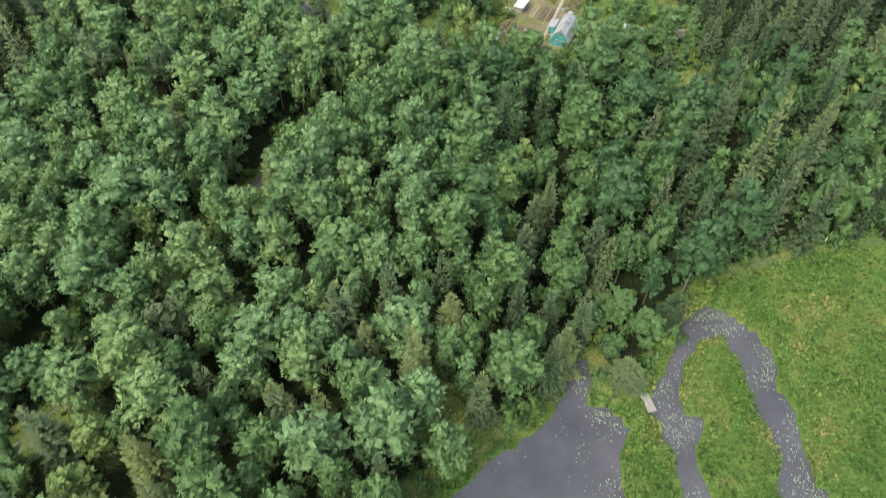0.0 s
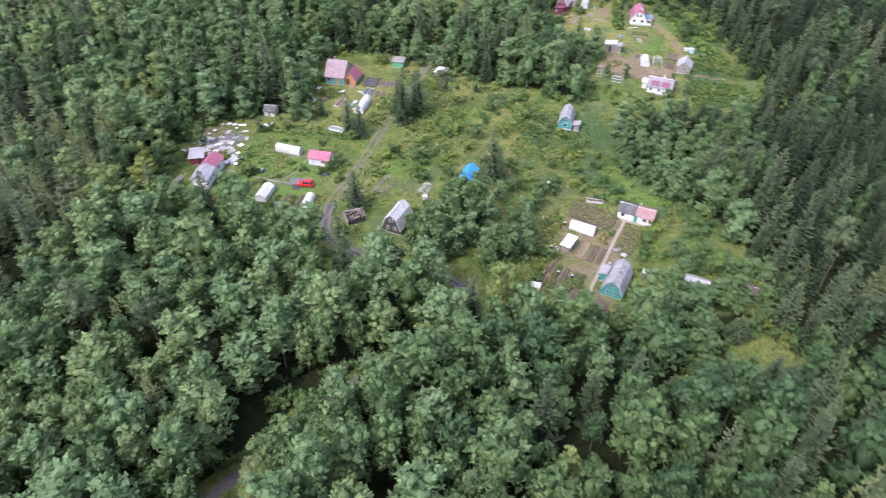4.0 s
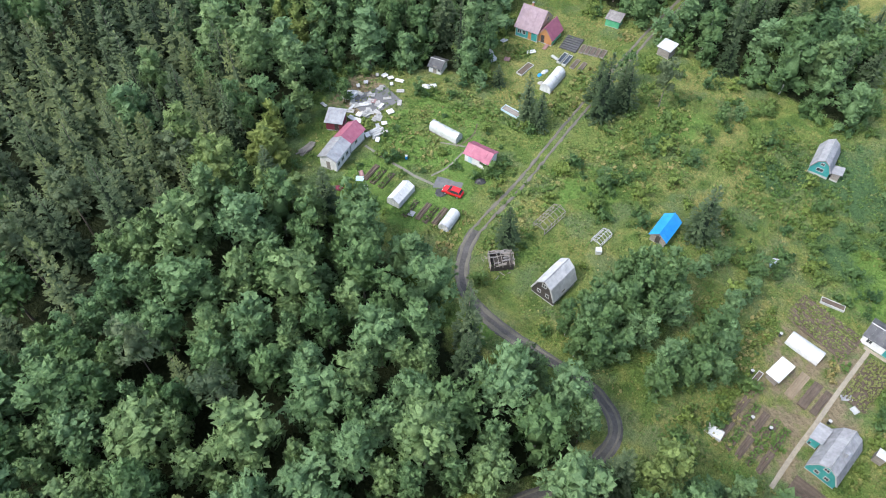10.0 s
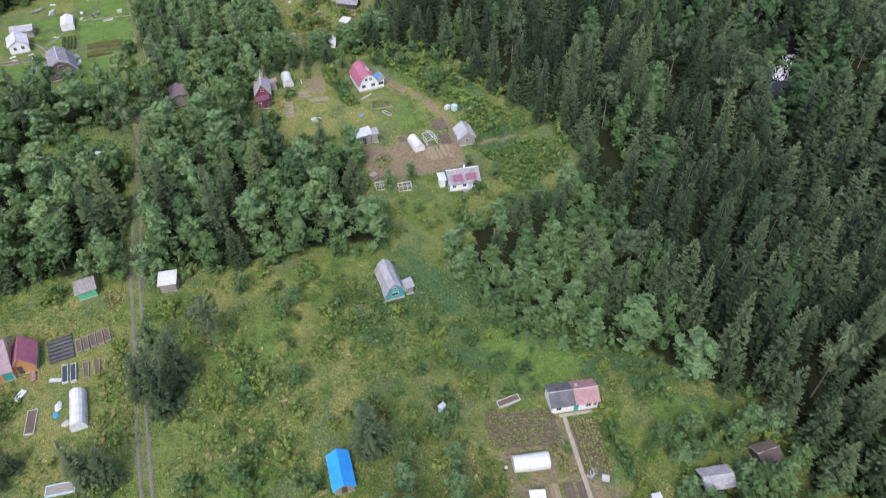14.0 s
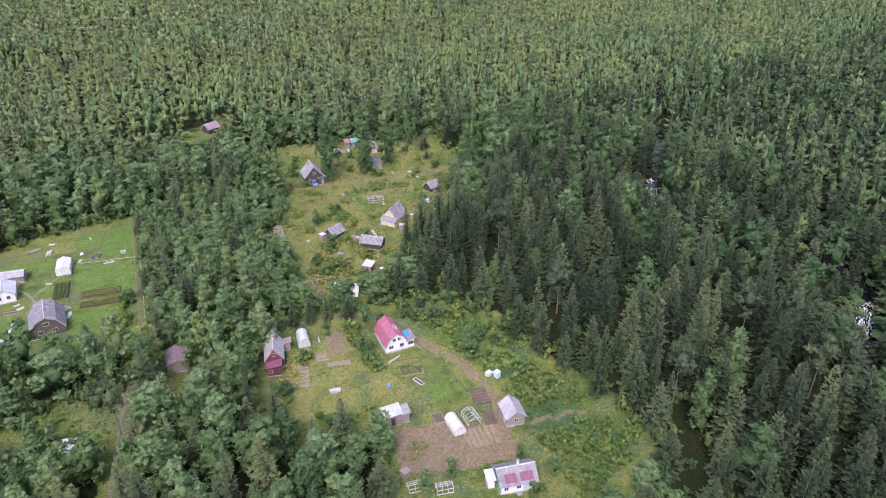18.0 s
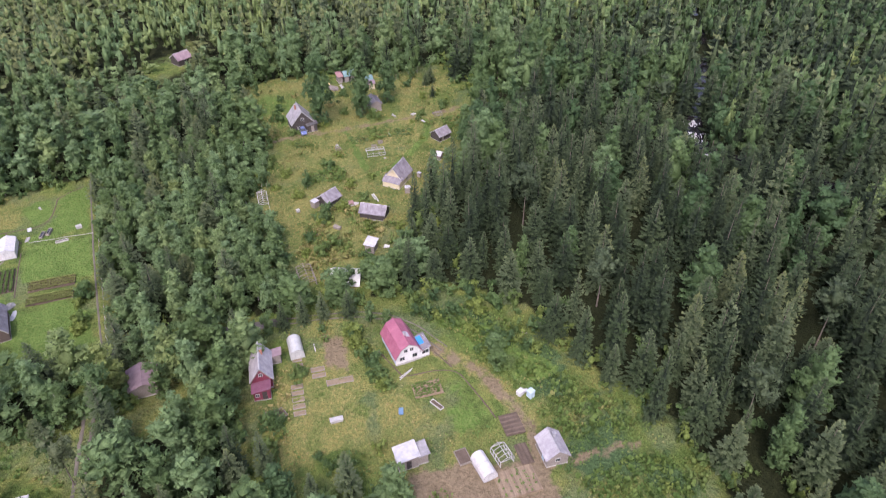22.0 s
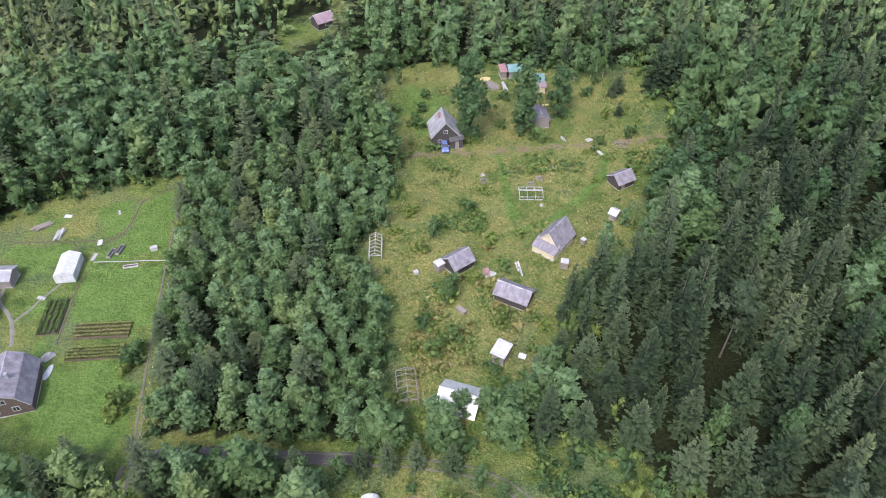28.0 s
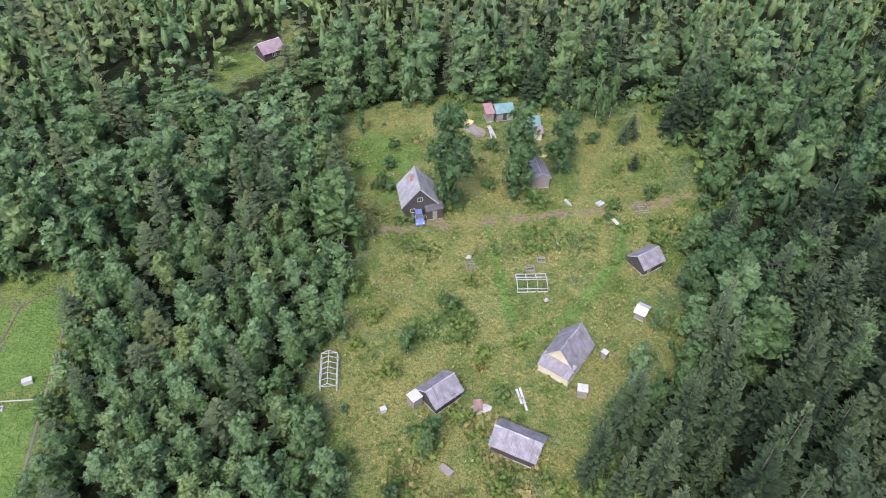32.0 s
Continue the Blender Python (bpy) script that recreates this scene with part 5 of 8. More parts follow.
def bare_frame(x, y, turn, L, W, H, label, material=None, bays=5, name="skeleton_greenhouse"):
    """A greenhouse's empty timber frame."""
    m = material or GREYWOOD
    ob = thing(name, x, y, turn, label, "greenhouse frame")
    e = H * 0.68
    for j in range(bays + 1):
        xx = -L / 2 + L * j / bays
        for s in (-1, 1):
            part("post", Shape().box(xx, s * W / 2, e / 2 - 0.1, 0.09, 0.09, e + 0.2), m, ob)
            part("rafter", Shape().bar((xx, s * W / 2, e), (xx, 0, H), 0.055), m, ob)
    for s in (-1, 1):
        part("rail", Shape().box(0, s * W / 2, e, L, 0.1, 0.09), m, ob)
        part("sill", Shape().box(0, s * W / 2, 0.12, L, 0.12, 0.14), m, ob)
    part("ridge_beam", Shape().box(0, 0, H, L, 0.1, 0.1), m, ob)
    for s in (-1, 1):
        part("cross_rail", Shape().box(s * L / 2, 0, e, 0.09, W, 0.09), m, ob)
    return ob


def frame_bed(x, y, turn, L, W, label, board=None, fill=None, high=0.28, name="raised_bed"):
    """A bed framed by boards."""
    ob = thing(name, x, y, turn, label, "garden bed")
    for s in (-1, 1):
        part("board", Shape().box(0, s * (W / 2 - 0.05), high / 2, L, 0.1, high + 0.1), board or GREYWOOD, ob)
        part("board", Shape().box(s * (L / 2 - 0.05), 0, high / 2, 0.1, W - 0.2, high + 0.1), board or GREYWOOD, ob)
    part("filling", Shape().box(0, 0, high * 0.3, L - 0.2, W - 0.2, high), fill or SOIL, ob)
    return ob


def box_thing(name, x, y, turn, sx, sy, sz, material, label, category, lid=None, tilt=0.0):
    """A hutch, crate or cabinet with a body, a lid and two feet."""
    ob = thing(name, x, y, turn, label, category)
    part("body", Shape().box(0, 0, sz / 2 + 0.06, sx, sy, sz), material, ob)
    part("lid", Shape().box(0, 0, sz + 0.1, sx * 1.08, sy * 1.08, 0.08, tilt=tilt), lid or material, ob)
    for s in (-1, 1):
        part("runner", Shape().box(s * sx * 0.35, 0, 0.03, 0.1, sy, 0.1), GREYWOOD, ob)
    return ob


def soil_bed(x, y, turn, L, W, rows, label, soil=None, crop=None, density=1.0, seed=1):
    """A tilled bed with raised rows and, where they grow, crops."""
    ob = thing("vegetable_bed", x, y, turn, label, "garden bed")
    part("soil", Shape().box(0, 0, 0.02, L, W, 0.36), soil or SOIL, ob)
    for r in range(rows):
        yy = -W / 2 + W * (r + 0.5) / rows
        wr = W / rows * 0.32
        sh = Shape().prism([(yy - wr, 0.19), (yy + wr, 0.19), (yy + wr * 0.4, 0.34), (yy - wr * 0.4, 0.34)], -L / 2 + 0.1, L / 2 - 0.1)
        part("ridge", sh, soil or SOIL, ob)
    if crop:
        rng = np.random.default_rng(seed)
        n = int(L * rows * 3.2 * density)
        px = rng.uniform(-L / 2 + 0.1, L / 2 - 0.1, n)
        py = -W / 2 + W * (rng.integers(0, rows, n) + 0.5) / rows + rng.normal(size=n) * 0.07
        v, t = tufts(px, py, np.full(n, 0.28), rng, 0.3, 0.3)
        me = soup("crop", v, np.arange(len(v)).reshape(-1, 4), [WEED], None, np.full(len(v), crop))
        tagged(part("crop", me, None, ob, "low green vegetable plants"), kind="stuff")
    return ob


def tufts(x, y, z, rng, wide, high, blades=3):
    """Small leafy tufts: folded blades that splay from one root."""
    n = len(x)
    wide, high = np.broadcast_to(wide, n), np.broadcast_to(high, n)
    out = []
    for b in range(blades):
        a = rng.uniform(0, 6.283, n)
        w, h = wide * rng.uniform(0.6, 1.3, n), high * rng.uniform(0.6, 1.3, n)
        dx, dy = np.cos(a), np.sin(a)
        p0 = np.stack([x - dy * w * 0.2, y + dx * w * 0.2, z], 1)
        p1 = np.stack([x + dx * w * 0.5 - dy * w * 0.5, y + dy * w * 0.5 + dx * w * 0.5, z + h * 0.75], 1)
        p2 = np.stack([x + dx * w * 1.1, y + dy * w * 1.1, z + h * 0.8], 1)
        p3 = np.stack([x + dx * w * 0.5 + dy * w * 0.5, y + dy * w * 0.5 - dx * w * 0.5, z + h * 0.6], 1)
        out.append(np.stack([p0, p1, p2, p3], 1))
    v = np.stack(out, 1).reshape(-1, 3)
    return v, blades


# the lower village
house("dacha", -19.4, 161.9, -110, 6.8, 4.7, 5.2, 1.6, DARKWOOD, SILVER, "gambrel", "dark wooden dacha with a rounded galvanised roof", windows=(("x", 1, -0.9, 1.5, 0.7, 0.8), ("x", 1, 0.9, 1.5, 0.7, 0.8), ("x", 1, 0, 3.6, 0.9, 0.8)), door_at=("y", 1, 0.5, GREYWOOD))
house("barn", -4.0, 181.8, -105, 6.4, 3.0, 3.0, 1.8, GREYWOOD, BLUETARP, "gable", "low barn covered with a bright blue tarpaulin", "shed", ridge=BLUETARP, door_at=("x", 1, 0, DARKWOOD))
house("cottage", -42.5, 186.1, -10, 6.0, 3.7, 3.3, 2.2, WHITEWALL, PINKROOF, "gable", "white cottage with a raspberry sheet roof", ridge=PINKROOF, windows=(("y", -1, 1.2, 1.4, 0.8, 0.8),), door_at=("y", -1, -1.4, BLUEPAINT))
greenhouse(-53.1, 170.6, -99, 5.5, 2.8, 2.2, "white gabled film greenhouse in a vegetable garden", 1.4, PLASTIC, "gable")
greenhouse(-42.0, 168.3, -97, 4.5, 2.2, 1.8, "small white film tunnel beside the lane", 0.7, PLASTIC)
greenhouse(-52.0, 190.3, -14, 7.0, 2.3, 2.0, "long milky polycarbonate tunnel greenhouse", 0.7)
house("long_house", -69.5, 174.4, -92, 6.0, 3.8, 3.9, 3.0, WHITEWALL, ZINC, "gable", "white-walled house with a pale metal roof", windows=(("y", 1, -1.5, 1.5, 0.8, 0.9), ("y", 1, 0.2, 1.5, 0.8, 0.9), ("y", 1, 1.8, 1.5, 0.8, 0.9)), door_at=("x", 1, 0, GREYWOOD))
house("annexe", -69.2, 180.2, -97, 5.4, 3.8, 4.0, 2.7, WHITEWALL, PINKROOF, "gable", "house wing with a raspberry sheet roof", ridge=PINKROOF, windows=(("y", 1, 0.5, 1.6, 0.8, 0.9),))
house("shed", -74.4, 183.8, 13, 4.0, 3.6, 2.8, 2.1, MAROON, ZINC, "shed", "maroon shed with a grey sheet roof", "shed", door_at=("y", -1, 0.6, DARKWOOD))
house("dacha", -46.7, 232.4, -8, 6.4, 8.0, 6.2, 2.6, TEALPAINT, BROWNROOF, "gable", "teal dacha with a steep mauve-brown roof", gable=YELLOWPAINT, ridge=BROWNROOF, windows=(("y", -1, -1.8, 1.5, 1.0, 1.0), ("y", -1, -0.6, 1.5, 0.8, 1.0), ("x", 1, 1.2, 3.6, 0.8, 0.8)), door_at=("y", -1, 0.9, ORANGEPAINT), chimney=(-1.0, 0.6, BRICK))
house("annexe", -42.2, 230.9, -101, 5.6, 3.8, 4.4, 1.9, GREENPAINT, RASPBERRY, "gable", "green and orange porch wing with a pink roof", gable=ORANGEPAINT, ridge=RASPBERRY, door_at=("x", 1, -0.5, DARKWOOD), windows=(("y", 1, 1.0, 1.3, 0.7, 0.8),))
greenhouse(-36.4, 215.2, -100, 7.3, 2.6, 2.2, "long white polycarbonate tunnel greenhouse", 0.7, PLASTIC)
house("shed", -62.0, 209.6, -2, 3.6, 3.6, 2.6, 1.7, WHITEWALL, DARKROOF, "gable", "small shed with a dark felt roof by the trees", "shed", door_at=("y", -1, 0, GREYWOOD), windows=(("y", -1, 1.1, 1.1, 0.5, 0.6),))
house("dacha", 22.5, 215.0, -101, 7.6, 3.9, 4.1, 1.7, GREYWOOD, SLATE, "gambrel", "grey gambrel-roofed dacha with a teal front", gable=TEALPAINT, windows=(("x", 1, 0, 1.3, 1.3, 0.8), ("x", 1, 0, 2.8, 0.7, 0.6)))
house("shed", 25.3, 212.6, -101, 2.8, 1.5, 2.0, 1.6, GREYWOOD, SLATE, "shed", "lean-to of grey boards beside the dacha", "shed")
house("garden_house", 38.1, 176.4, -22, 9.0, 4.4, 3.4, 2.3, WHITEWALL, None, "gable", "white garden house, half dark sheet, half faded red roof", roofs=[(DARKROOF, REDROOF, 0.5)], windows=(("y", -1, -3.0, 1.4, 0.9, 0.9), ("y", -1, 2.4, 1.4, 0.9, 0.9), ("y", -1, 3.6, 1.4, 0.5, 0.9)), door_at=("y", -1, 0.2, TEALPAINT), chimney=(0.5, 0.4, BRICK))
house("dacha", 30.4, 151.1, -113, 8.4, 4.7, 4.7, 1.8, TEALPAINT, SLATE, "gambrel", "teal dacha under a grey gambrel roof", windows=(("x", 1, -0.8, 1.3, 0.7, 0.8), ("x", 1, 0.8, 1.3, 0.7, 0.8), ("x", 1, 0, 3.3, 0.8, 0.7)), chimney=(0.5, 0.7, ZINC), door_at=("y", -1, 1.0, WHITETRIM))
house("porch", 27.9, 153.9, -113, 3.6, 1.5, 2.5, 2.1, TEALPAINT, SLATE, "shed", "teal porch with a sheet roof along the dacha", "porch", door_at=("y", -1, 0, WHITETRIM))
box_thing("tool_box", 33.6, 156.0, -20, 1.3, 1.0, 1.1, WHITETRIM, "white metal box behind the dacha", "box")
box_thing("outhouse", 37.2, 154.2, -20, 1.5, 1.5, 2.0, GREYWOOD, "little outhouse with a white sheet roof", "outhouse", WHITEROOF)
house("shed", 47.9, 151.8, -22, 5.4, 3.4, 2.7, 1.9, DARKWOOD, SLATE, "gable", "sagging grey shed among the bushes", "shed", door_at=("y", -1, -1.5, DARKWOOD))
house("shed", 58.5, 150.6, -13, 4.2, 3.2, 2.6, 1.9, DARKWOOD, BROWNLOG, "gable", "mossy brown shed at the forest edge", "shed", boards=True)
greenhouse(24.5, 170.2, -23, 6.1, 2.8, 2.0, "white film tunnel between vegetable beds", 0.6, PLASTIC)
house("garden_tent", 20.6, 163.0, -28, 2.6, 4.0, 2.2, 1.9, GREYWOOD, PLASTIC, "shed", "white sheeted shelter with a sloping top", "shelter", base=False)
def ruined_shed(x, y, turn):
    """Low walls of boards under a fallen roof: bare rafters, a sagging ridge and loose planks."""
    rnd = random.Random(4)
    ob = thing("ruined_shed", x, y, turn, "collapsing shed of bleached grey boards with bare rafters", "shed")
    for side in (-1, 1):
        part("side_wall", Shape().box(0, side * 1.65, 0.75, 4.2, 0.1, 1.5), DARKWOOD, ob)
        part("end_wall", Shape().box(side * 2.05, 0, 0.8, 0.1, 3.2, 1.6), GREYWOOD, ob)
    part("floor", Shape().box(0, 0, 0.06, 4.0, 3.2, 0.12), DARKWOOD, ob)
    part("ridge_beam", Shape().bar((-2.3, 0, 2.7), (2.2, 0.25, 2.15), 0.09), GREYWOOD, ob)
    for k in range(7):
        u = -2.1 + 0.7 * k
        for side in (-1, 1):
            if (k, side) not in ((2, 1), (5, -1)):
                part("rafter", Shape().bar((u, 0.1 * rnd.random(), 2.68 - 0.12 * (u + 2.3)), (u + rnd.uniform(-0.15, 0.15), side * 1.95, 1.35 + rnd.uniform(-0.2, 0.1)), 0.07), GREYWOOD, ob)
    for k in range(22):
        side, drop = (-1 if k < 13 else 1), rnd.uniform(0.1, 0.95)
        mid = Vector((rnd.uniform(-1.5, 1.5), side * 1.9 * drop, 2.62 - 1.15 * drop))
        turned = rnd.gauss(0, 0.16)
        reach = Vector((math.cos(turned), math.sin(turned) * side, rnd.gauss(0, 0.08))) * rnd.uniform(0.5, 1.0)
        part("plank", Shape().bar(mid - reach, mid + reach, 0.1), (GREYWOOD, OLDBOARD)[k % 2], ob)
    for k in range(9):
        a, r = rnd.uniform(0, 6.28), rnd.uniform(2.2, 3.0)
        p = Vector((r * math.cos(a), r * math.sin(a), 0.12))
        part("fallen_plank", Shape().bar(p, p + Vector((rnd.uniform(-1, 1), rnd.uniform(-1, 1), 0.1)), 0.07), GREYWOOD, ob)


ruined_shed(-29.8, 163.2, -150)
house("shed", -29.4, 242.4, -5, 4.0, 3.0, 2.4, 2.0, GREENPAINT, OLDBOARD, "shed", "small pale green shed by the woods", "shed")
house("shed", -15.2, 236.0, -20, 3.6, 3.0, 2.6, 2.2, GREYWOOD, WHITEROOF, "shed", "grey shed with a white sheet roof under the trees", "shed")
bare_frame(-24.7, 176.0, -110, 6.4, 2.7, 2.1, "empty green-grey greenhouse frame in the grass", bays=6)
bare_frame(-14.4, 175.8, -112, 3.6, 2.0, 1.4, "small pale greenhouse frame of poles", WHITETRIM, bays=5)
box_thing("water_tank", -14.1, 172.5, 20, 1.0, 1.0, 0.9, PLASTIC, "white plastic tank in the grass", "tank")
box_thing("cabinet", 17.0, 186.0, 10, 1.2, 1.0, 1.6, BLUEPAINT, "pale blue cabinet in the meadow", "cabinet", WHITEROOF)

# the middle village
house("large_house", 50.8, 281.3, -97, 8.2, 5.4, 4.7, 1.9, BLUEPAINT, RASPBERRY, "gambrel", "pale blue house under a raspberry gambrel roof", gable=WHITEWALL, ridge=RASPBERRY, chimney=(1.2, 0.2, CONCRETE), windows=(("x", 1, -1.4, 1.3, 1.0, 0.9), ("x", 1, 1.2, 1.3, 1.0, 0.9), ("x", 1, -0.6, 3.1, 0.7, 0.8), ("x", 1, 0.6, 3.1, 0.7, 0.8)))
house("veranda", 54.0, 279.0, -97, 4.2, 1.8, 2.5, 1.9, WHITEWALL, LAVENDER, "shed", "glazed veranda with a lavender-grey roof", "veranda", windows=(("x", 1, 0, 1.3, 1.4, 0.9), ("y", 1, -1.2, 1.3, 1.2, 0.9), ("y", 1, 1.0, 1.3, 1.2, 0.9)))
house("cottage", 25.1, 288.9, -108, 7.4, 3.7, 5.3, 2.6, MAROON, PALEGREY, "gable", "maroon cottage with a steep pale grey roof", ridge=WHITEROOF, chimney=(-1.0, 0.5, BRICK), windows=(("x", 1, 0, 3.6, 0.7, 0.7), ("y", 1, 1.2, 1.6, 0.7, 0.8)))
house("porch", 23.4, 284.2, -108, 2.6, 3.0, 2.8, 2.2, MAROON, PLUM, "shed", "maroon porch with a red-brown roof", "porch", door_at=("x", 1, 0.5, DARKWOOD), windows=(("x", 1, -0.8, 1.4, 0.7, 0.7),))
house("shed", 28.6, 291.0, -108, 2.2, 2.0, 2.4, 2.0, GREYWOOD, BROWNROOF, "shed", "little lean-to beside the cottage", "shed")
greenhouse(32.9, 291.4, -103, 4.6, 2.7, 2.3, "milky arched polycarbonate greenhouse", 0.9)
house("shed", 39.0, 258.8, -102, 3.6, 3.4, 3.0, 2.5, GREYWOOD, WHITEROOF, "shed", "grey shed with a bright white roof", "shed", door_at=("x", 1, 0, DARKWOOD))
house("shed", 41.6, 258.3, -102, 3.2, 1.7, 2.5, 2.1, GREYWOOD, SLATE, "shed", "grey lean-to beside the white-roofed shed", "shed")
house("long_house", 51.5, 233.6, -18, 7.6, 5.2, 4.1, 2.2, WHITEWALL, None, "gable", "long white house, lavender roof with two raspberry panels", gable=GREENPAINT, roofs=[LAVENDER, LAVENDER], chimney=(0.6, 0.5, WHITEWALL), windows=(("y", -1, -2.4, 1.3, 0.8, 0.8), ("y", -1, 0.0, 1.3, 0.8, 0.8), ("y", -1, 2.4, 1.3, 0.8, 0.8)), door_at=("y", -1, 1.2, BLUEPAINT))
pink = [o for o in scene.objects if o.name.startswith("large_house")][-1]
part("roof_patch", Shape().prism([(0.35, 4.6), (1.2, 4.18), (1.2, 4.26), (0.35, 4.68)], 0.2, 1.0), WHITEROOF, pink, "white patch on the roof")
glazed = [o for o in scene.objects if o.name.startswith("veranda")][-1]
part("tarpaulin", Shape().prism([(-0.7, 2.22), (0.3, 2.42), (0.3, 2.46), (-0.7, 2.26)], -1.6, 0.6), BLUETARP, glazed, "blue tarpaulin over the veranda roof")
lh = [o for o in scene.objects if o.name.startswith("long_house")][-1]
for u0, u1 in ((-2.5, -0.3), (0.4, 2.9)):
    part("roof_patch", Shape().prism([(-2.45, 2.42), (-1.1, 3.4), (-1.14, 3.46), (-2.49, 2.48)], u0, u1), PLUM, lh, "raspberry sheet patch on the roof")
house("porch", 47.2, 235.4, -18, 1.8, 2.2, 2.4, 2.1, WHITEWALL, WHITEROOF, "shed", "white porch with a pale sheet roof", "porch")
house("cottage", 61.1, 247.4, -106, 5.4, 3.9, 3.8, 2.2, GREYWOOD, PALEGREY, "gable", "grey board cottage with a lavender-grey roof", chimney=(-0.8, 0.4, ZINC), windows=(("x", 1, 0, 1.4, 0.8, 0.8),), door_at=("y", -1, 0.8, BLUEPAINT))
greenhouse(49.4, 250.9, -96, 4.8, 2.6, 2.1, "cream film tunnel greenhouse on bare soil", 0.7, PLASTIC)
bare_frame(53.4, 251.2, -96, 3.4, 2.6, 2.0, "white framed glasshouse without panes", WHITETRIM, bays=4)
house("shed", 5.8, 297.6, -99, 6.0, 5.0, 3.4, 2.4, GREYWOOD, BROWNROOF, "gable", "shed with a mauve-brown roof beside the lane", "shed", ridge=BROWNROOF)
box_thing("water_tank", 64.2, 260.4, 15, 1.3, 1.0, 0.8, PLASTIC, "white wrapped tank beside the track", "tank")
box_thing("toilet_cabin", 65.5, 259.0, 10, 1.1, 1.1, 1.5, BLUEPAINT, "pale blue cabin beside the track", "cabin")
box_thing("crate", 34.7, 245.1, 12, 1.5, 1.3, 1.3, GREYWOOD, "grey crate at the edge of bare soil", "crate")
bare_frame(34.6, 241.6, -14, 2.4, 1.8, 1.6, "white cold frame with broken film", WHITETRIM, bays=2, name="cold_frame")
bare_frame(39.2, 238.5, -18, 3.0, 1.8, 1.7, "white frame of poles in tall grass", WHITETRIM, bays=3, name="cold_frame")
box_thing("bathtub", 32.5, 272.3, -15, 2.2, 0.9, 0.5, WHITETRIM, "white bathtub lying in the yard", "bathtub")
box_thing("barrel_cover", 43.2, 268.1, 60, 1.3, 0.8, 0.3, FADEDBLUE, "bundle under a faded blue cover", "cover")
house("shed", -17.5, 281.0, -15, 4.0, 3.4, 2.6, 2.2, GREYWOOD, WHITEROOF, "shed", "shed with a white roof in a forest glade", "shed")
box_thing("hive", 11.5, 301.4, 10, 1.2, 1.0, 1.3, WHITETRIM, "white box beside the lane", "box")
box_thing("hive", 16.3, 299.6, 10, 0.8, 0.8, 1.3, WHITETRIM, "white box beside the lane", "box")

# the lawns
house("large_house", -17.3, 328.6, -93, 9.2, 7.6, 5.4, 2.2, BROWNLOG, LAVENDER, "gambrel", "brown log house under a broad grey gambrel roof", "house", windows=(("x", 1, -1.5, 1.5, 1.0, 1.0), ("x", 1, 1.5, 1.5, 1.0, 1.0), ("x", 1, 0, 3.5, 1.2, 0.9)), chimney=(0.8, 1.0, ZINC), ridge=WHITEROOF)
house("white_house", -25.4, 348.6, -94, 6.6, 5.0, 3.9, 2.5, WHITEWALL, WHITEROOF, "gable", "white cottage with a pale tattered roof", windows=(("x", 1, -1.0, 1.5, 0.8, 0.9), ("x", 1, 1.0, 1.5, 0.8, 0.9), ("y", 1, 0, 1.5, 0.8, 0.9)))
house("shed", -23.1, 357.0, -14, 6.4, 3.8, 2.8, 2.0, GREYWOOD, SLATE, "gable", "long grey woodshed behind the cottage", "shed")
greenhouse(-10.8, 356.0, -100, 6.2, 3.6, 2.6, "white boxy film greenhouse on the lawn", 1.8, PLASTIC, "gable")
house("farmhouse", -58.1, 348.5, -105, 9.0, 6.6, 6.0, 2.8, DARKWOOD, SLATE, "gable", "old dark farmhouse with a grey slate roof", windows=(("x", 1, -1.2, 1.6, 0.8, 0.9), ("x", 1, 1.2, 1.6, 0.8, 0.9)))
house("shed", -52.6, 352.0, -15, 4.4, 3.4, 3.0, 2.2, GREYWOOD, WHITEROOF, "gable", "white-roofed shed beside the farmhouse", "shed")
house("shed", -47.6, 355.6, -18, 4.8, 3.8, 2.8, 2.2, GREYWOOD, TEALROOF, "shed", "shed with a pale teal sheet roof", "shed")
box_thing("sign_board", 4.6, 357.4, 5, 1.3, 0.8, 0.7, WHITETRIM, "white beehive box on the lawn", "box")

# the upper meadow
house("log_cabin", 70.6, 377.6, -99, 7.0, 6.4, 6.4, 2.8, DARKWOOD, SLATE, "gable", "dark log cabin with a steep grey roof", windows=(("x", 1, -1.4, 1.4, 0.8, 0.8), ("x", 1, 0, 3.8, 0.9, 0.8)), chimney=(-0.5, -1.0, BRICK))
house("porch", 72.4, 373.4, -99, 2.4, 2.8, 2.6, 2.1, DARKWOOD, DARKROOF, "shed", "dark porch in front of the log cabin", "porch", door_at=("x", 1, 0, GREYWOOD))
house("shed", 97.6, 400.6, -7, 4.2, 3.6, 3.2, 2.2, GREYWOOD, TEALROOF, "gable", "grey shed with a bright teal roof", "shed", ridge=TEALROOF, door_at=("y", -1, 0, DARKWOOD))
house("shed", 94.4, 400.9, -7, 2.0, 3.0, 2.7, 2.1, GREYWOOD, REDROOF, "shed", "small shed with a faded red roof", "shed")
house("shed", 101.6, 393.4, -19, 3.0, 2.8, 2.6, 2.1, GREYWOOD, TEALROOF, "shed", "shed with a pale teal roof", "shed")
house("summer_kitchen", 101.0, 390.4, -19, 2.6, 1.8, 2.3, 1.9, YELLOWPAINT, BROWNROOF, "shed", "little yellow summer kitchen with a brown roof", "shed", door_at=("y", -1, 0, YELLOWPAINT))
house("shed", 95.0, 377.2, -100, 5.8, 3.4, 3.4, 2.4, GREYWOOD, LAVENDER, "gable", "narrow lavender-grey board shed under birches", "shed", boards=True)
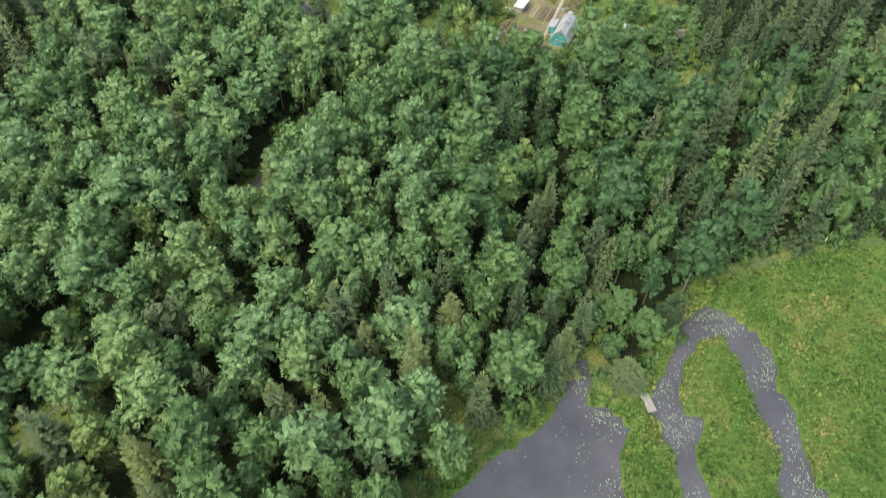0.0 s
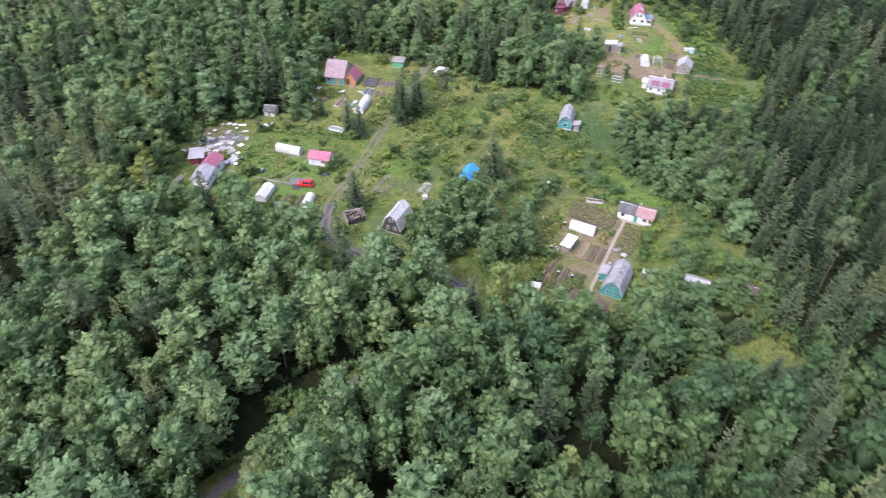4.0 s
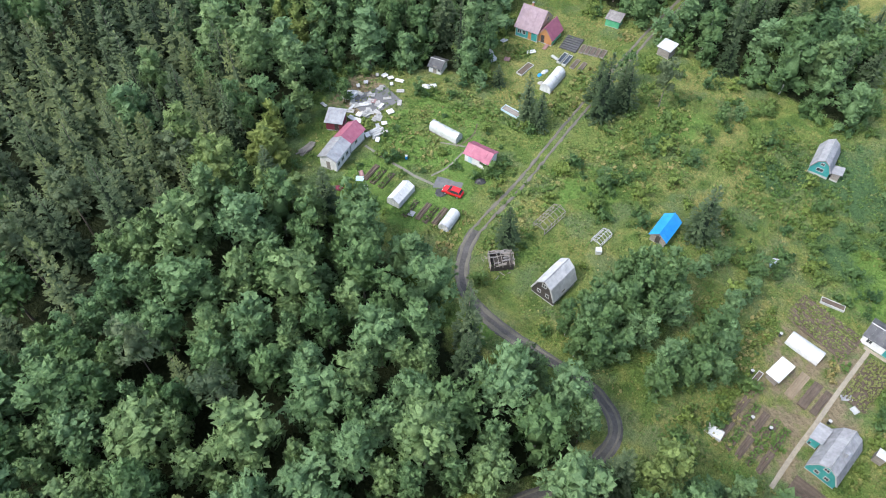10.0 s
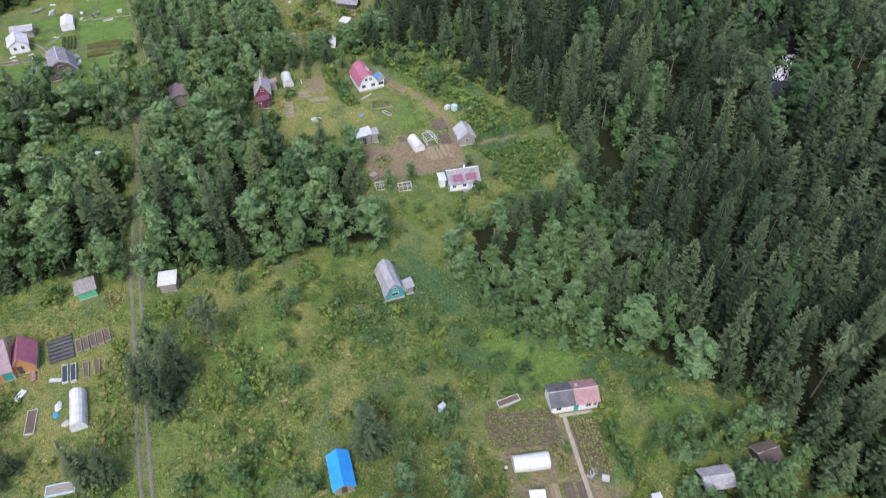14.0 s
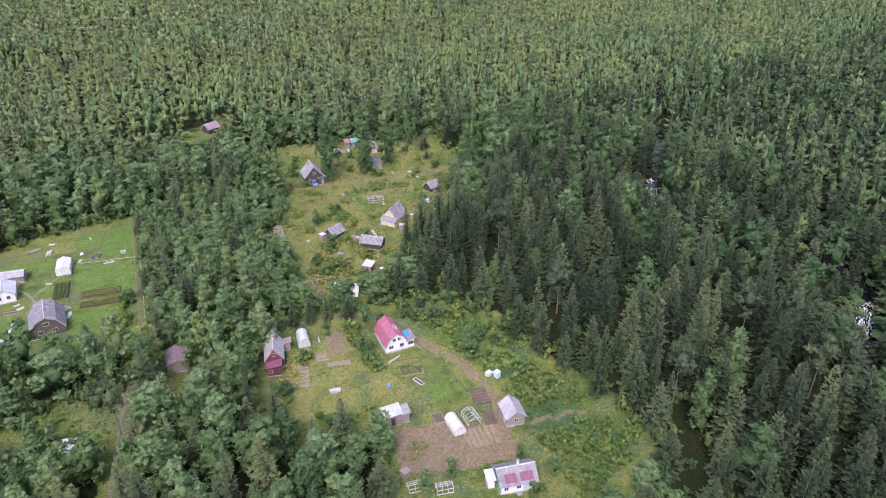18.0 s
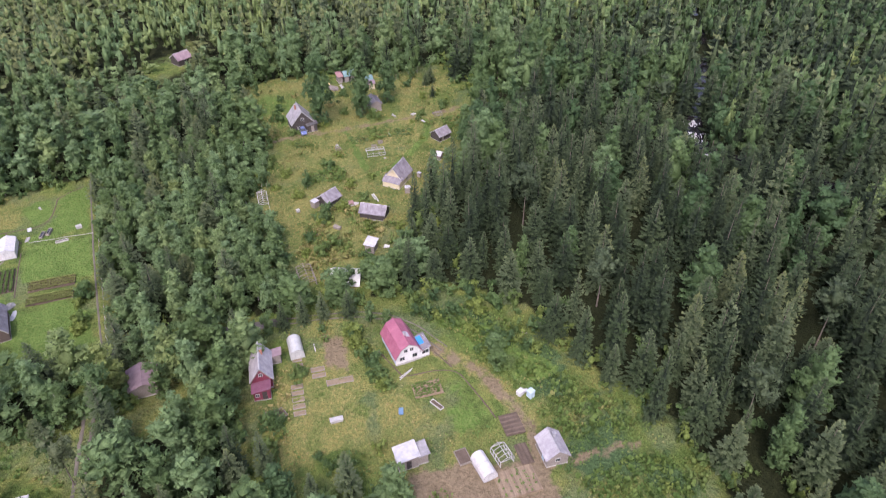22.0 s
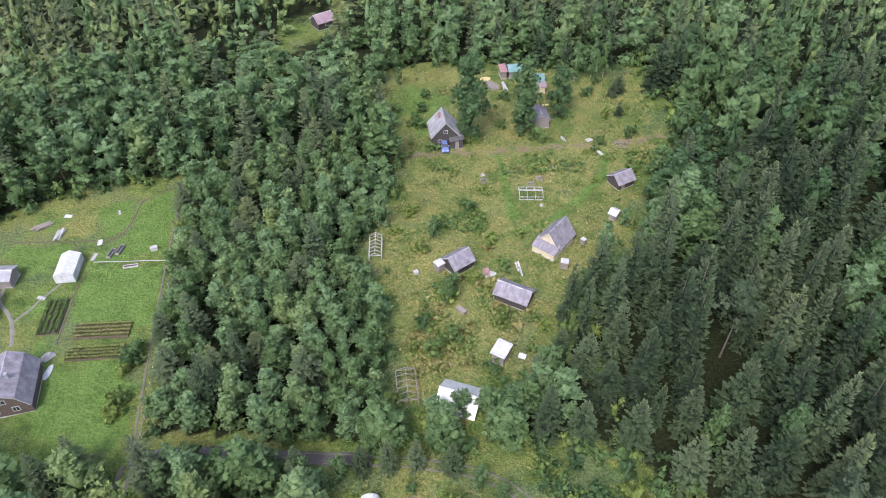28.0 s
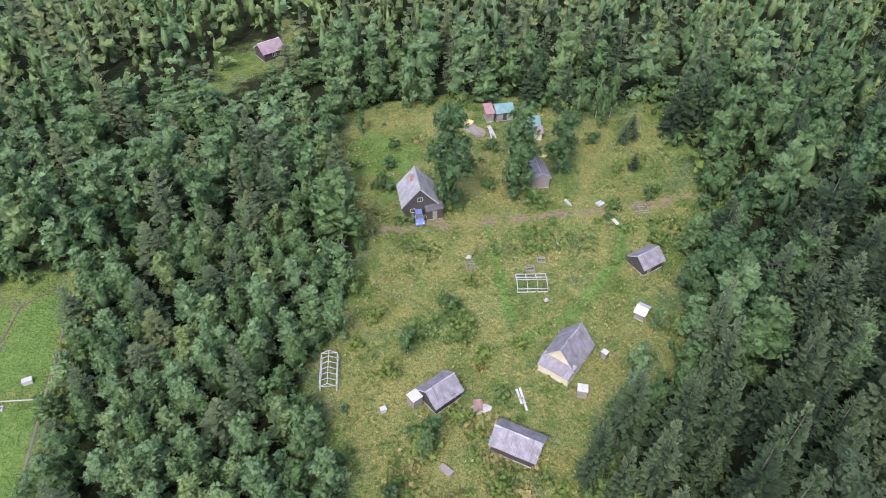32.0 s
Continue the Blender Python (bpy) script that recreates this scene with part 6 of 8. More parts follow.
house("shed", 102.4, 349.4, 12, 4.8, 3.8, 3.2, 1.8, DARKWOOD, LAVENDER, "gable", "dark shed with a dented pale roof", "shed", door_at=("y", -1, -1.0, GREYWOOD))
house("bath_hut", 95.6, 339.4, -54, 2.0, 2.0, 2.1, 1.6, GREYWOOD, None, "gable", "tiny grey hut with a white sheet roof", "hut", roofs=[WHITEROOF, WHITEROOF])
house("cottage", 80.6, 335.6, -146, 6.4, 4.9, 5.2, 2.2, YELLOWPAINT, LAVENDER, "gable", "pale yellow cottage under a steep grey roof", windows=(("y", 1, 0, 1.3, 0.7, 0.8),), boards=True)
house("veranda", 77.7, 333.6, -56, 5.2, 1.9, 2.7, 1.5, YELLOWPAINT, LAVENDER, "shed", "yellow veranda under a sloping grey roof", "veranda", over=0.15, boards=True)
house("shed", 60.3, 335.4, 20, 5.2, 4.0, 3.5, 1.9, DARKWOOD, LAVENDER, "gable", "old plank barn with a lavender-grey roof", "barn", boards=True, door_at=("y", -1, 0.8, DARKWOOD))
box_thing("lean_to", 56.6, 335.6, 20, 1.6, 1.6, 1.7, GREYWOOD, "white sheeted lean-to on the barn's end", "shed", WHITEROOF)
house("shed", 67.4, 324.2, -45, 6.8, 4.0, 3.3, 1.9, DARKWOOD, LAVENDER, "gable", "weathered board shed with a buckled roof", "shed", boards=True)
house("canopy", 60.3, 312.2, 45, 3.6, 2.1, 2.45, 2.25, GREYWOOD, WHITEROOF, "shed", "white sheet canopy on posts", "shed")
house("tarp_shelter", 50.9, 306.0, -36, 6.8, 5.6, 2.4, 0.5, GREYWOOD, POLY, "gable", "collapsed shelter under pale grey sheets", "shelter", base=False, ridge=POLY)
house("log_cabin", 53.9, 445.0, 19, 6.0, 4.8, 4.0, 2.3, DARKWOOD, BROWNROOF, "gable", "dark cabin in a far forest glade", windows=(("y", -1, 0, 1.4, 0.9, 0.9),))
box_thing("hutch", 79.6, 329.0, -30, 1.4, 1.3, 1.6, GREYWOOD, "grey hutch with a white lid", "hutch", WHITEROOF)
box_thing("barrel_box", 86.0, 334.0, -60, 0.9, 0.8, 1.2, GREYWOOD, "small grey box with a white lid", "box", WHITEROOF)
box_thing("hive", 52.0, 335.7, 5, 0.8, 0.7, 0.6, WHITETRIM, "white hive box in the meadow", "box")
box_thing("bench_box", 57.2, 324.0, -60, 1.8, 0.8, 0.6, GREYWOOD, "weathered wooden crate in the grass", "crate")
bare_frame(46.2, 344.4, 75, 6.0, 2.4, 2.0, "empty grey greenhouse frame at the wood's edge", WHITETRIM, bays=6)
bare_frame(82.0, 351.4, -18, 5.0, 3.4, 1.3, "low bleached frame of poles in the meadow", WHITETRIM, bays=3)
bare_frame(43.4, 310.5, 80, 6.0, 3.2, 2.1, "leaning greenhouse frame of grey poles", bays=5)

# ---- the woods, kept off the walls and out of the camera's view of them ----
PLACES = [(o.matrix_world.translation.x, o.matrix_world.translation.y) for o in scene.objects
          if o.parent is None and o.type == "EMPTY" and o.get("category") not in (None, "tree", "shrub")]
CARS = [(-44.2, 175.4), (69.5, 373.4), (-26.4, 326.6), (-45, 177.5)]
PLACES += CARS
PLACE_X, PLACE_Y = np.array([p[0] for p in PLACES]), np.array([p[1] for p in PLACES])


def near_building(x, y, gap=4.5):
    return bool((np.hypot(PLACE_X - x, PLACE_Y - y) < gap).any()) or float(line_distance(np.array([x]), np.array([y]), ROAD_A)[0]) < 3 or float(line_distance(np.array([x]), np.array([y]), ROAD_B)[0]) < 3


# the points listed last hold no house; clearing them opens the camera's view
KEPT_IN_VIEW = [(o.matrix_world.translation.x, o.matrix_world.translation.y) for o in scene.objects
          if o.parent is None and o.type == "EMPTY" and o.get("category") in ("house", "shed", "porch", "hut", "barn", "shelter", "greenhouse", "veranda", "greenhouse frame")] + [(93.5, 334.5), (91, 331.5), (50.5, 438), (46.5, 433.5), (54, 441), (42, 431), (51, 446), (5.4, 293.5), (4.8, 290)]
for i, (x, y, con, h, w, turn) in enumerate(grow_forest()):
    tree("spruce" if con else "birch", x, y, h, w, turn, i)


# ---- trees and shrubs that stand free ----
def free_growth():
    rng = np.random.default_rng(31)
    for i, (x, y, high, wide) in enumerate(((-23.6, 208, 17, 1.35), (-19.6, 212.4, 14.5, 1.2), (-38, 201, 13, 1.05), (-34.6, 199.6, 10, 0.9), (-30.1, 167.4, 11, 1.05), (2, 183.8, 14.5, 1.4), (-21, 213, 12, 1.2), (-26, 213.5, 11, 1.1),
                                            (33.2, 298.5, 7, 0.7), (37.2, 297.6, 8, 0.7), (41.2, 296.9, 7.5, 0.7), (46, 294.8, 7, 0.75), 
                                            (114.7, 374, 4.5, 0.5), (119.8, 384, 6, 0.9), (117.6, 383, 5, 0.7), (-47.4, 209.4, 6, 0.7), (14, 271, 13, 0.9), (18, 268, 12, 0.9), (23.5, 298.6, 8, 0.7))):
        tree("spruce", x, y, high / 17, wide * 0.8, rng.uniform(0, 6.28), i)
    for i, (x, y, high, wide) in enumerate(((-12.6, 216.4, 13, 1.2), (-18, 140.5, 15, 0.8), (-9, 282, 14, 1.0))):
        tree("pine", x, y, high / 16, wide, rng.uniform(0, 6.28), i)
    for i, (x, y, high, wide) in enumerate(((76.4, 375.6, 24, 1.65), (89.6, 374.6, 20.5, 1.5), (100.6, 378.6, 14.5, 1.15))):
        tree("column", x, y, high / 17, wide, 1.3 * i, i)
    broad = [(10, 306.6, 7, 0.6), (17.5, 303.4, 8, 0.7), (21, 301.4, 7.5, 0.65),
             (25, 299.6, 7, 0.6), (30, 298.6, 6, 0.55), (49, 291, 5.5, 0.5), (51.5, 288.6, 4.5, 0.45), (6, 303, 8, 0.7), (9.5, 301, 9, 0.75), (8, 293.5, 10, 0.8), (12, 296.5, 10, 0.8), (119.8, 392.6, 14, 0.5), (111.3, 392.2, 12, 0.6), (116.6, 393.2, 13, 0.45), (115.7, 389.4, 11, 0.5), (58.3, 344.5, 6, 0.42),
             (55.4, 327, 6.5, 0.55), (49.5, 350.5, 10, 0.55), (48.4, 351.5, 9, 0.5), (112.1, 364.5, 4, 0.3), (66.7, 404.5, 6, 0.35), (63.6, 267, 10, 0.75), (64.6, 269.5, 8, 0.6), (-20.5, 284.3, 8, 0.6), (-19.5, 275.2, 10, 1.1), (-16.2, 276.4, 9, 0.95), (-23.5, 287.5, 8.5, 0.75),
             (-15.6, 274.5, 9, 0.7), (47.4, 301.5, 8.5, 0.75), (14.7, 300.4, 9, 0.8), (13.2, 303.6, 8, 0.7), (19.9, 293, 10, 0.75), (22.6, 295.6, 8, 0.6), (27, 297, 7, 0.5), (-17.8, 188.8, 5.5, 0.62),
             (-2.4, 201.8, 4.8, 0.6), (0.6, 217, 6.5, 0.55), (4, 219.5, 5, 0.5), (-50.5, 206.7, 6, 0.65), (-62.3, 199.5, 5, 0.5), (-22.1, 221.2, 10, 0.7), (-76, 191, 7, 0.7),
             (-81, 193, 6, 0.6), (44, 186, 5, 0.5), (46, 159, 6, 0.6), (48, 157, 6.5, 0.65), (51, 156.5, 6, 0.6), (41.5, 147, 8, 0.7), (36, 240, 6.5, 0.5), (42, 240.6, 5.5, 0.5), (56, 237.5, 4.2, 0.4), (59, 231, 5, 0.6),
             (13, 176, 6, 0.7), (10.5, 171, 7, 0.8), (14, 181.5, 6.5, 0.75), (9, 166, 7, 0.85), (17.5, 183.6, 5.5, 0.6), (11.5, 162, 5, 0.6), (4, 176, 6, 0.7), (7, 180, 5, 0.6), (45.4, 161.8, 6.5, 0.8), (50.5, 160.5, 7, 0.9), (43.4, 149, 6, 0.8), (52.5, 149.6, 6, 0.8), (-53, 214, 7, 0.6), (-4, 227, 6, 0.5), (70, 215.5, 8, 0.7), (99, 330.5, 8, 0.9), (101.5, 334, 9, 0.9), (95.5, 327, 8, 0.9), (104.5, 337.6, 8, 0.8), (92.5, 324, 8, 0.8), (96.4, 336.4, 5, 0.5), (107, 341.6, 8, 0.8), (54.4, 302, 7, 0.9), (57.4, 300.4, 7, 0.9), (60.6, 301.4, 8, 0.9), (63.6, 303.4, 8, 0.9), (46, 303.4, 7, 0.8), (66.4, 306.4, 8, 0.9), (50.2, 304, 5, 0.75), (56, 156, 6, 0.9), (60, 156, 6.5, 0.9), (63.5, 154, 7, 0.9), (50, 147, 6, 0.9), (55, 146, 7, 0.9), (61, 147, 7, 0.9), (42, 152, 6, 0.8), (46.5, 157.5, 5, 0.8)]
    # the overgrown west end of the lawns
    while len(broad) < 150:
        x, y = rng.uniform(-88, -30), rng.uniform(312, 374)
        if signed(np.array([x]), np.array([y]), LAWNS)[0] > 1 and not near_building(x, y, 6) and (x < -38 or y > 364 or y < 322):
            broad.append((x, y, rng.uniform(4, 8.5), rng.uniform(0.55, 0.95)))
    # the copse behind the silver-roofed dacha
    for outline, step in (([(-14, 157), (-10.5, 165.5), (-4.5, 172.5), (3, 167), (-0.5, 158), (-7.5, 149.5), (-12.5, 149.5), (-16.5, 153)], 3.1), ([(-2.4, 147), (0.5, 156), (8.4, 164), (12, 160), (9.5, 151), (2, 145.5)], 4.0)):
        for gx in np.arange(-18, 11, step):
            for gy in np.arange(144, 174, step):
                x, y = gx + rng.uniform(-1, 1), gy + rng.uniform(-1, 1)
                if inside(np.array([x]), np.array([y]), outline)[0]:
                    broad.append((x, y, rng.uniform(8, 12.5), rng.uniform(0.7, 1.0)))
    for i, (x, y, high, wide) in enumerate(broad):
        tree("birch", x, y, high / 17, wide, rng.uniform(0, 6.28), i)
    # shrubs in the rough meadows
    low = [(24, 193.7), (24.1, 188.5), (18, 188.3), (12.2, 186.9), (-32.8, 157.7), (-36.6, 178.3), (-10.8, 202.7), (4.2, 205.9), (-5.2, 195.3), (52.6, 170.1), (23.3, 196), (-26.8, 189.7), (-37.2, 186.3),
           (-16.5, 203.9), (-9.7, 212.6), (43.7, 285.6), (42.8, 274.9), (43.5, 277), (30.8, 284.6), (-0.5, 327.7), (-1.8, 321.7), (-2.1, 319.5), (44, 289), (54.6, 378.4), (52, 379), (57, 380), (76.7, 373.6), (66.6, 373.6), (56.1, 328.6), (56.8, 329.6), (55.2, 328), (53.6, 318.2), (58.8, 346.6), (67.5, 350.8), (51.2, 348.3), (68.5, 339.7), (74.8, 340.2), (49.5, 322.7), (49.9, 316.9), (46.6, 318), (58.2, 310.3), (63.2, 319.4), (54.6, 341.4), (68.7, 332), (61.7, 331.1), (43.6, 329.2), (115.7, 375), (113.3, 365.6), (69.1, 390.9), (62.5, 393), (65.9, 384.6), (90.4, 389.8), (91.5, 370.4), (92.6, 370.2), (67.5, 273.4), (66.8, 272), (65.5, 267.3), (43.4, 275.6), (44.1, 280.3), (43.1, 283.2), (44.2, 287.6), (69.6, 282.4), (44.5, 288.8), (44.2, 284.1), (44.1, 277.7), (44.2, 274.4), (31.1, 285.3), (0.6, 329.9), (1.2, 330.8), (-1, 322), (-1.6, 319.3), (6, 152.2), (41.2, 170.8), (40, 168), (38.9, 165.2), (38, 162.2), (37.2, 159.6), (36.9, 156.9), (45.2, 154.6), (48.6, 149.2), (51.6, 152.8), (55.6, 149.4), (61.4, 152.6), (44.6, 150.4), (97.6, 335.4), (93, 331.6), (34.6, 151), (12.2, 150.6), (13, 152.5), (13.9, 158.1), (12.5, 155.1)]
    areas = (([(-28, 180), (-24, 205), (-8, 226), (25, 220), (33, 205), (34, 190), (20, 188), (6, 176), (-12, 178)], 60), (MEADOW, 28), ([(62, 290), (74, 277), (75, 262), (79, 242), (74, 226), (62, 224), (60, 236), (70, 250), (62, 272)], 22),
             ([(-60, 200), (-40, 196), (-37, 178), (-48, 164), (-66, 168), (-62, 186)], 14), ([(18, 268), (24, 290), (28, 296), (23, 274)], 10), ([(36, 160), (46, 186), (58, 168), (44, 160)], 16), ([(9, 145), (16, 172), (20, 180), (18, 160), (13, 145)], 22),
             ([(26, 226), (34, 240), (48, 229), (46, 224), (38, 222)], 22), (LAWNS[:4] + [(-46, 330), (-80, 312)], 40))
    for outline, count in areas:
        xs, ys = [p[0] for p in outline], [p[1] for p in outline]
        made = 0
        while made < count:
            x, y = rng.uniform(min(xs), max(xs)), rng.uniform(min(ys), max(ys))
            if inside(np.array([x]), np.array([y]), outline)[0] and not near_building(x, y):
                low.append((x, y))
                made += 1
    for i, (x, y) in enumerate(low[:275]):
        s = rng.uniform(0.75, 1.4) if i < 84 else rng.choice([0.35, 0.5, 0.7, 1.0]) * rng.uniform(0.8, 1.25)
        tree("shrub", x, y, s * rng.uniform(0.7, 1.0), s, rng.uniform(0, 6.28), int(rng.integers(0, 5)))


free_growth()


def meadow_bushes():
    """Thickets of willow, nettle and raspberry between the plots, in drifts."""
    rng = np.random.default_rng(91)
    protos = [broadleaf(s, 70, 0.55, high=3.0, wide=1.6, base=-0.1, lobes=5, trunk=False) for s in range(500, 505)]
    x, y = rng.uniform(-84, 82, 9000), rng.uniform(137, 298, 9000)
    ok = (signed(x, y, VILLAGE) > 1.5) & (wave(x, y, 7, 3) + 0.5 * wave(x, y, 2.7, 8) + 0.35 * rng.normal(size=9000) > 0.62)
    for line, gap in ((ROAD_A, 2.6), (ROAD_B, 3.0)):
        ok &= line_distance(x, y, line) > gap
    for plot in BARE + [[(9, 143), (20, 186), (48, 177), (38, 140)]]:
        ok &= ~inside(x, y, plot)
    for px, py in PLACES:
        ok &= np.hypot(x - px, y - py) > 4.2
    x, y = x[ok][:250], y[ok][:250]
    n = len(x)
    size = rng.choice([0.35, 0.5, 0.7, 1.0], n) * rng.uniform(0.8, 1.25, n)
    plant("bushes", protos, rng.integers(0, 5, n), x, y, rng.uniform(0, 6.28, n), size * rng.uniform(0.9, 1.3, n), size, np.clip(0.52 + 0.25 * wave(x, y, 9, 6) + rng.normal(size=n) * 0.22, 0, 1), [SHRUB, BARK, SHRUBCORE],
          "low green thickets of willow and raspberry in the meadow", "bushes")


# ---- grass and weeds ----
def grass():
    rng = np.random.default_rng(77)
    for outline, per, wide, high, tint, label in ((VILLAGE, 2.6, 0.3, 0.35, 0.3, "tall rough meadow grass and weeds"), (MEADOW, 3.4, 0.28, 0.35, 0.5, "dry tall meadow grass"), (MARSH, 5.5, 0.36, 0.6, 0.26, "dense bright green reeds and sedge"),
                                                  (LAWNS, 0.5, 0.4, 0.3, 0.25, "rough grass and nettles by the lawns"), (BANK_GLADE, 1.5, 0.6, 0.6, 0.4, "tall grass on the river bank"), (GLADE, 1.2, 0.5, 0.5, 0.3, "tall grass in a forest glade"), (WILLOW_GLADE, 2.0, 0.4, 0.5, 0.3, "lush grass in a glade among willows")):
        xs, ys = [max(-95, min(95, p[0])) for p in outline] if outline is MARSH else [p[0] for p in outline], [max(20, p[1]) for p in outline]
        n = int((max(xs) - min(xs)) * (max(ys) - min(ys)) * per)
        x, y = rng.uniform(min(xs), max(xs), n), rng.uniform(min(ys), max(ys), n)
        ok = inside(x, y, outline) & (line_distance(x, y, ROAD_A) > 1.9) & (line_distance(x, y, ROAD_B) > 2.0) & (line_distance(x, y, ROAD_C) > 1.3) & (water_depth(x, y) < 0.35)
        for bare in BARE:
            ok &= ~inside(x, y, bare)
        clump = wave(x, y, 4.2, 21) + 0.6 * wave(x, y, 1.7, 5)
        ok &= (clump + rng.normal(size=n) * 0.5 > (-0.2 if outline is not MARSH else -2))
        if outline is LAWNS:
            ok &= x < -34
        if outline is MARSH:
            # the reeds thin out far off and behind
            ok &= rng.random(n) < smooth(95, 72, x) * smooth(20, 34, y)
        x, y = x[ok], y[ok]
        size = rng.uniform(0.5, 1.3, len(x))
        v, blades = tufts(x, y, ground(x, y) - 0.02, rng, wide * size, high * size, 2)
        swell = 0.2 * wave(x, y, 15, 4) if outline is MARSH else 0.0
        shade = np.clip(tint + swell + 0.3 * wave(x, y, 7, 13) + 0.18 * wave(x, y, 2.6, 33) + rng.normal(size=len(x)) * 0.15, 0, 1)
        me = soup("grass", v, np.arange(len(v)).reshape(-1, 4), [WEED], None, np.repeat(shade, blades * 4))
        tagged(new("grass", me), label, "grass", kind="stuff")


BARE = [[(12, 147), (23, 182), (40, 173), (30, 143)], [(34, 246), (38, 256), (47, 254), (58, 247), (57, 238), (43, 241)], [(-62, 190), (-46, 192), (-40, 170), (-60, 166)],
        [(-46, 212), (-46, 228), (-28, 232), (-30, 214)], [(28, 291), (42, 290), (42, 262), (60, 256), (58, 278), (46, 280), (40, 262), (24, 268)], [(-10, 334), (0, 332), (0, 342), (-10, 345)]]
grass()
meadow_bushes()

# ---- gardens ----
ribbon("path", [(35.1, 174.6), (31.4, 165.9), (28, 157.3), (25.1, 150.5), (22.3, 143)], 0.75, BOARDWALK, "pale boardwalk through the vegetable garden", "path", lift=0.2, ragged=0.02)
ribbon("path", [(34.2, 174.9), (37, 173.8), (39.8, 172.7)], 0.7, BOARDWALK, "pale boardwalk along the garden house", "path", lift=0.2, ragged=0.02)
ribbon("path", [(-66, 180.5), (-60, 178.6), (-54, 177), (-48.5, 176)], 0.6, PATHGREY, "grey trodden path through the vegetable garden", "path", lift=0.08)
ribbon("path", [(-50, 178), (-47.5, 182), (-46.6, 187)], 0.4, PATHGREY, "narrow grey garden path", "path", lift=0.08)
ribbon("path", [(-46.6, 188.6), (-52, 187.6)], 0.4, PATHGREY, "narrow path to the tunnel greenhouse", "path", lift=0.08)
ribbon("path", [(-21.8, 355.8), (-23.1, 351.6), (-22.2, 350.4), (-19.6, 345.6), (-19.2, 339.5)], 0.7, PATHGREY, "grey gravel path to the log house", "path", lift=0.07)
ribbon("path", [(-19.4, 345.4), (-17.1, 347.7), (-13.8, 351.4), (-8.6, 356.9)], 0.5, PATHGREY, "grey gravel path to the greenhouse", "path", lift=0.07)
ribbon("path", [(-6.6, 357.2), (0, 355.4), (7.2, 353.7)], 0.22, CONCRETE, "pale plank strip across the lawn", "path", lift=0.1, ragged=0.02)
ribbon("pavement", [(-48.6, 177), (-46, 177.2), (-43.2, 177.4)], 3.0, ASPHALT, "grey parking pad beside the red car", "pavement", lift=0.07)
ribbon("pavement", [(-72.5, 190), (-70.5, 193.5), (-68, 198)], 7.0, ASPHALT, "grey gravel yard strewn with slabs", "pavement", lift=0.07)

soil_bed(27.2, 176.4, -28, 12.0, 7.0, 11, "broad potato field of brown soil rows", crop=0.55, density=0.9, seed=3)
soil_bed(35.2, 167.4, 66, 10.6, 4.3, 7, "potato rows with fading green tops", crop=0.6, density=1.2, seed=4)
soil_bed(26.4, 161.6, 66, 6.0, 1.6, 2, "bare brown vegetable bed", SOIL)
soil_bed(24.2, 162.6, 66, 6.0, 1.6, 2, "pale dug vegetable bed", PALESOIL)
soil_bed(28.2, 160.8, 66, 5.6, 1.2, 2, "dark vegetable bed of bare soil", SOIL)
for k, (crop, den) in enumerate(((None, 0), (0.25, 1.3), (None, 0), (0.3, 1.0), (0.15, 1.6))):
    soil_bed(15.6 + 1.75 * k, 154.0 - 0.62 * k, 68, 5.0, 1.2, 2, ("bare brown vegetable bed", "narrow green vegetable bed")[crop is not None], crop=crop, density=den, seed=8 + k)
    soil_bed(13.8 + 1.75 * k, 148.6 - 0.5 * k, 68, 4.6, 1.2, 2, ("bare brown vegetable bed", "narrow green vegetable bed")[k % 2], crop=(None, 0.2)[k % 2], density=1.5, seed=18 + k)
soil_bed(27.6, 144.0, -22, 5.4, 3.6, 5, "square bed of bare dark soil", SOIL)
frame_bed(12.2, 147.5, -15, 2.8, 1.8, "cold frame with grey film over it", WHITETRIM, PLASTIC, 0.5, "cold_frame")
frame_bed(28.4, 182.0, -8, 4.2, 1.3, "low cold frame of white boards", WHITETRIM, SOIL, 0.5, "cold_frame")
frame_bed(17.3, 160.4, 68, 3.6, 0.9, "narrow cold frame of white boards", WHITETRIM, SOIL, 0.4, "cold_frame")
frame_bed(-41.6, 202.2, -18, 4.4, 1.8, "faded blue cold frame with loose boards", BLUEPAINT, GREYWOOD, 0.5, "cold_frame")
soil_bed(-36.5, 230.8, -5, 4.2, 5.6, 6, "dark tilled bed with grey rows", DARKTARP)
for k in range(5):
    frame_bed(-33.6 + 1.25 * k, 229.8, 85, 3.2, 1.0, "narrow board-edged garden bed", fill=SOIL)
frame_bed(-36.9, 224.4, 80, 4.0, 1.0, "glazed cold frame on the grass", WHITETRIM, GLASS, 0.5, "cold_frame")
frame_bed(-35.6, 224.0, 80, 4.0, 1.0, "glazed cold frame on the grass", WHITETRIM, GLASS, 0.5, "cold_frame")
frame_bed(-33.6, 223.6, 80, 3.6, 1.0, "board-edged bed of dark soil", fill=SOIL)
frame_bed(-31.8, 223.2, 80, 3.6, 1.0, "board-edged bed of dark soil", fill=SOIL)
frame_bed(-43.6, 217.3, 73, 4.8, 1.6, "board-edged bed of dark soil", fill=SOIL, board=WHITETRIM)
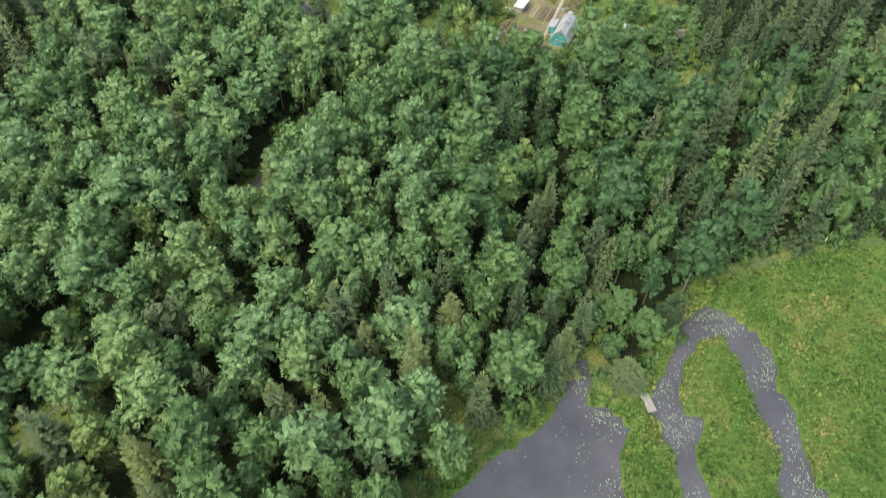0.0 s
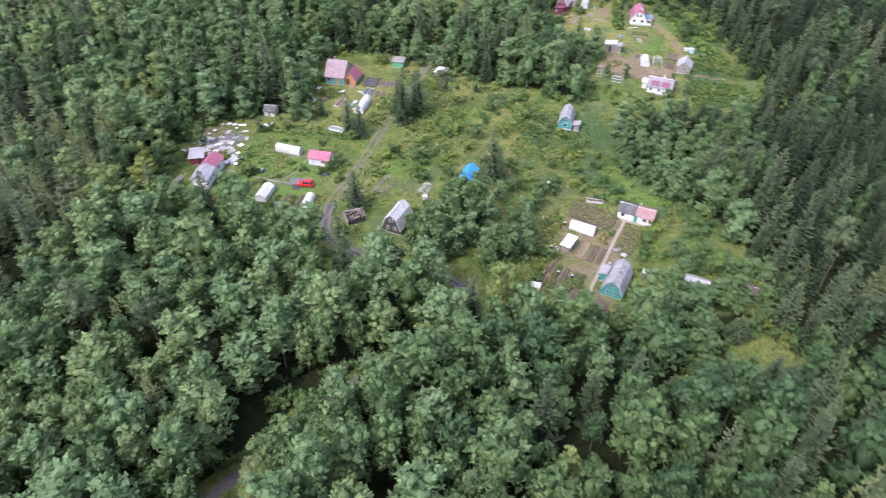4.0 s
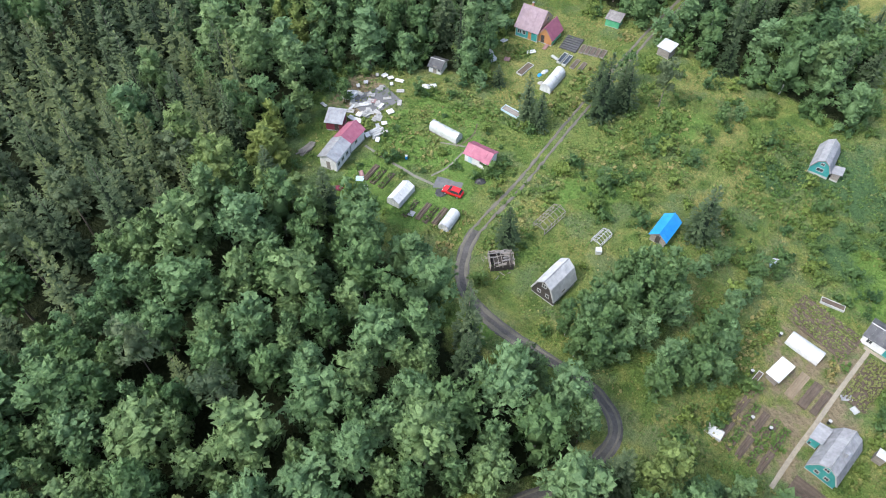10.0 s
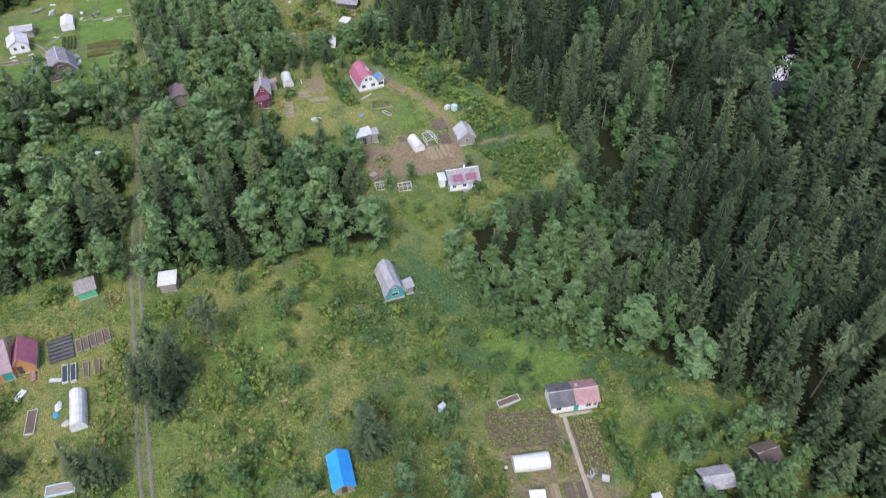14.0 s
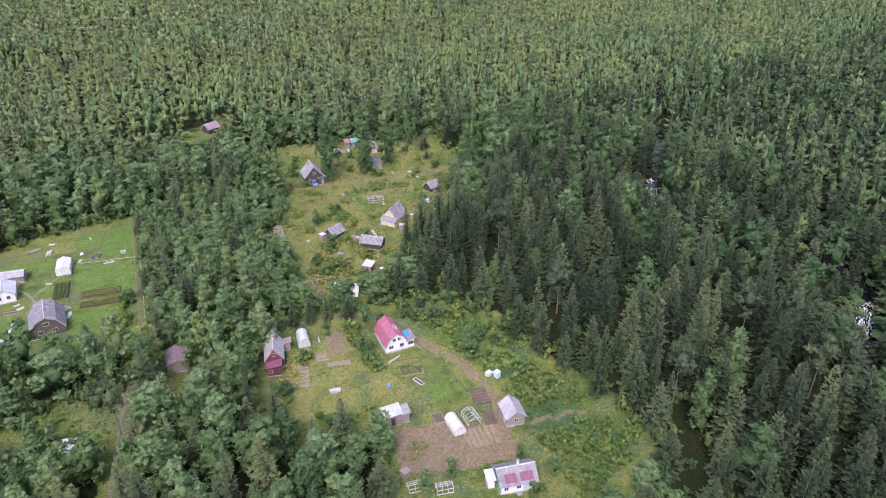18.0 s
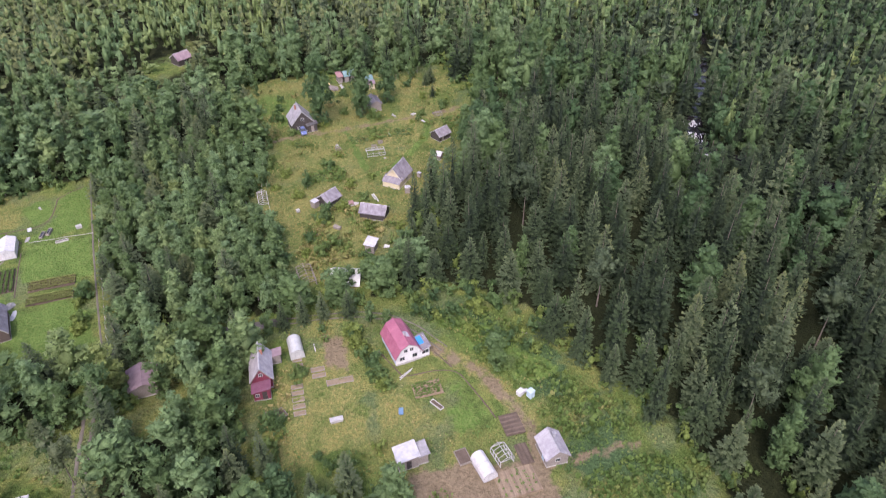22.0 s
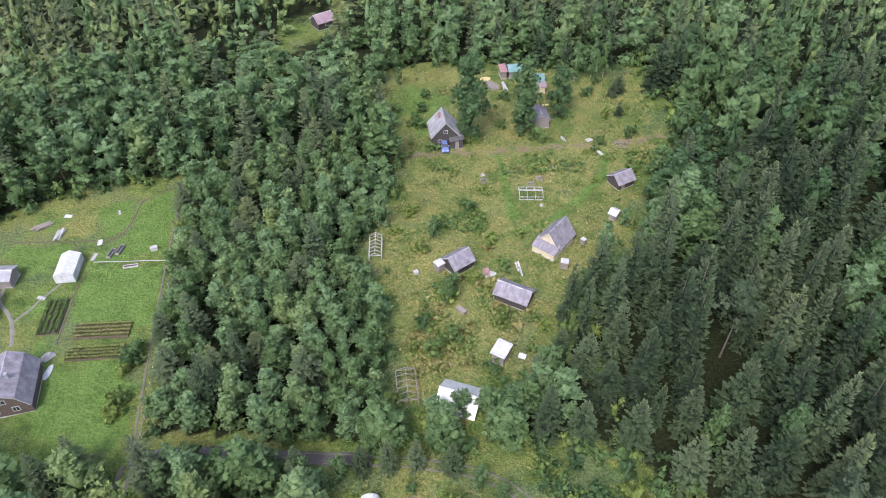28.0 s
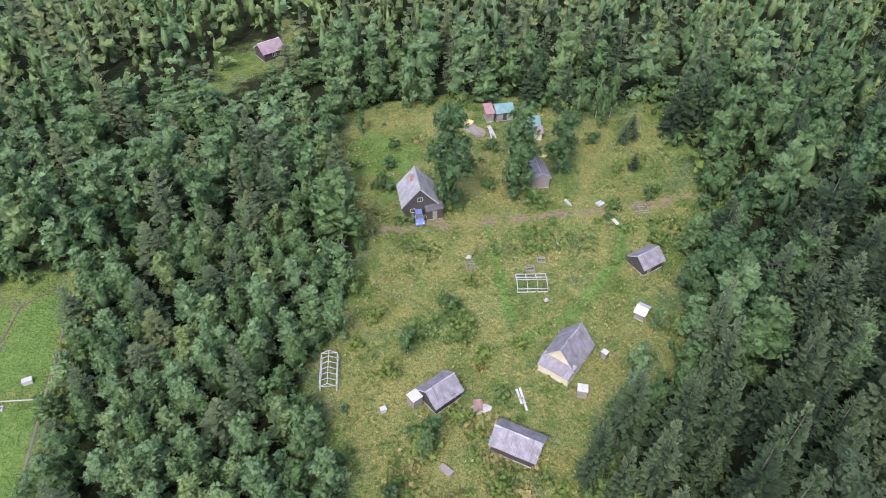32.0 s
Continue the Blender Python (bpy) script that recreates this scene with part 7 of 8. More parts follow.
for k, (x, y, crop) in enumerate(((-50.2, 168.6, 0.2), (-47.6, 168.9, None), (-46.0, 168.6, 0.3), (-57.6, 173.4, 0.2), (-59.6, 173.8, 0.25), (-61.4, 174.2, None), (-44.2, 169, None))):
    soil_bed(x, y, 82, 4.6, 1.1, 2, "narrow vegetable bed of soil", crop=crop, density=1.6, seed=40 + k)
soil_bed(52.8, 246.0, 75, 5.2, 7.0, 6, "dug potato patch of brown soil rows", PALESOIL, crop=0.3, density=0.4, seed=50)
soil_bed(58.8, 255.8, -15, 3.6, 4.6, 5, "tilled soil bed edged with white boards", SOIL)
soil_bed(57.0, 249.8, 75, 4.2, 2.2, 3, "brown vegetable bed of bare soil", SOIL)
frame_bed(49.6, 266.2, 105, 2.8, 0.9, "white-framed bed on the lawn", WHITETRIM, SOIL, 0.2)
soil_bed(50.0, 270.2, -15, 5.4, 3.4, 6, "potato patch with green tops", PALESOIL, crop=0.2, density=1.6, seed=51)
frame_bed(47.6, 254.6, 80, 3.0, 2.2, "cold frame of pale rails", GREYWOOD, SOIL, 0.4, "cold_frame")
for k in range(5):
    frame_bed(29.5 - 0.48 * k, 282.9 - 1.45 * k, -17, 2.2, 1.0, "grey board-edged garden bed with weeds", GREYWOOD, PALESOIL, 0.12)
for x, y, L, W in ((32.1, 289.0, 1.8, 0.9), (31.7, 287.5, 1.8, 0.9), (34.5, 284.8, 2.6, 1.1), (34.1, 283.3, 2.6, 1.0), (23.6, 279.7, 2.8, 0.9), (23.1, 278.5, 2.8, 0.9)):
    frame_bed(x, y, -17, L, W, "low weathered bed edge in dry grass", GREYWOOD, PALESOIL, 0.12)
frame_bed(36.9, 280.1, -17, 5.0, 1.4, "low strip bed of dry soil", GREYWOOD, PALESOIL, 0.12)
frame_bed(23.8, 278.6, 8, 3.4, 2.2, "weathered framed bed in tall grass", GREYWOOD, SOIL)
soil_bed(-4.2, 338.4, -13, 9.4, 3.4, 4, "potato bed with withered brown tops", crop=0.6, density=5, seed=60)
soil_bed(-5.3, 333.5, -13, 9.2, 2.8, 4, "potato bed with withered brown tops", crop=0.55, density=5, seed=61)
frame_bed(-3.4, 358.6, 65, 2.6, 0.8, "glazed cold frame on the lawn", GREYWOOD, GLASS, 0.5, "cold_frame")
frame_bed(-1.8, 359.2, 65, 2.6, 0.8, "glazed cold frame on the lawn", GREYWOOD, GLASS, 0.5, "cold_frame")
frame_bed(0.2, 353.9, -6, 2.8, 0.7, "pale-edged bed on the lawn", WHITETRIM, SOIL)
frame_bed(-29.0, 340.6, -15, 4.4, 1.4, "board-edged bed in front of the cottage", GREYWOOD, SOIL)
frame_bed(-24.6, 339.6, -15, 3.4, 1.2, "board-edged bed in front of the cottage", GREYWOOD, SOIL)
soil_bed(-12.9, 344.4, 80, 8.4, 3.8, 4, "overgrown vegetable bed with dark green tops", crop=0.1, density=5, seed=62)

# ---- vehicles ----
def car(x, y, turn, paint, label, L=4.1, W=1.68, H=1.45):
    """A parked hatchback."""
    ob = thing("car", x, y, turn, label, "car", dz=0.1)
    h = W / 2
    side = [(-L / 2, 0.35), (-L / 2 + 0.05, 0.8), (-L * 0.43, 0.93), (L * 0.22, 0.93), (L * 0.44, 0.78), (L / 2, 0.6), (L / 2, 0.32)]
    sh = Shape()
    n = len(side)
    v = [(a, s * (h - (0.06 if z > 0.85 else 0)), z) for s in (-1, 1) for a, z in side]
    sh.add(v, [tuple(range(n)), tuple(range(2 * n - 1, n - 1, -1))] + [(i, n + i, n + (i + 1) % n, (i + 1) % n) for i in range(n)])
    body = part("body", sh, paint, ob)
    cab = [(-L * 0.46, 0.93), (-L * 0.38, H), (L * 0.04, H), (L * 0.22, 0.93)]
    v = [(a, s * (h - 0.06 - (0.16 if z > 1 else 0)), z) for s in (-1, 1) for a, z in cab]
    part("glazing", Shape().add(v, [(0, 1, 2, 3), (7, 6, 5, 4), (0, 4, 5, 1), (2, 6, 7, 3)]), GLASS, ob)
    part("roof", Shape().box(-L * 0.17, 0, H + 0.02, L * 0.44, W * 0.74, 0.07), paint, ob)
    for s in (-1, 1):
        part("pillar", Shape().bar((-L * 0.44, s * (h - 0.07), 0.93), (-L * 0.37, s * (h - 0.21), H), 0.05), paint, ob)
        part("pillar", Shape().bar((L * 0.2, s * (h - 0.07), 0.93), (L * 0.04, s * (h - 0.21), H), 0.05), paint, ob)
        part("headlight", Shape().box(L / 2 - 0.05, s * h * 0.7, 0.64, 0.12, 0.32, 0.14), WHITETRIM, ob)
        part("tail_light", Shape().box(-L / 2 + 0.02, s * h * 0.78, 0.74, 0.08, 0.2, 0.22), MAROON, ob)
        part("mirror", Shape().box(L * 0.17, s * (h + 0.08), 0.98, 0.1, 0.18, 0.13), paint, ob)
        for a in (-L * 0.31, L * 0.31):
            w = part("wheel", Shape().bar((a, s * (h - 0.2), 0.2), (a, s * (h + 0.01), 0.2), 0.3, 14), RUBBER, ob)
            part("rim", Shape().bar((a, s * (h - 0.02), 0.2), (a, s * (h + 0.025), 0.2), 0.18, 10), ZINC, w)
    for a in (L / 2, -L / 2):
        part("bumper", Shape().box(a, 0, 0.42, 0.12, W * 0.98, 0.2), paint, ob)
    return ob


car(-44.2, 175.4, 177, REDPAINT, "bright red hatchback parked beside a grey pad")
car(69.5, 373.4, -101, BLUECAR, "dark blue hatchback parked before the log cabin")
car(-26.4, 326.6, 54, WHITETRIM, "white car parked beside the log house")

# ---- stacks, boards and odds and ends ----
def stack(x, y, turn, L, W, rows, material, label, name="board_stack", layers=3, seed=0):
    """Boards or logs lying in a rough heap."""
    rng = random.Random(seed)
    ob = thing(name, x, y, turn, label, "boards")
    for j in range(layers):
        for i in range(rows):
            part("board", Shape().box(rng.uniform(-0.15, 0.15) * L, -W / 2 + W * (i + 0.5) / rows, 0.1 + 0.16 * j, L * rng.uniform(0.6, 1.0), W / rows * 0.8, 0.14, turn=rng.uniform(-9, 9)), material, ob)
    return ob


def heap(x, y, turn, L, W, H, material, label, name, category, seed=0):
    """A lumpy heap, thrown down or sheeted over."""
    rng = random.Random(seed)
    sh = Shape()
    nu, nv = 9, 4
    v = [(0, 0, H)]
    for r in range(1, nv + 1):
        for a in range(nu):
            k = rng.uniform(0.8, 1.15)
            v.append((L / 2 * r / nv * math.cos(6.283 * a / nu) * k, W / 2 * r / nv * math.sin(6.283 * a / nu) * k, max(-0.15, H * (1 - (r / nv) ** 1.6) * rng.uniform(0.75, 1.1)) - (0.15 if r == nv else 0)))
    f = [(0, 1 + a, 1 + (a + 1) % nu) for a in range(nu)]
    for r in range(nv - 1):
        for a in range(nu):
            p, q = 1 + r * nu + a, 1 + r * nu + (a + 1) % nu
            f.append((p, p + nu, q + nu, q))
    sh.add(v, f)
    ob = new(name, sh.mesh(name, material))
    ob.matrix_world = pose(x, y, ground1(x, y), 0, 0, turn)
    return tagged(ob, label, category)


rng = random.Random(9)
slab = thing("paving_slab", -71.0, 193.5, 10, "pale concrete slab lying in a gravel yard", "slab", "slabs in the yard", dz=0.1)
part("slab", Shape().box(0, 0, 0.08, 1.7, 1.0, 0.16), CONCRETE, slab)
part("batten", Shape().box(0, 0.2, 0.19, 1.5, 0.12, 0.06), WHITETRIM, slab)
for k in range(24):
    x, y = -71 + rng.uniform(-4.5, 4.5), 193.5 + rng.uniform(-5, 5.5)
    copy_thing(slab, pose(x, y, ground1(x, y) + 0.1, 0, 0, rng.uniform(0, 180)))
heap(-76.2, 193.4, 60, 4.5, 3.0, 1.2, WHITEROOF, "heap under torn white sheeting", "sheeted_heap", "heap", 1)
heap(-62.0, 202.9, 0, 2.4, 1.4, 0.6, PLASTIC, "pile under white film on the grass", "sheeted_heap", "heap", 2)
heap(-39.2, 218.2, 70, 2.6, 1.4, 0.6, PLASTIC, "large white plastic sack slumped beside the greenhouse", "plastic_sack", "heap", 3)
heap(-39.9, 216.6, 70, 1.6, 1.2, 0.5, BLUETARP, "blue plastic sack slumped beside the greenhouse", "plastic_sack", "heap", 4)
heap(-40.4, 180.4, 30, 3.0, 2.2, 0.6, DARKTARP, "crumpled black sheeting on the grass", "sheeting", "heap", 5)
heap(-46.4, 174.8, 20, 3.2, 2.6, 0.25, DARKTARP, "ash-grey patch of burnt ground", "burnt_patch", "heap", 6)
heap(89.5, 400.8, 0, 3.6, 2.4, 0.6, HAY, "pile of yellow straw", "straw_pile", "heap", 7)
heap(99.5, 384.2, 0, 2.6, 1.2, 0.08, HAY, "scattered yellow straw on grass", "straw_pile", "heap", 8)
heap(-13.0, 335.0, 40, 3.0, 2.0, 0.9, CONCRETE, "pile of grey stones by the log house", "stone_heap", "heap", 9)
heap(-12.6, 331.6, 70, 4.2, 1.4, 0.5, PLASTIC, "white rubble by the log house", "rubble_heap", "heap", 10)
# a long heap under white covers
heap(-24.6, 332.6, 55, 5.4, 2.2, 1.3, PLASTIC, "long white covered heap by the log house", "plastic_sack", "heap", 11)
heap(65.1, 331.6, -10, 4.2, 2.2, 0.25, CONCRETE, "fallen grey roofing on the grass", "fallen_roof", "heap", 12)
heap(74.5, 360.9, 0, 1.4, 1.1, 0.7, CONCRETE, "grey boulder in the meadow", "boulder", "boulder", 13)
heap(82.8, 347.4, 0, 1.2, 1.0, 0.6, CONCRETE, "grey boulder in the meadow", "boulder", "boulder", 14)
heap(-52.6, 218.0, 30, 3.6, 3.6, 2.6, WHITEROOF, "pale peaked awning near the trees", "awning", "awning", 15)
heap(-38.6, 214.2, 0, 2.0, 1.6, 0.5, CONCRETE, "grey rubble on the grass", "rubble_heap", "heap", 16)
heap(-65.4, 167.8, 20, 2.4, 1.6, 0.8, MAROON, "dark red sheeted pile", "sheeted_heap", "heap", 17)
stack(89.9, 396.6, -66, 4.6, 2.6, 5, GREYWOOD, "grey heap of planks by the sheds", seed=1)
stack(92.8, 395.4, -96, 4.0, 0.9, 3, WHITETRIM, "pale planks stacked on grass", seed=2)
stack(48.4, 275.3, 22, 4.0, 0.4, 2, WHITETRIM, "long pale boards on the ground", layers=1, seed=3)
stack(-76.5, 174.5, 75, 4.5, 1.6, 4, GREYWOOD, "grey planks stacked by the house", seed=4)
stack(-65.6, 184.6, 60, 3.4, 2.4, 4, WHITETRIM, "white planks stacked by the house", seed=5)
stack(-13.6, 367.6, 70, 3.4, 1.2, 3, WHITETRIM, "pale planks at the forest edge", seed=6)
stack(-16.8, 371.4, 20, 4.4, 1.4, 3, GREYWOOD, "grey logs at the forest edge", seed=7)
stack(71.2, 331.4, 88, 4.0, 0.8, 2, WHITETRIM, "ladder-like pale rails in the grass", layers=1, seed=8)
stack(97.5, 368.6, 100, 2.6, 0.5, 2, WHITETRIM, "pale poles leaning in the grass", layers=2, seed=9)
stack(90.6, 359.0, 75, 1.6, 0.3, 1, WHITETRIM, "pale post lying in the grass", layers=1, seed=10)
stack(103.2, 366.6, 10, 2.0, 1.2, 3, WHITETRIM, "pale boards beside the track", layers=1, seed=11)
stack(36.3, 290.2, 72, 2.4, 0.3, 1, WHITETRIM, "white plank lying on soil", layers=1, seed=12)
stack(52.0, 325.0, 100, 3.0, 0.3, 1, GREYWOOD, "bleached pole in the meadow", layers=1, seed=13)
box_thing("pier", 43.2, 70.1, 140, 2.6, 1.1, 0.25, BOARDWALK, "small wooden landing stage at the water", "pier")
box_thing("pier", 34.4, 52.0, 105, 3.2, 1.4, 0.25, GREYWOOD, "weathered landing stage among lily pads", "pier")

fence = thing("fence", 0, 0, 0, "pale posts and rail along the lawn", "fence", dz=0.0)
fence.matrix_world = Matrix.Identity(4)
fx, fy, fdx, fdy = along([(2.3, 314), (4.8, 330.5), (7.9, 351.5), (12.2, 377.5)], 3.0)
for x, y in zip(fx, fy):
    part("post", Shape().box(float(x), float(y), ground1(x, y) + 0.5, 0.12, 0.12, 1.3), WHITETRIM, fence)
for a, b, c, d in zip(fx, fy, fx[1:], fy[1:]):
    part("rail", Shape().bar((a, b, ground1(a, b) + 0.95), (c, d, ground1(c, d) + 0.95), 0.035), GREYWOOD, fence)

# ---- herbs, ditches and litter of the gardens ----
GARDEN_PATHS = [[(-66, 180.5), (-60, 178.6), (-54, 177), (-48.5, 176)], [(-50, 178), (-47.5, 182), (-46.6, 187)], [(-46.6, 188.6), (-52, 187.6)], ROAD_A, [(35.1, 174.6), (31.4, 165.9), (28, 157.3), (25.1, 150.5), (22.3, 143)]]


def herb_patch(outline, per, wide, high, tint, label, seed, material=None):
    """Broad-leaved herbs and kitchen plants over a plot."""
    rng = np.random.default_rng(seed)
    xs, ys = [p[0] for p in outline], [p[1] for p in outline]
    n = int((max(xs) - min(xs)) * (max(ys) - min(ys)) * per)
    x, y = rng.uniform(min(xs), max(xs), n), rng.uniform(min(ys), max(ys), n)
    ok = (signed(x, y, outline) + 0.7 * wave(x, y, 1.5, seed) > 0) & (wave(x, y, 1.1, seed + 3) + rng.normal(size=n) * 0.6 > -0.5)
    for line in GARDEN_PATHS:
        ok &= line_distance(x, y, line) > 0.7
    for px, py in PLACES:
        ok &= np.hypot(x - px, y - py) > 2.6
    x, y = x[ok], y[ok]
    size = rng.uniform(0.5, 1.4, len(x))
    v, blades = tufts(x, y, ground(x, y), rng, wide * size, high * size, 3)
    shade = np.clip(tint + 0.2 * wave(x, y, 2, seed) + rng.normal(size=len(x)) * 0.12, 0, 1)
    me = soup("herbs", v, np.arange(len(v)).reshape(-1, 4), [material or WEED], None, np.repeat(shade, blades * 4))
    tagged(new("herbs", me), label, "plants", kind="stuff")


herb_patch([(108, 359.5), (115.8, 358.1), (114.4, 352.3), (105.3, 352.3)], 5, 0.5, 0.5, 0.3, "bluish-green nettles in the meadow", 1)
herb_patch([(86, 365.7), (92.6, 363.5), (91.4, 356.8), (84.5, 359)], 4, 0.5, 0.5, 0.35, "green herbs in the meadow", 2)
herb_patch([(59.8, 351.7), (70.9, 348.9), (69.8, 343), (59.4, 344.9)], 4, 0.5, 0.5, 0.3, "bluish-green nettles in the meadow", 3)
herb_patch([(44, 312), (56, 312), (60, 322), (52, 330), (46, 322)], 3, 0.5, 0.6, 0.6, "rank yellow-green herbs", 4)
herb_patch([(62, 316), (70, 318), (68, 330), (60, 332)], 3, 0.5, 0.6, 0.55, "rank green herbs beside the old sheds", 5)
herb_patch([(8, 196), (22, 194), (30, 206), (26, 220), (12, 220), (6, 208)], 3.2, 0.36, 0.5, 0.3, "tall bluish-green nettles in the meadow", 6, WEED)
herb_patch([(-62, 200), (-52, 205), (-43, 202), (-43, 197), (-54, 198)], 5, 0.4, 0.4, 0.4, "lush green garden plants", 7, WEED)
herb_patch([(-66, 190), (-56, 196), (-48, 184), (-50, 177), (-64, 182)], 2.6, 0.4, 0.4, 0.5, "lush green garden plants", 8, WEED)
herb_patch([(-45, 165), (-39, 160), (-38, 172), (-41, 172)], 3, 0.4, 0.5, 0.7, "lush green weeds beside the lane", 9)
herb_patch([(64, 248), (78, 244), (76, 256), (70, 268), (64, 262)], 3.4, 0.5, 0.7, 0.3, "tall green herbs behind the cottage", 10, WEED)
herb_patch([(60, 224), (76, 226), (78, 238), (62, 242)], 3.4, 0.5, 0.7, 0.2, "tall green herbs and nettles", 11, WEED)
herb_patch([(60, 284), (68, 286), (74, 274), (68, 270)], 3, 0.5, 0.7, 0.3, "tall green herbs below the spruces", 12, WEED)
herb_patch([(41.6, 171.6), (42.6, 171), (37.6, 157), (36.2, 157.4)], 8, 0.4, 0.6, 0.5, "green hedge of currant bushes", 13)
herb_patch([(35.6, 153.4), (36.6, 152.8), (34.2, 146.4), (33, 147)], 8, 0.4, 0.5, 0.45, "green bed of leafy plants", 14)
herb_patch([(10, 146), (14.5, 145), (18, 163), (20, 172), (16, 176), (12, 160)], 2.4, 0.4, 0.5, 0.65, "green kitchen plants and weeds", 15)
herb_patch([(29.4, 169.4), (31, 168.6), (29.6, 165.4), (28.6, 166)], 9, 0.35, 0.5, 0.95, "yellow-green flowering dill", 16)
herb_patch([(-36, 206), (-29, 204), (-26, 226), (-29, 228)], 2.6, 0.5, 0.6, 0.5, "green weeds beside the lane", 17)
herb_patch([(-34, 164), (-26, 172), (-24, 186), (-30, 190), (-34, 178)], 1.6, 0.5, 0.5, 0.45, "tall yellow-green weeds", 18, WEED)
herb_patch([(-24, 192), (-10, 188), (-2, 200), (-8, 224), (-20, 224)], 1.4, 0.5, 0.5, 0.5, "tall yellow-green weeds", 19, WEED)
herb_patch([(20, 276), (26, 276), (30, 292), (26, 296)], 2.5, 0.4, 0.4, 0.9, "yellow-flowering weeds by the beds", 20)

spot = random.Random(44)
for k in range(34):
    area = VILLAGE if k < 18 else MEADOW
    while True:
        cx, cy = spot.uniform(-60, 125), spot.uniform(140, 405)
        if float(signed(np.array([cx]), np.array([cy]), area)[0]) > 3 and not near_building(cx, cy, 5.5):
            break
    r = spot.uniform(1.4, 3.4)
    herb_patch([(cx + r * spot.uniform(0.7, 1.3) * math.cos(a * 0.785), cy + r * spot.uniform(0.7, 1.3) * math.sin(a * 0.785)) for a in range(8)], 5, 0.36, 0.45, spot.choice((0.2, 0.32, 0.45, 0.85)), "clump of tall herbs in the meadow", 50 + k,
               spot.choice((WEED, WEED, SHRUB)))

DITCHES = [[(2.3, 373.9), (-0.3, 365.7), (-3.1, 362.6), (-7.8, 364.2), (-10.9, 364.5), (-24.1, 368.7)], [(-8.6, 353.9), (-10.1, 347), (-11.8, 337.6)], [(-30.6, 344.6), (-21, 344.4)], [(9, 377), (2.3, 373.9)],
           [(47.5, 275), (56.8, 272.2), (57.5, 267), (57.2, 258.2)], [(56.8, 272.2), (55.9, 277.2)], [(-8, 358), (-10.9, 364.5)], [(47.5, 275), (46.6, 283)], [(-47, 196), (-46.3, 192), (-48.6, 187.5)]]
for line in DITCHES:
    ribbon("ditch", line, 0.28, SOIL, "narrow dark ditch between garden plots", "ditch", lift=0.075, ragged=0.5)


def litter(x, y, turn, L, W, H, material, label, name="loose_sheet", category="sheet"):
    """A sheet or slab lying askew, its edge curled, on a batten."""
    ob = thing(name, x, y, turn, label, category, dz=0.04)
    n = 4
    top = [(-W / 2 + W * i / n, H + 0.05 * ((i * 5) % 3)) for i in range(n + 1)]
    part("sheet", Shape().prism(top + [(a, z - 0.05) for a, z in top[::-1]], -L / 2, L / 2), material, ob)
    part("batten", Shape().box(-L * 0.3, 0, H / 2, 0.12, W * 0.9, H).box(L * 0.3, 0, H / 2, 0.12, W * 0.9, H), GREYWOOD, ob)
    return ob


junk = random.Random(12)
for x, y in ((-5.7, 362.7), (-6.6, 358.6), (-15.3, 349.9), (-23.6, 348.5), (-28, 343.8), (-22.6, 340.7), (-27.8, 341.6), (-20.4, 357.6), (-23.3, 342.8), (-12.3, 373.2), (-2.2, 371.3)):
    litter(x, y, junk.uniform(0, 180), junk.uniform(1.0, 2.0), junk.uniform(0.5, 1.1), 0.15, junk.choice((PLASTIC, WHITETRIM, CONCRETE)), "pale sheet of scrap lying on the lawn")
for x, y in ((-76.6, 202.3), (-73.6, 201.7), (-72, 202.2), (-70.4, 202), (-68.2, 201.9), (-69.3, 200.2), (-68.1, 195.5), (-65, 195.2), (-65.6, 191.8), (-68.2, 192.6), (-72.1, 195.3), (-71.9, 191.7), (-69.7, 190.1), (-79.9, 188.2), (-71.4, 188.3), (-73.9, 189.8),
             (-66.2, 186.8), (-65.2, 188), (-64, 185.6), (-66.8, 183.2), (-64.2, 182.8), (-70.6, 186.4), (-72.4, 186.8), (-75.8, 196.6), (-74.8, 198.4)):
    litter(x, y, junk.uniform(0, 180), junk.uniform(0.9, 2.2), junk.uniform(0.6, 1.3), junk.uniform(0.1, 0.5), junk.choice((PLASTIC, WHITEWALL, CONCRETE, WHITEROOF)), "white scrap sheet in the junk yard")
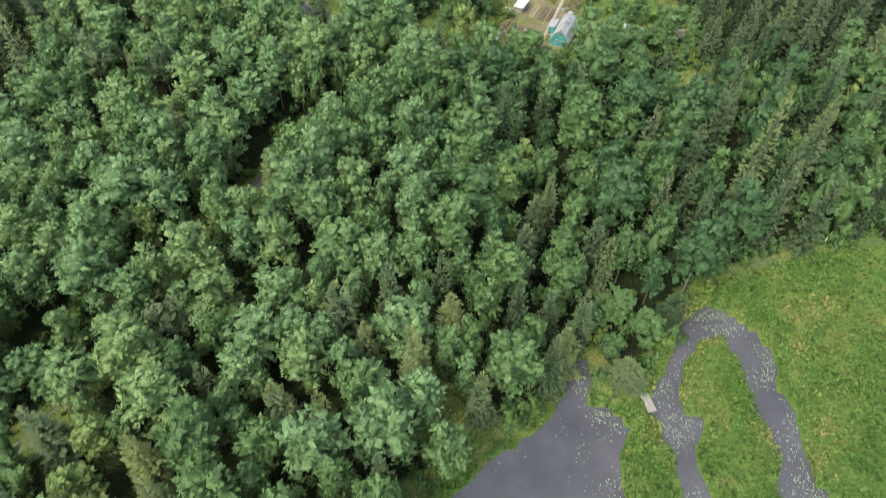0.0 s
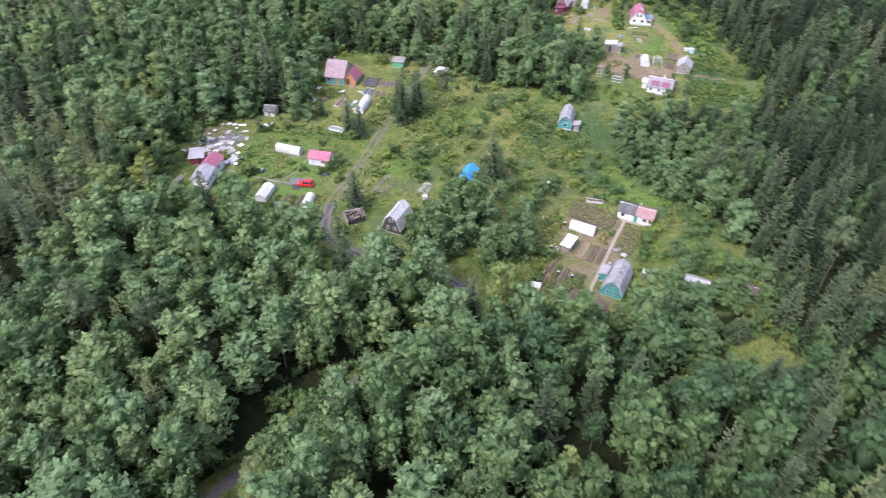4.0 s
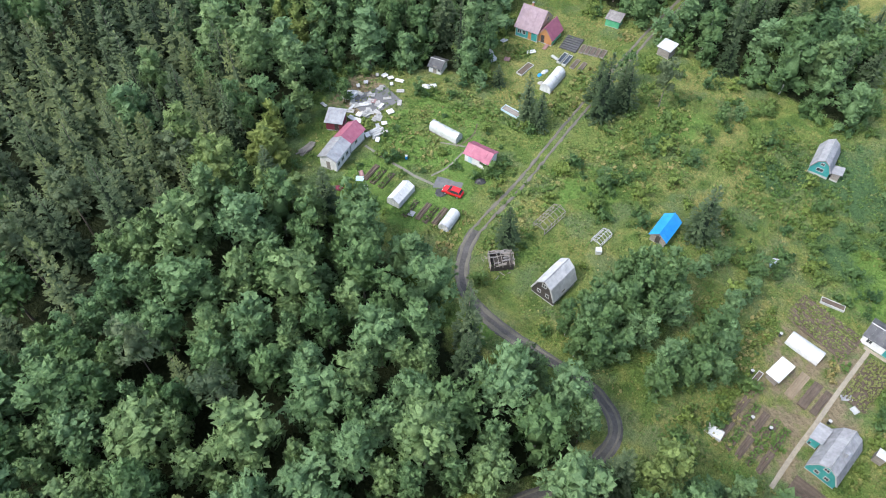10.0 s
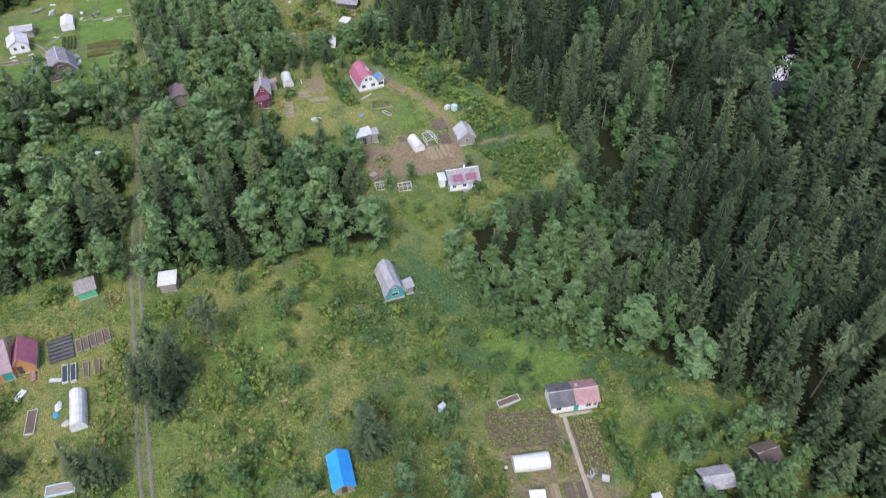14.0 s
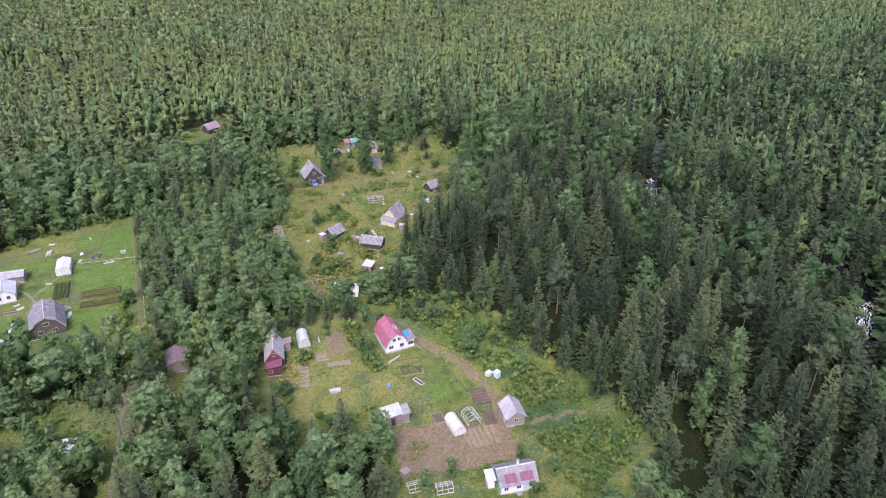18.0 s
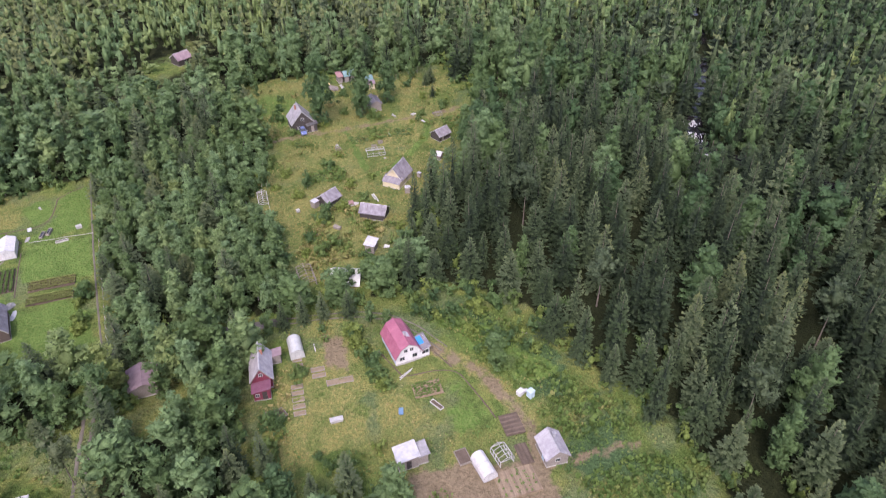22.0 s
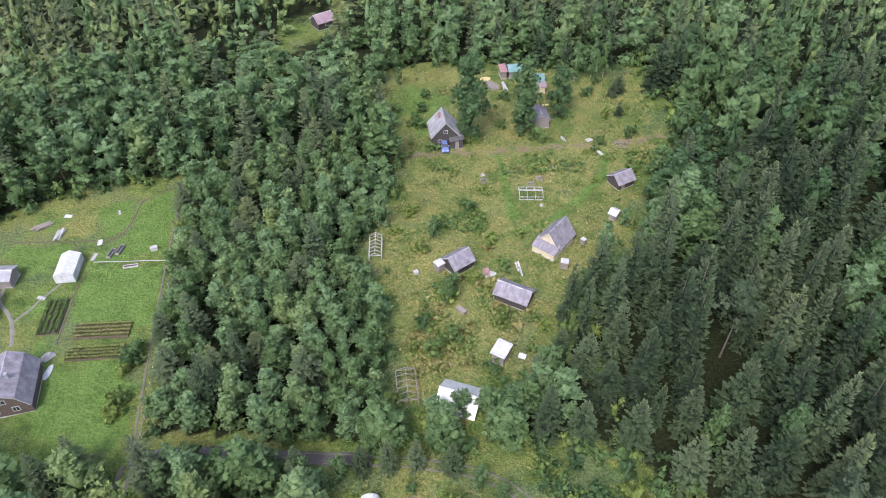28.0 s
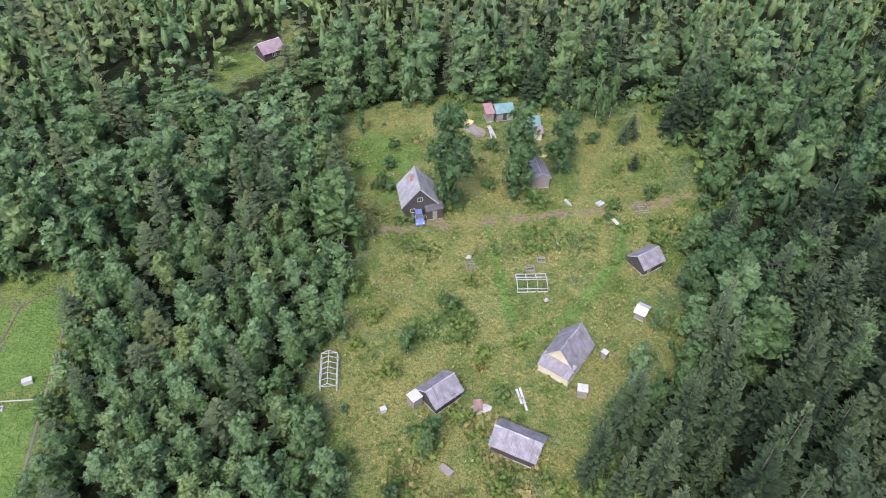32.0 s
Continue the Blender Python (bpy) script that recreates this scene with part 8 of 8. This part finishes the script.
for x, y, m, text in ((-70.4, 193.5, REDROOF, "faded pink sheet in the junk yard"), (-62.6, 171.6, BLUEPAINT, "pale blue sheet by the woods"), (-63, 173, REDROOF, "pinkish sheet by the woods"), (-60.4, 169.6, WHITETRIM, "white sheet leaning by a barrel"), (-60.5, 203.4, PLASTIC, "white film on the grass"),
                      (-49.4, 167.4, SLATE, "grey cold frame cover"), (-41.8, 227, REDROOF, "orange-red mat by the porch"), (-44.4, 223.8, PLASTIC, "white bundle on the grass"), (-38.6, 224, WHITETRIM, "pale crumpled sheet beside cold frames"),
                      (-48.6, 219, REDROOF, "pinkish dug square covered with film"), (-51.6, 225.5, WHITEROOF, "white scrap by the trees"), (8.4, 157.6, MAROON, "reddish planks under a tree"), (63.8, 311.2, PLASTIC, "white scrap beside the canopy"), (64.9, 332.1, REDROOF, "pinkish sheets of fallen roofing"),
                      (103.2, 360.8, WHITETRIM, "pale boards lying on grass"), (32, 163.4, SLATE, "grey film over a garden bed"), (33.4, 161.6, WHITETRIM, "white tub among the beds"), (64.9, 260.6, PLASTIC, "white sheet thrown over a pile"), (74.2, 272.9, CONCRETE, "pale stone at the spruces"), (50.5, 231, SLATE, "grey sheet by the wall")):
    litter(x, y, junk.uniform(0, 180), junk.uniform(1.2, 2.4), junk.uniform(0.8, 1.4), 0.18, m, text)
for x, y in ((20.2, 171.2), (16.4, 161.3), (27, 152.9), (20.8, 152.5), (17.7, 152.9), (-30.4, 358), (29.6, 157.6), (-56.5, 180.4)):
    ob = thing("barrel", x, y, 0, "blue-grey water barrel in the garden" if x < 0 else "dark rain barrel with a pale rim", "barrel", "garden barrels", dz=0.1)
    part("body", Shape().bar((0, 0, 0), (0, 0, 0.42), 0.27, 12, 1.08).bar((0, 0, 0.42), (0, 0, 0.85), 0.29, 12, 0.93), BLUETARP if x < 0 else DARKTARP, ob)
    part("rim", Shape().bar((0, 0, 0.84), (0, 0, 0.88), 0.3, 12), WHITETRIM, ob)
house_big = [o for o in scene.objects if o.name.startswith("large_house")][0]
part("roof_patch", Shape().prism([(0.5, 4.52), (1.2, 4.2), (1.2, 4.28), (0.5, 4.6)], 0.2, 1.6), WHITEROOF, house_big, "white patch on the roof")
bare_frame(83.3, 354.7, -18, 1.4, 1.2, 0.7, "small crate frame of poles", bays=2, name="pole_crate")
bare_frame(86, 356.1, -18, 1.3, 1.0, 0.6, "small crate frame of poles", bays=2, name="pole_crate")
bare_frame(73.9, 358.7, -10, 1.4, 1.4, 0.8, "small crate frame of poles", bays=2, name="pole_crate")
bare_frame(109.3, 362.4, -12, 2.6, 1.8, 0.9, "old cart frame in the grass", bays=3, name="old_cart")
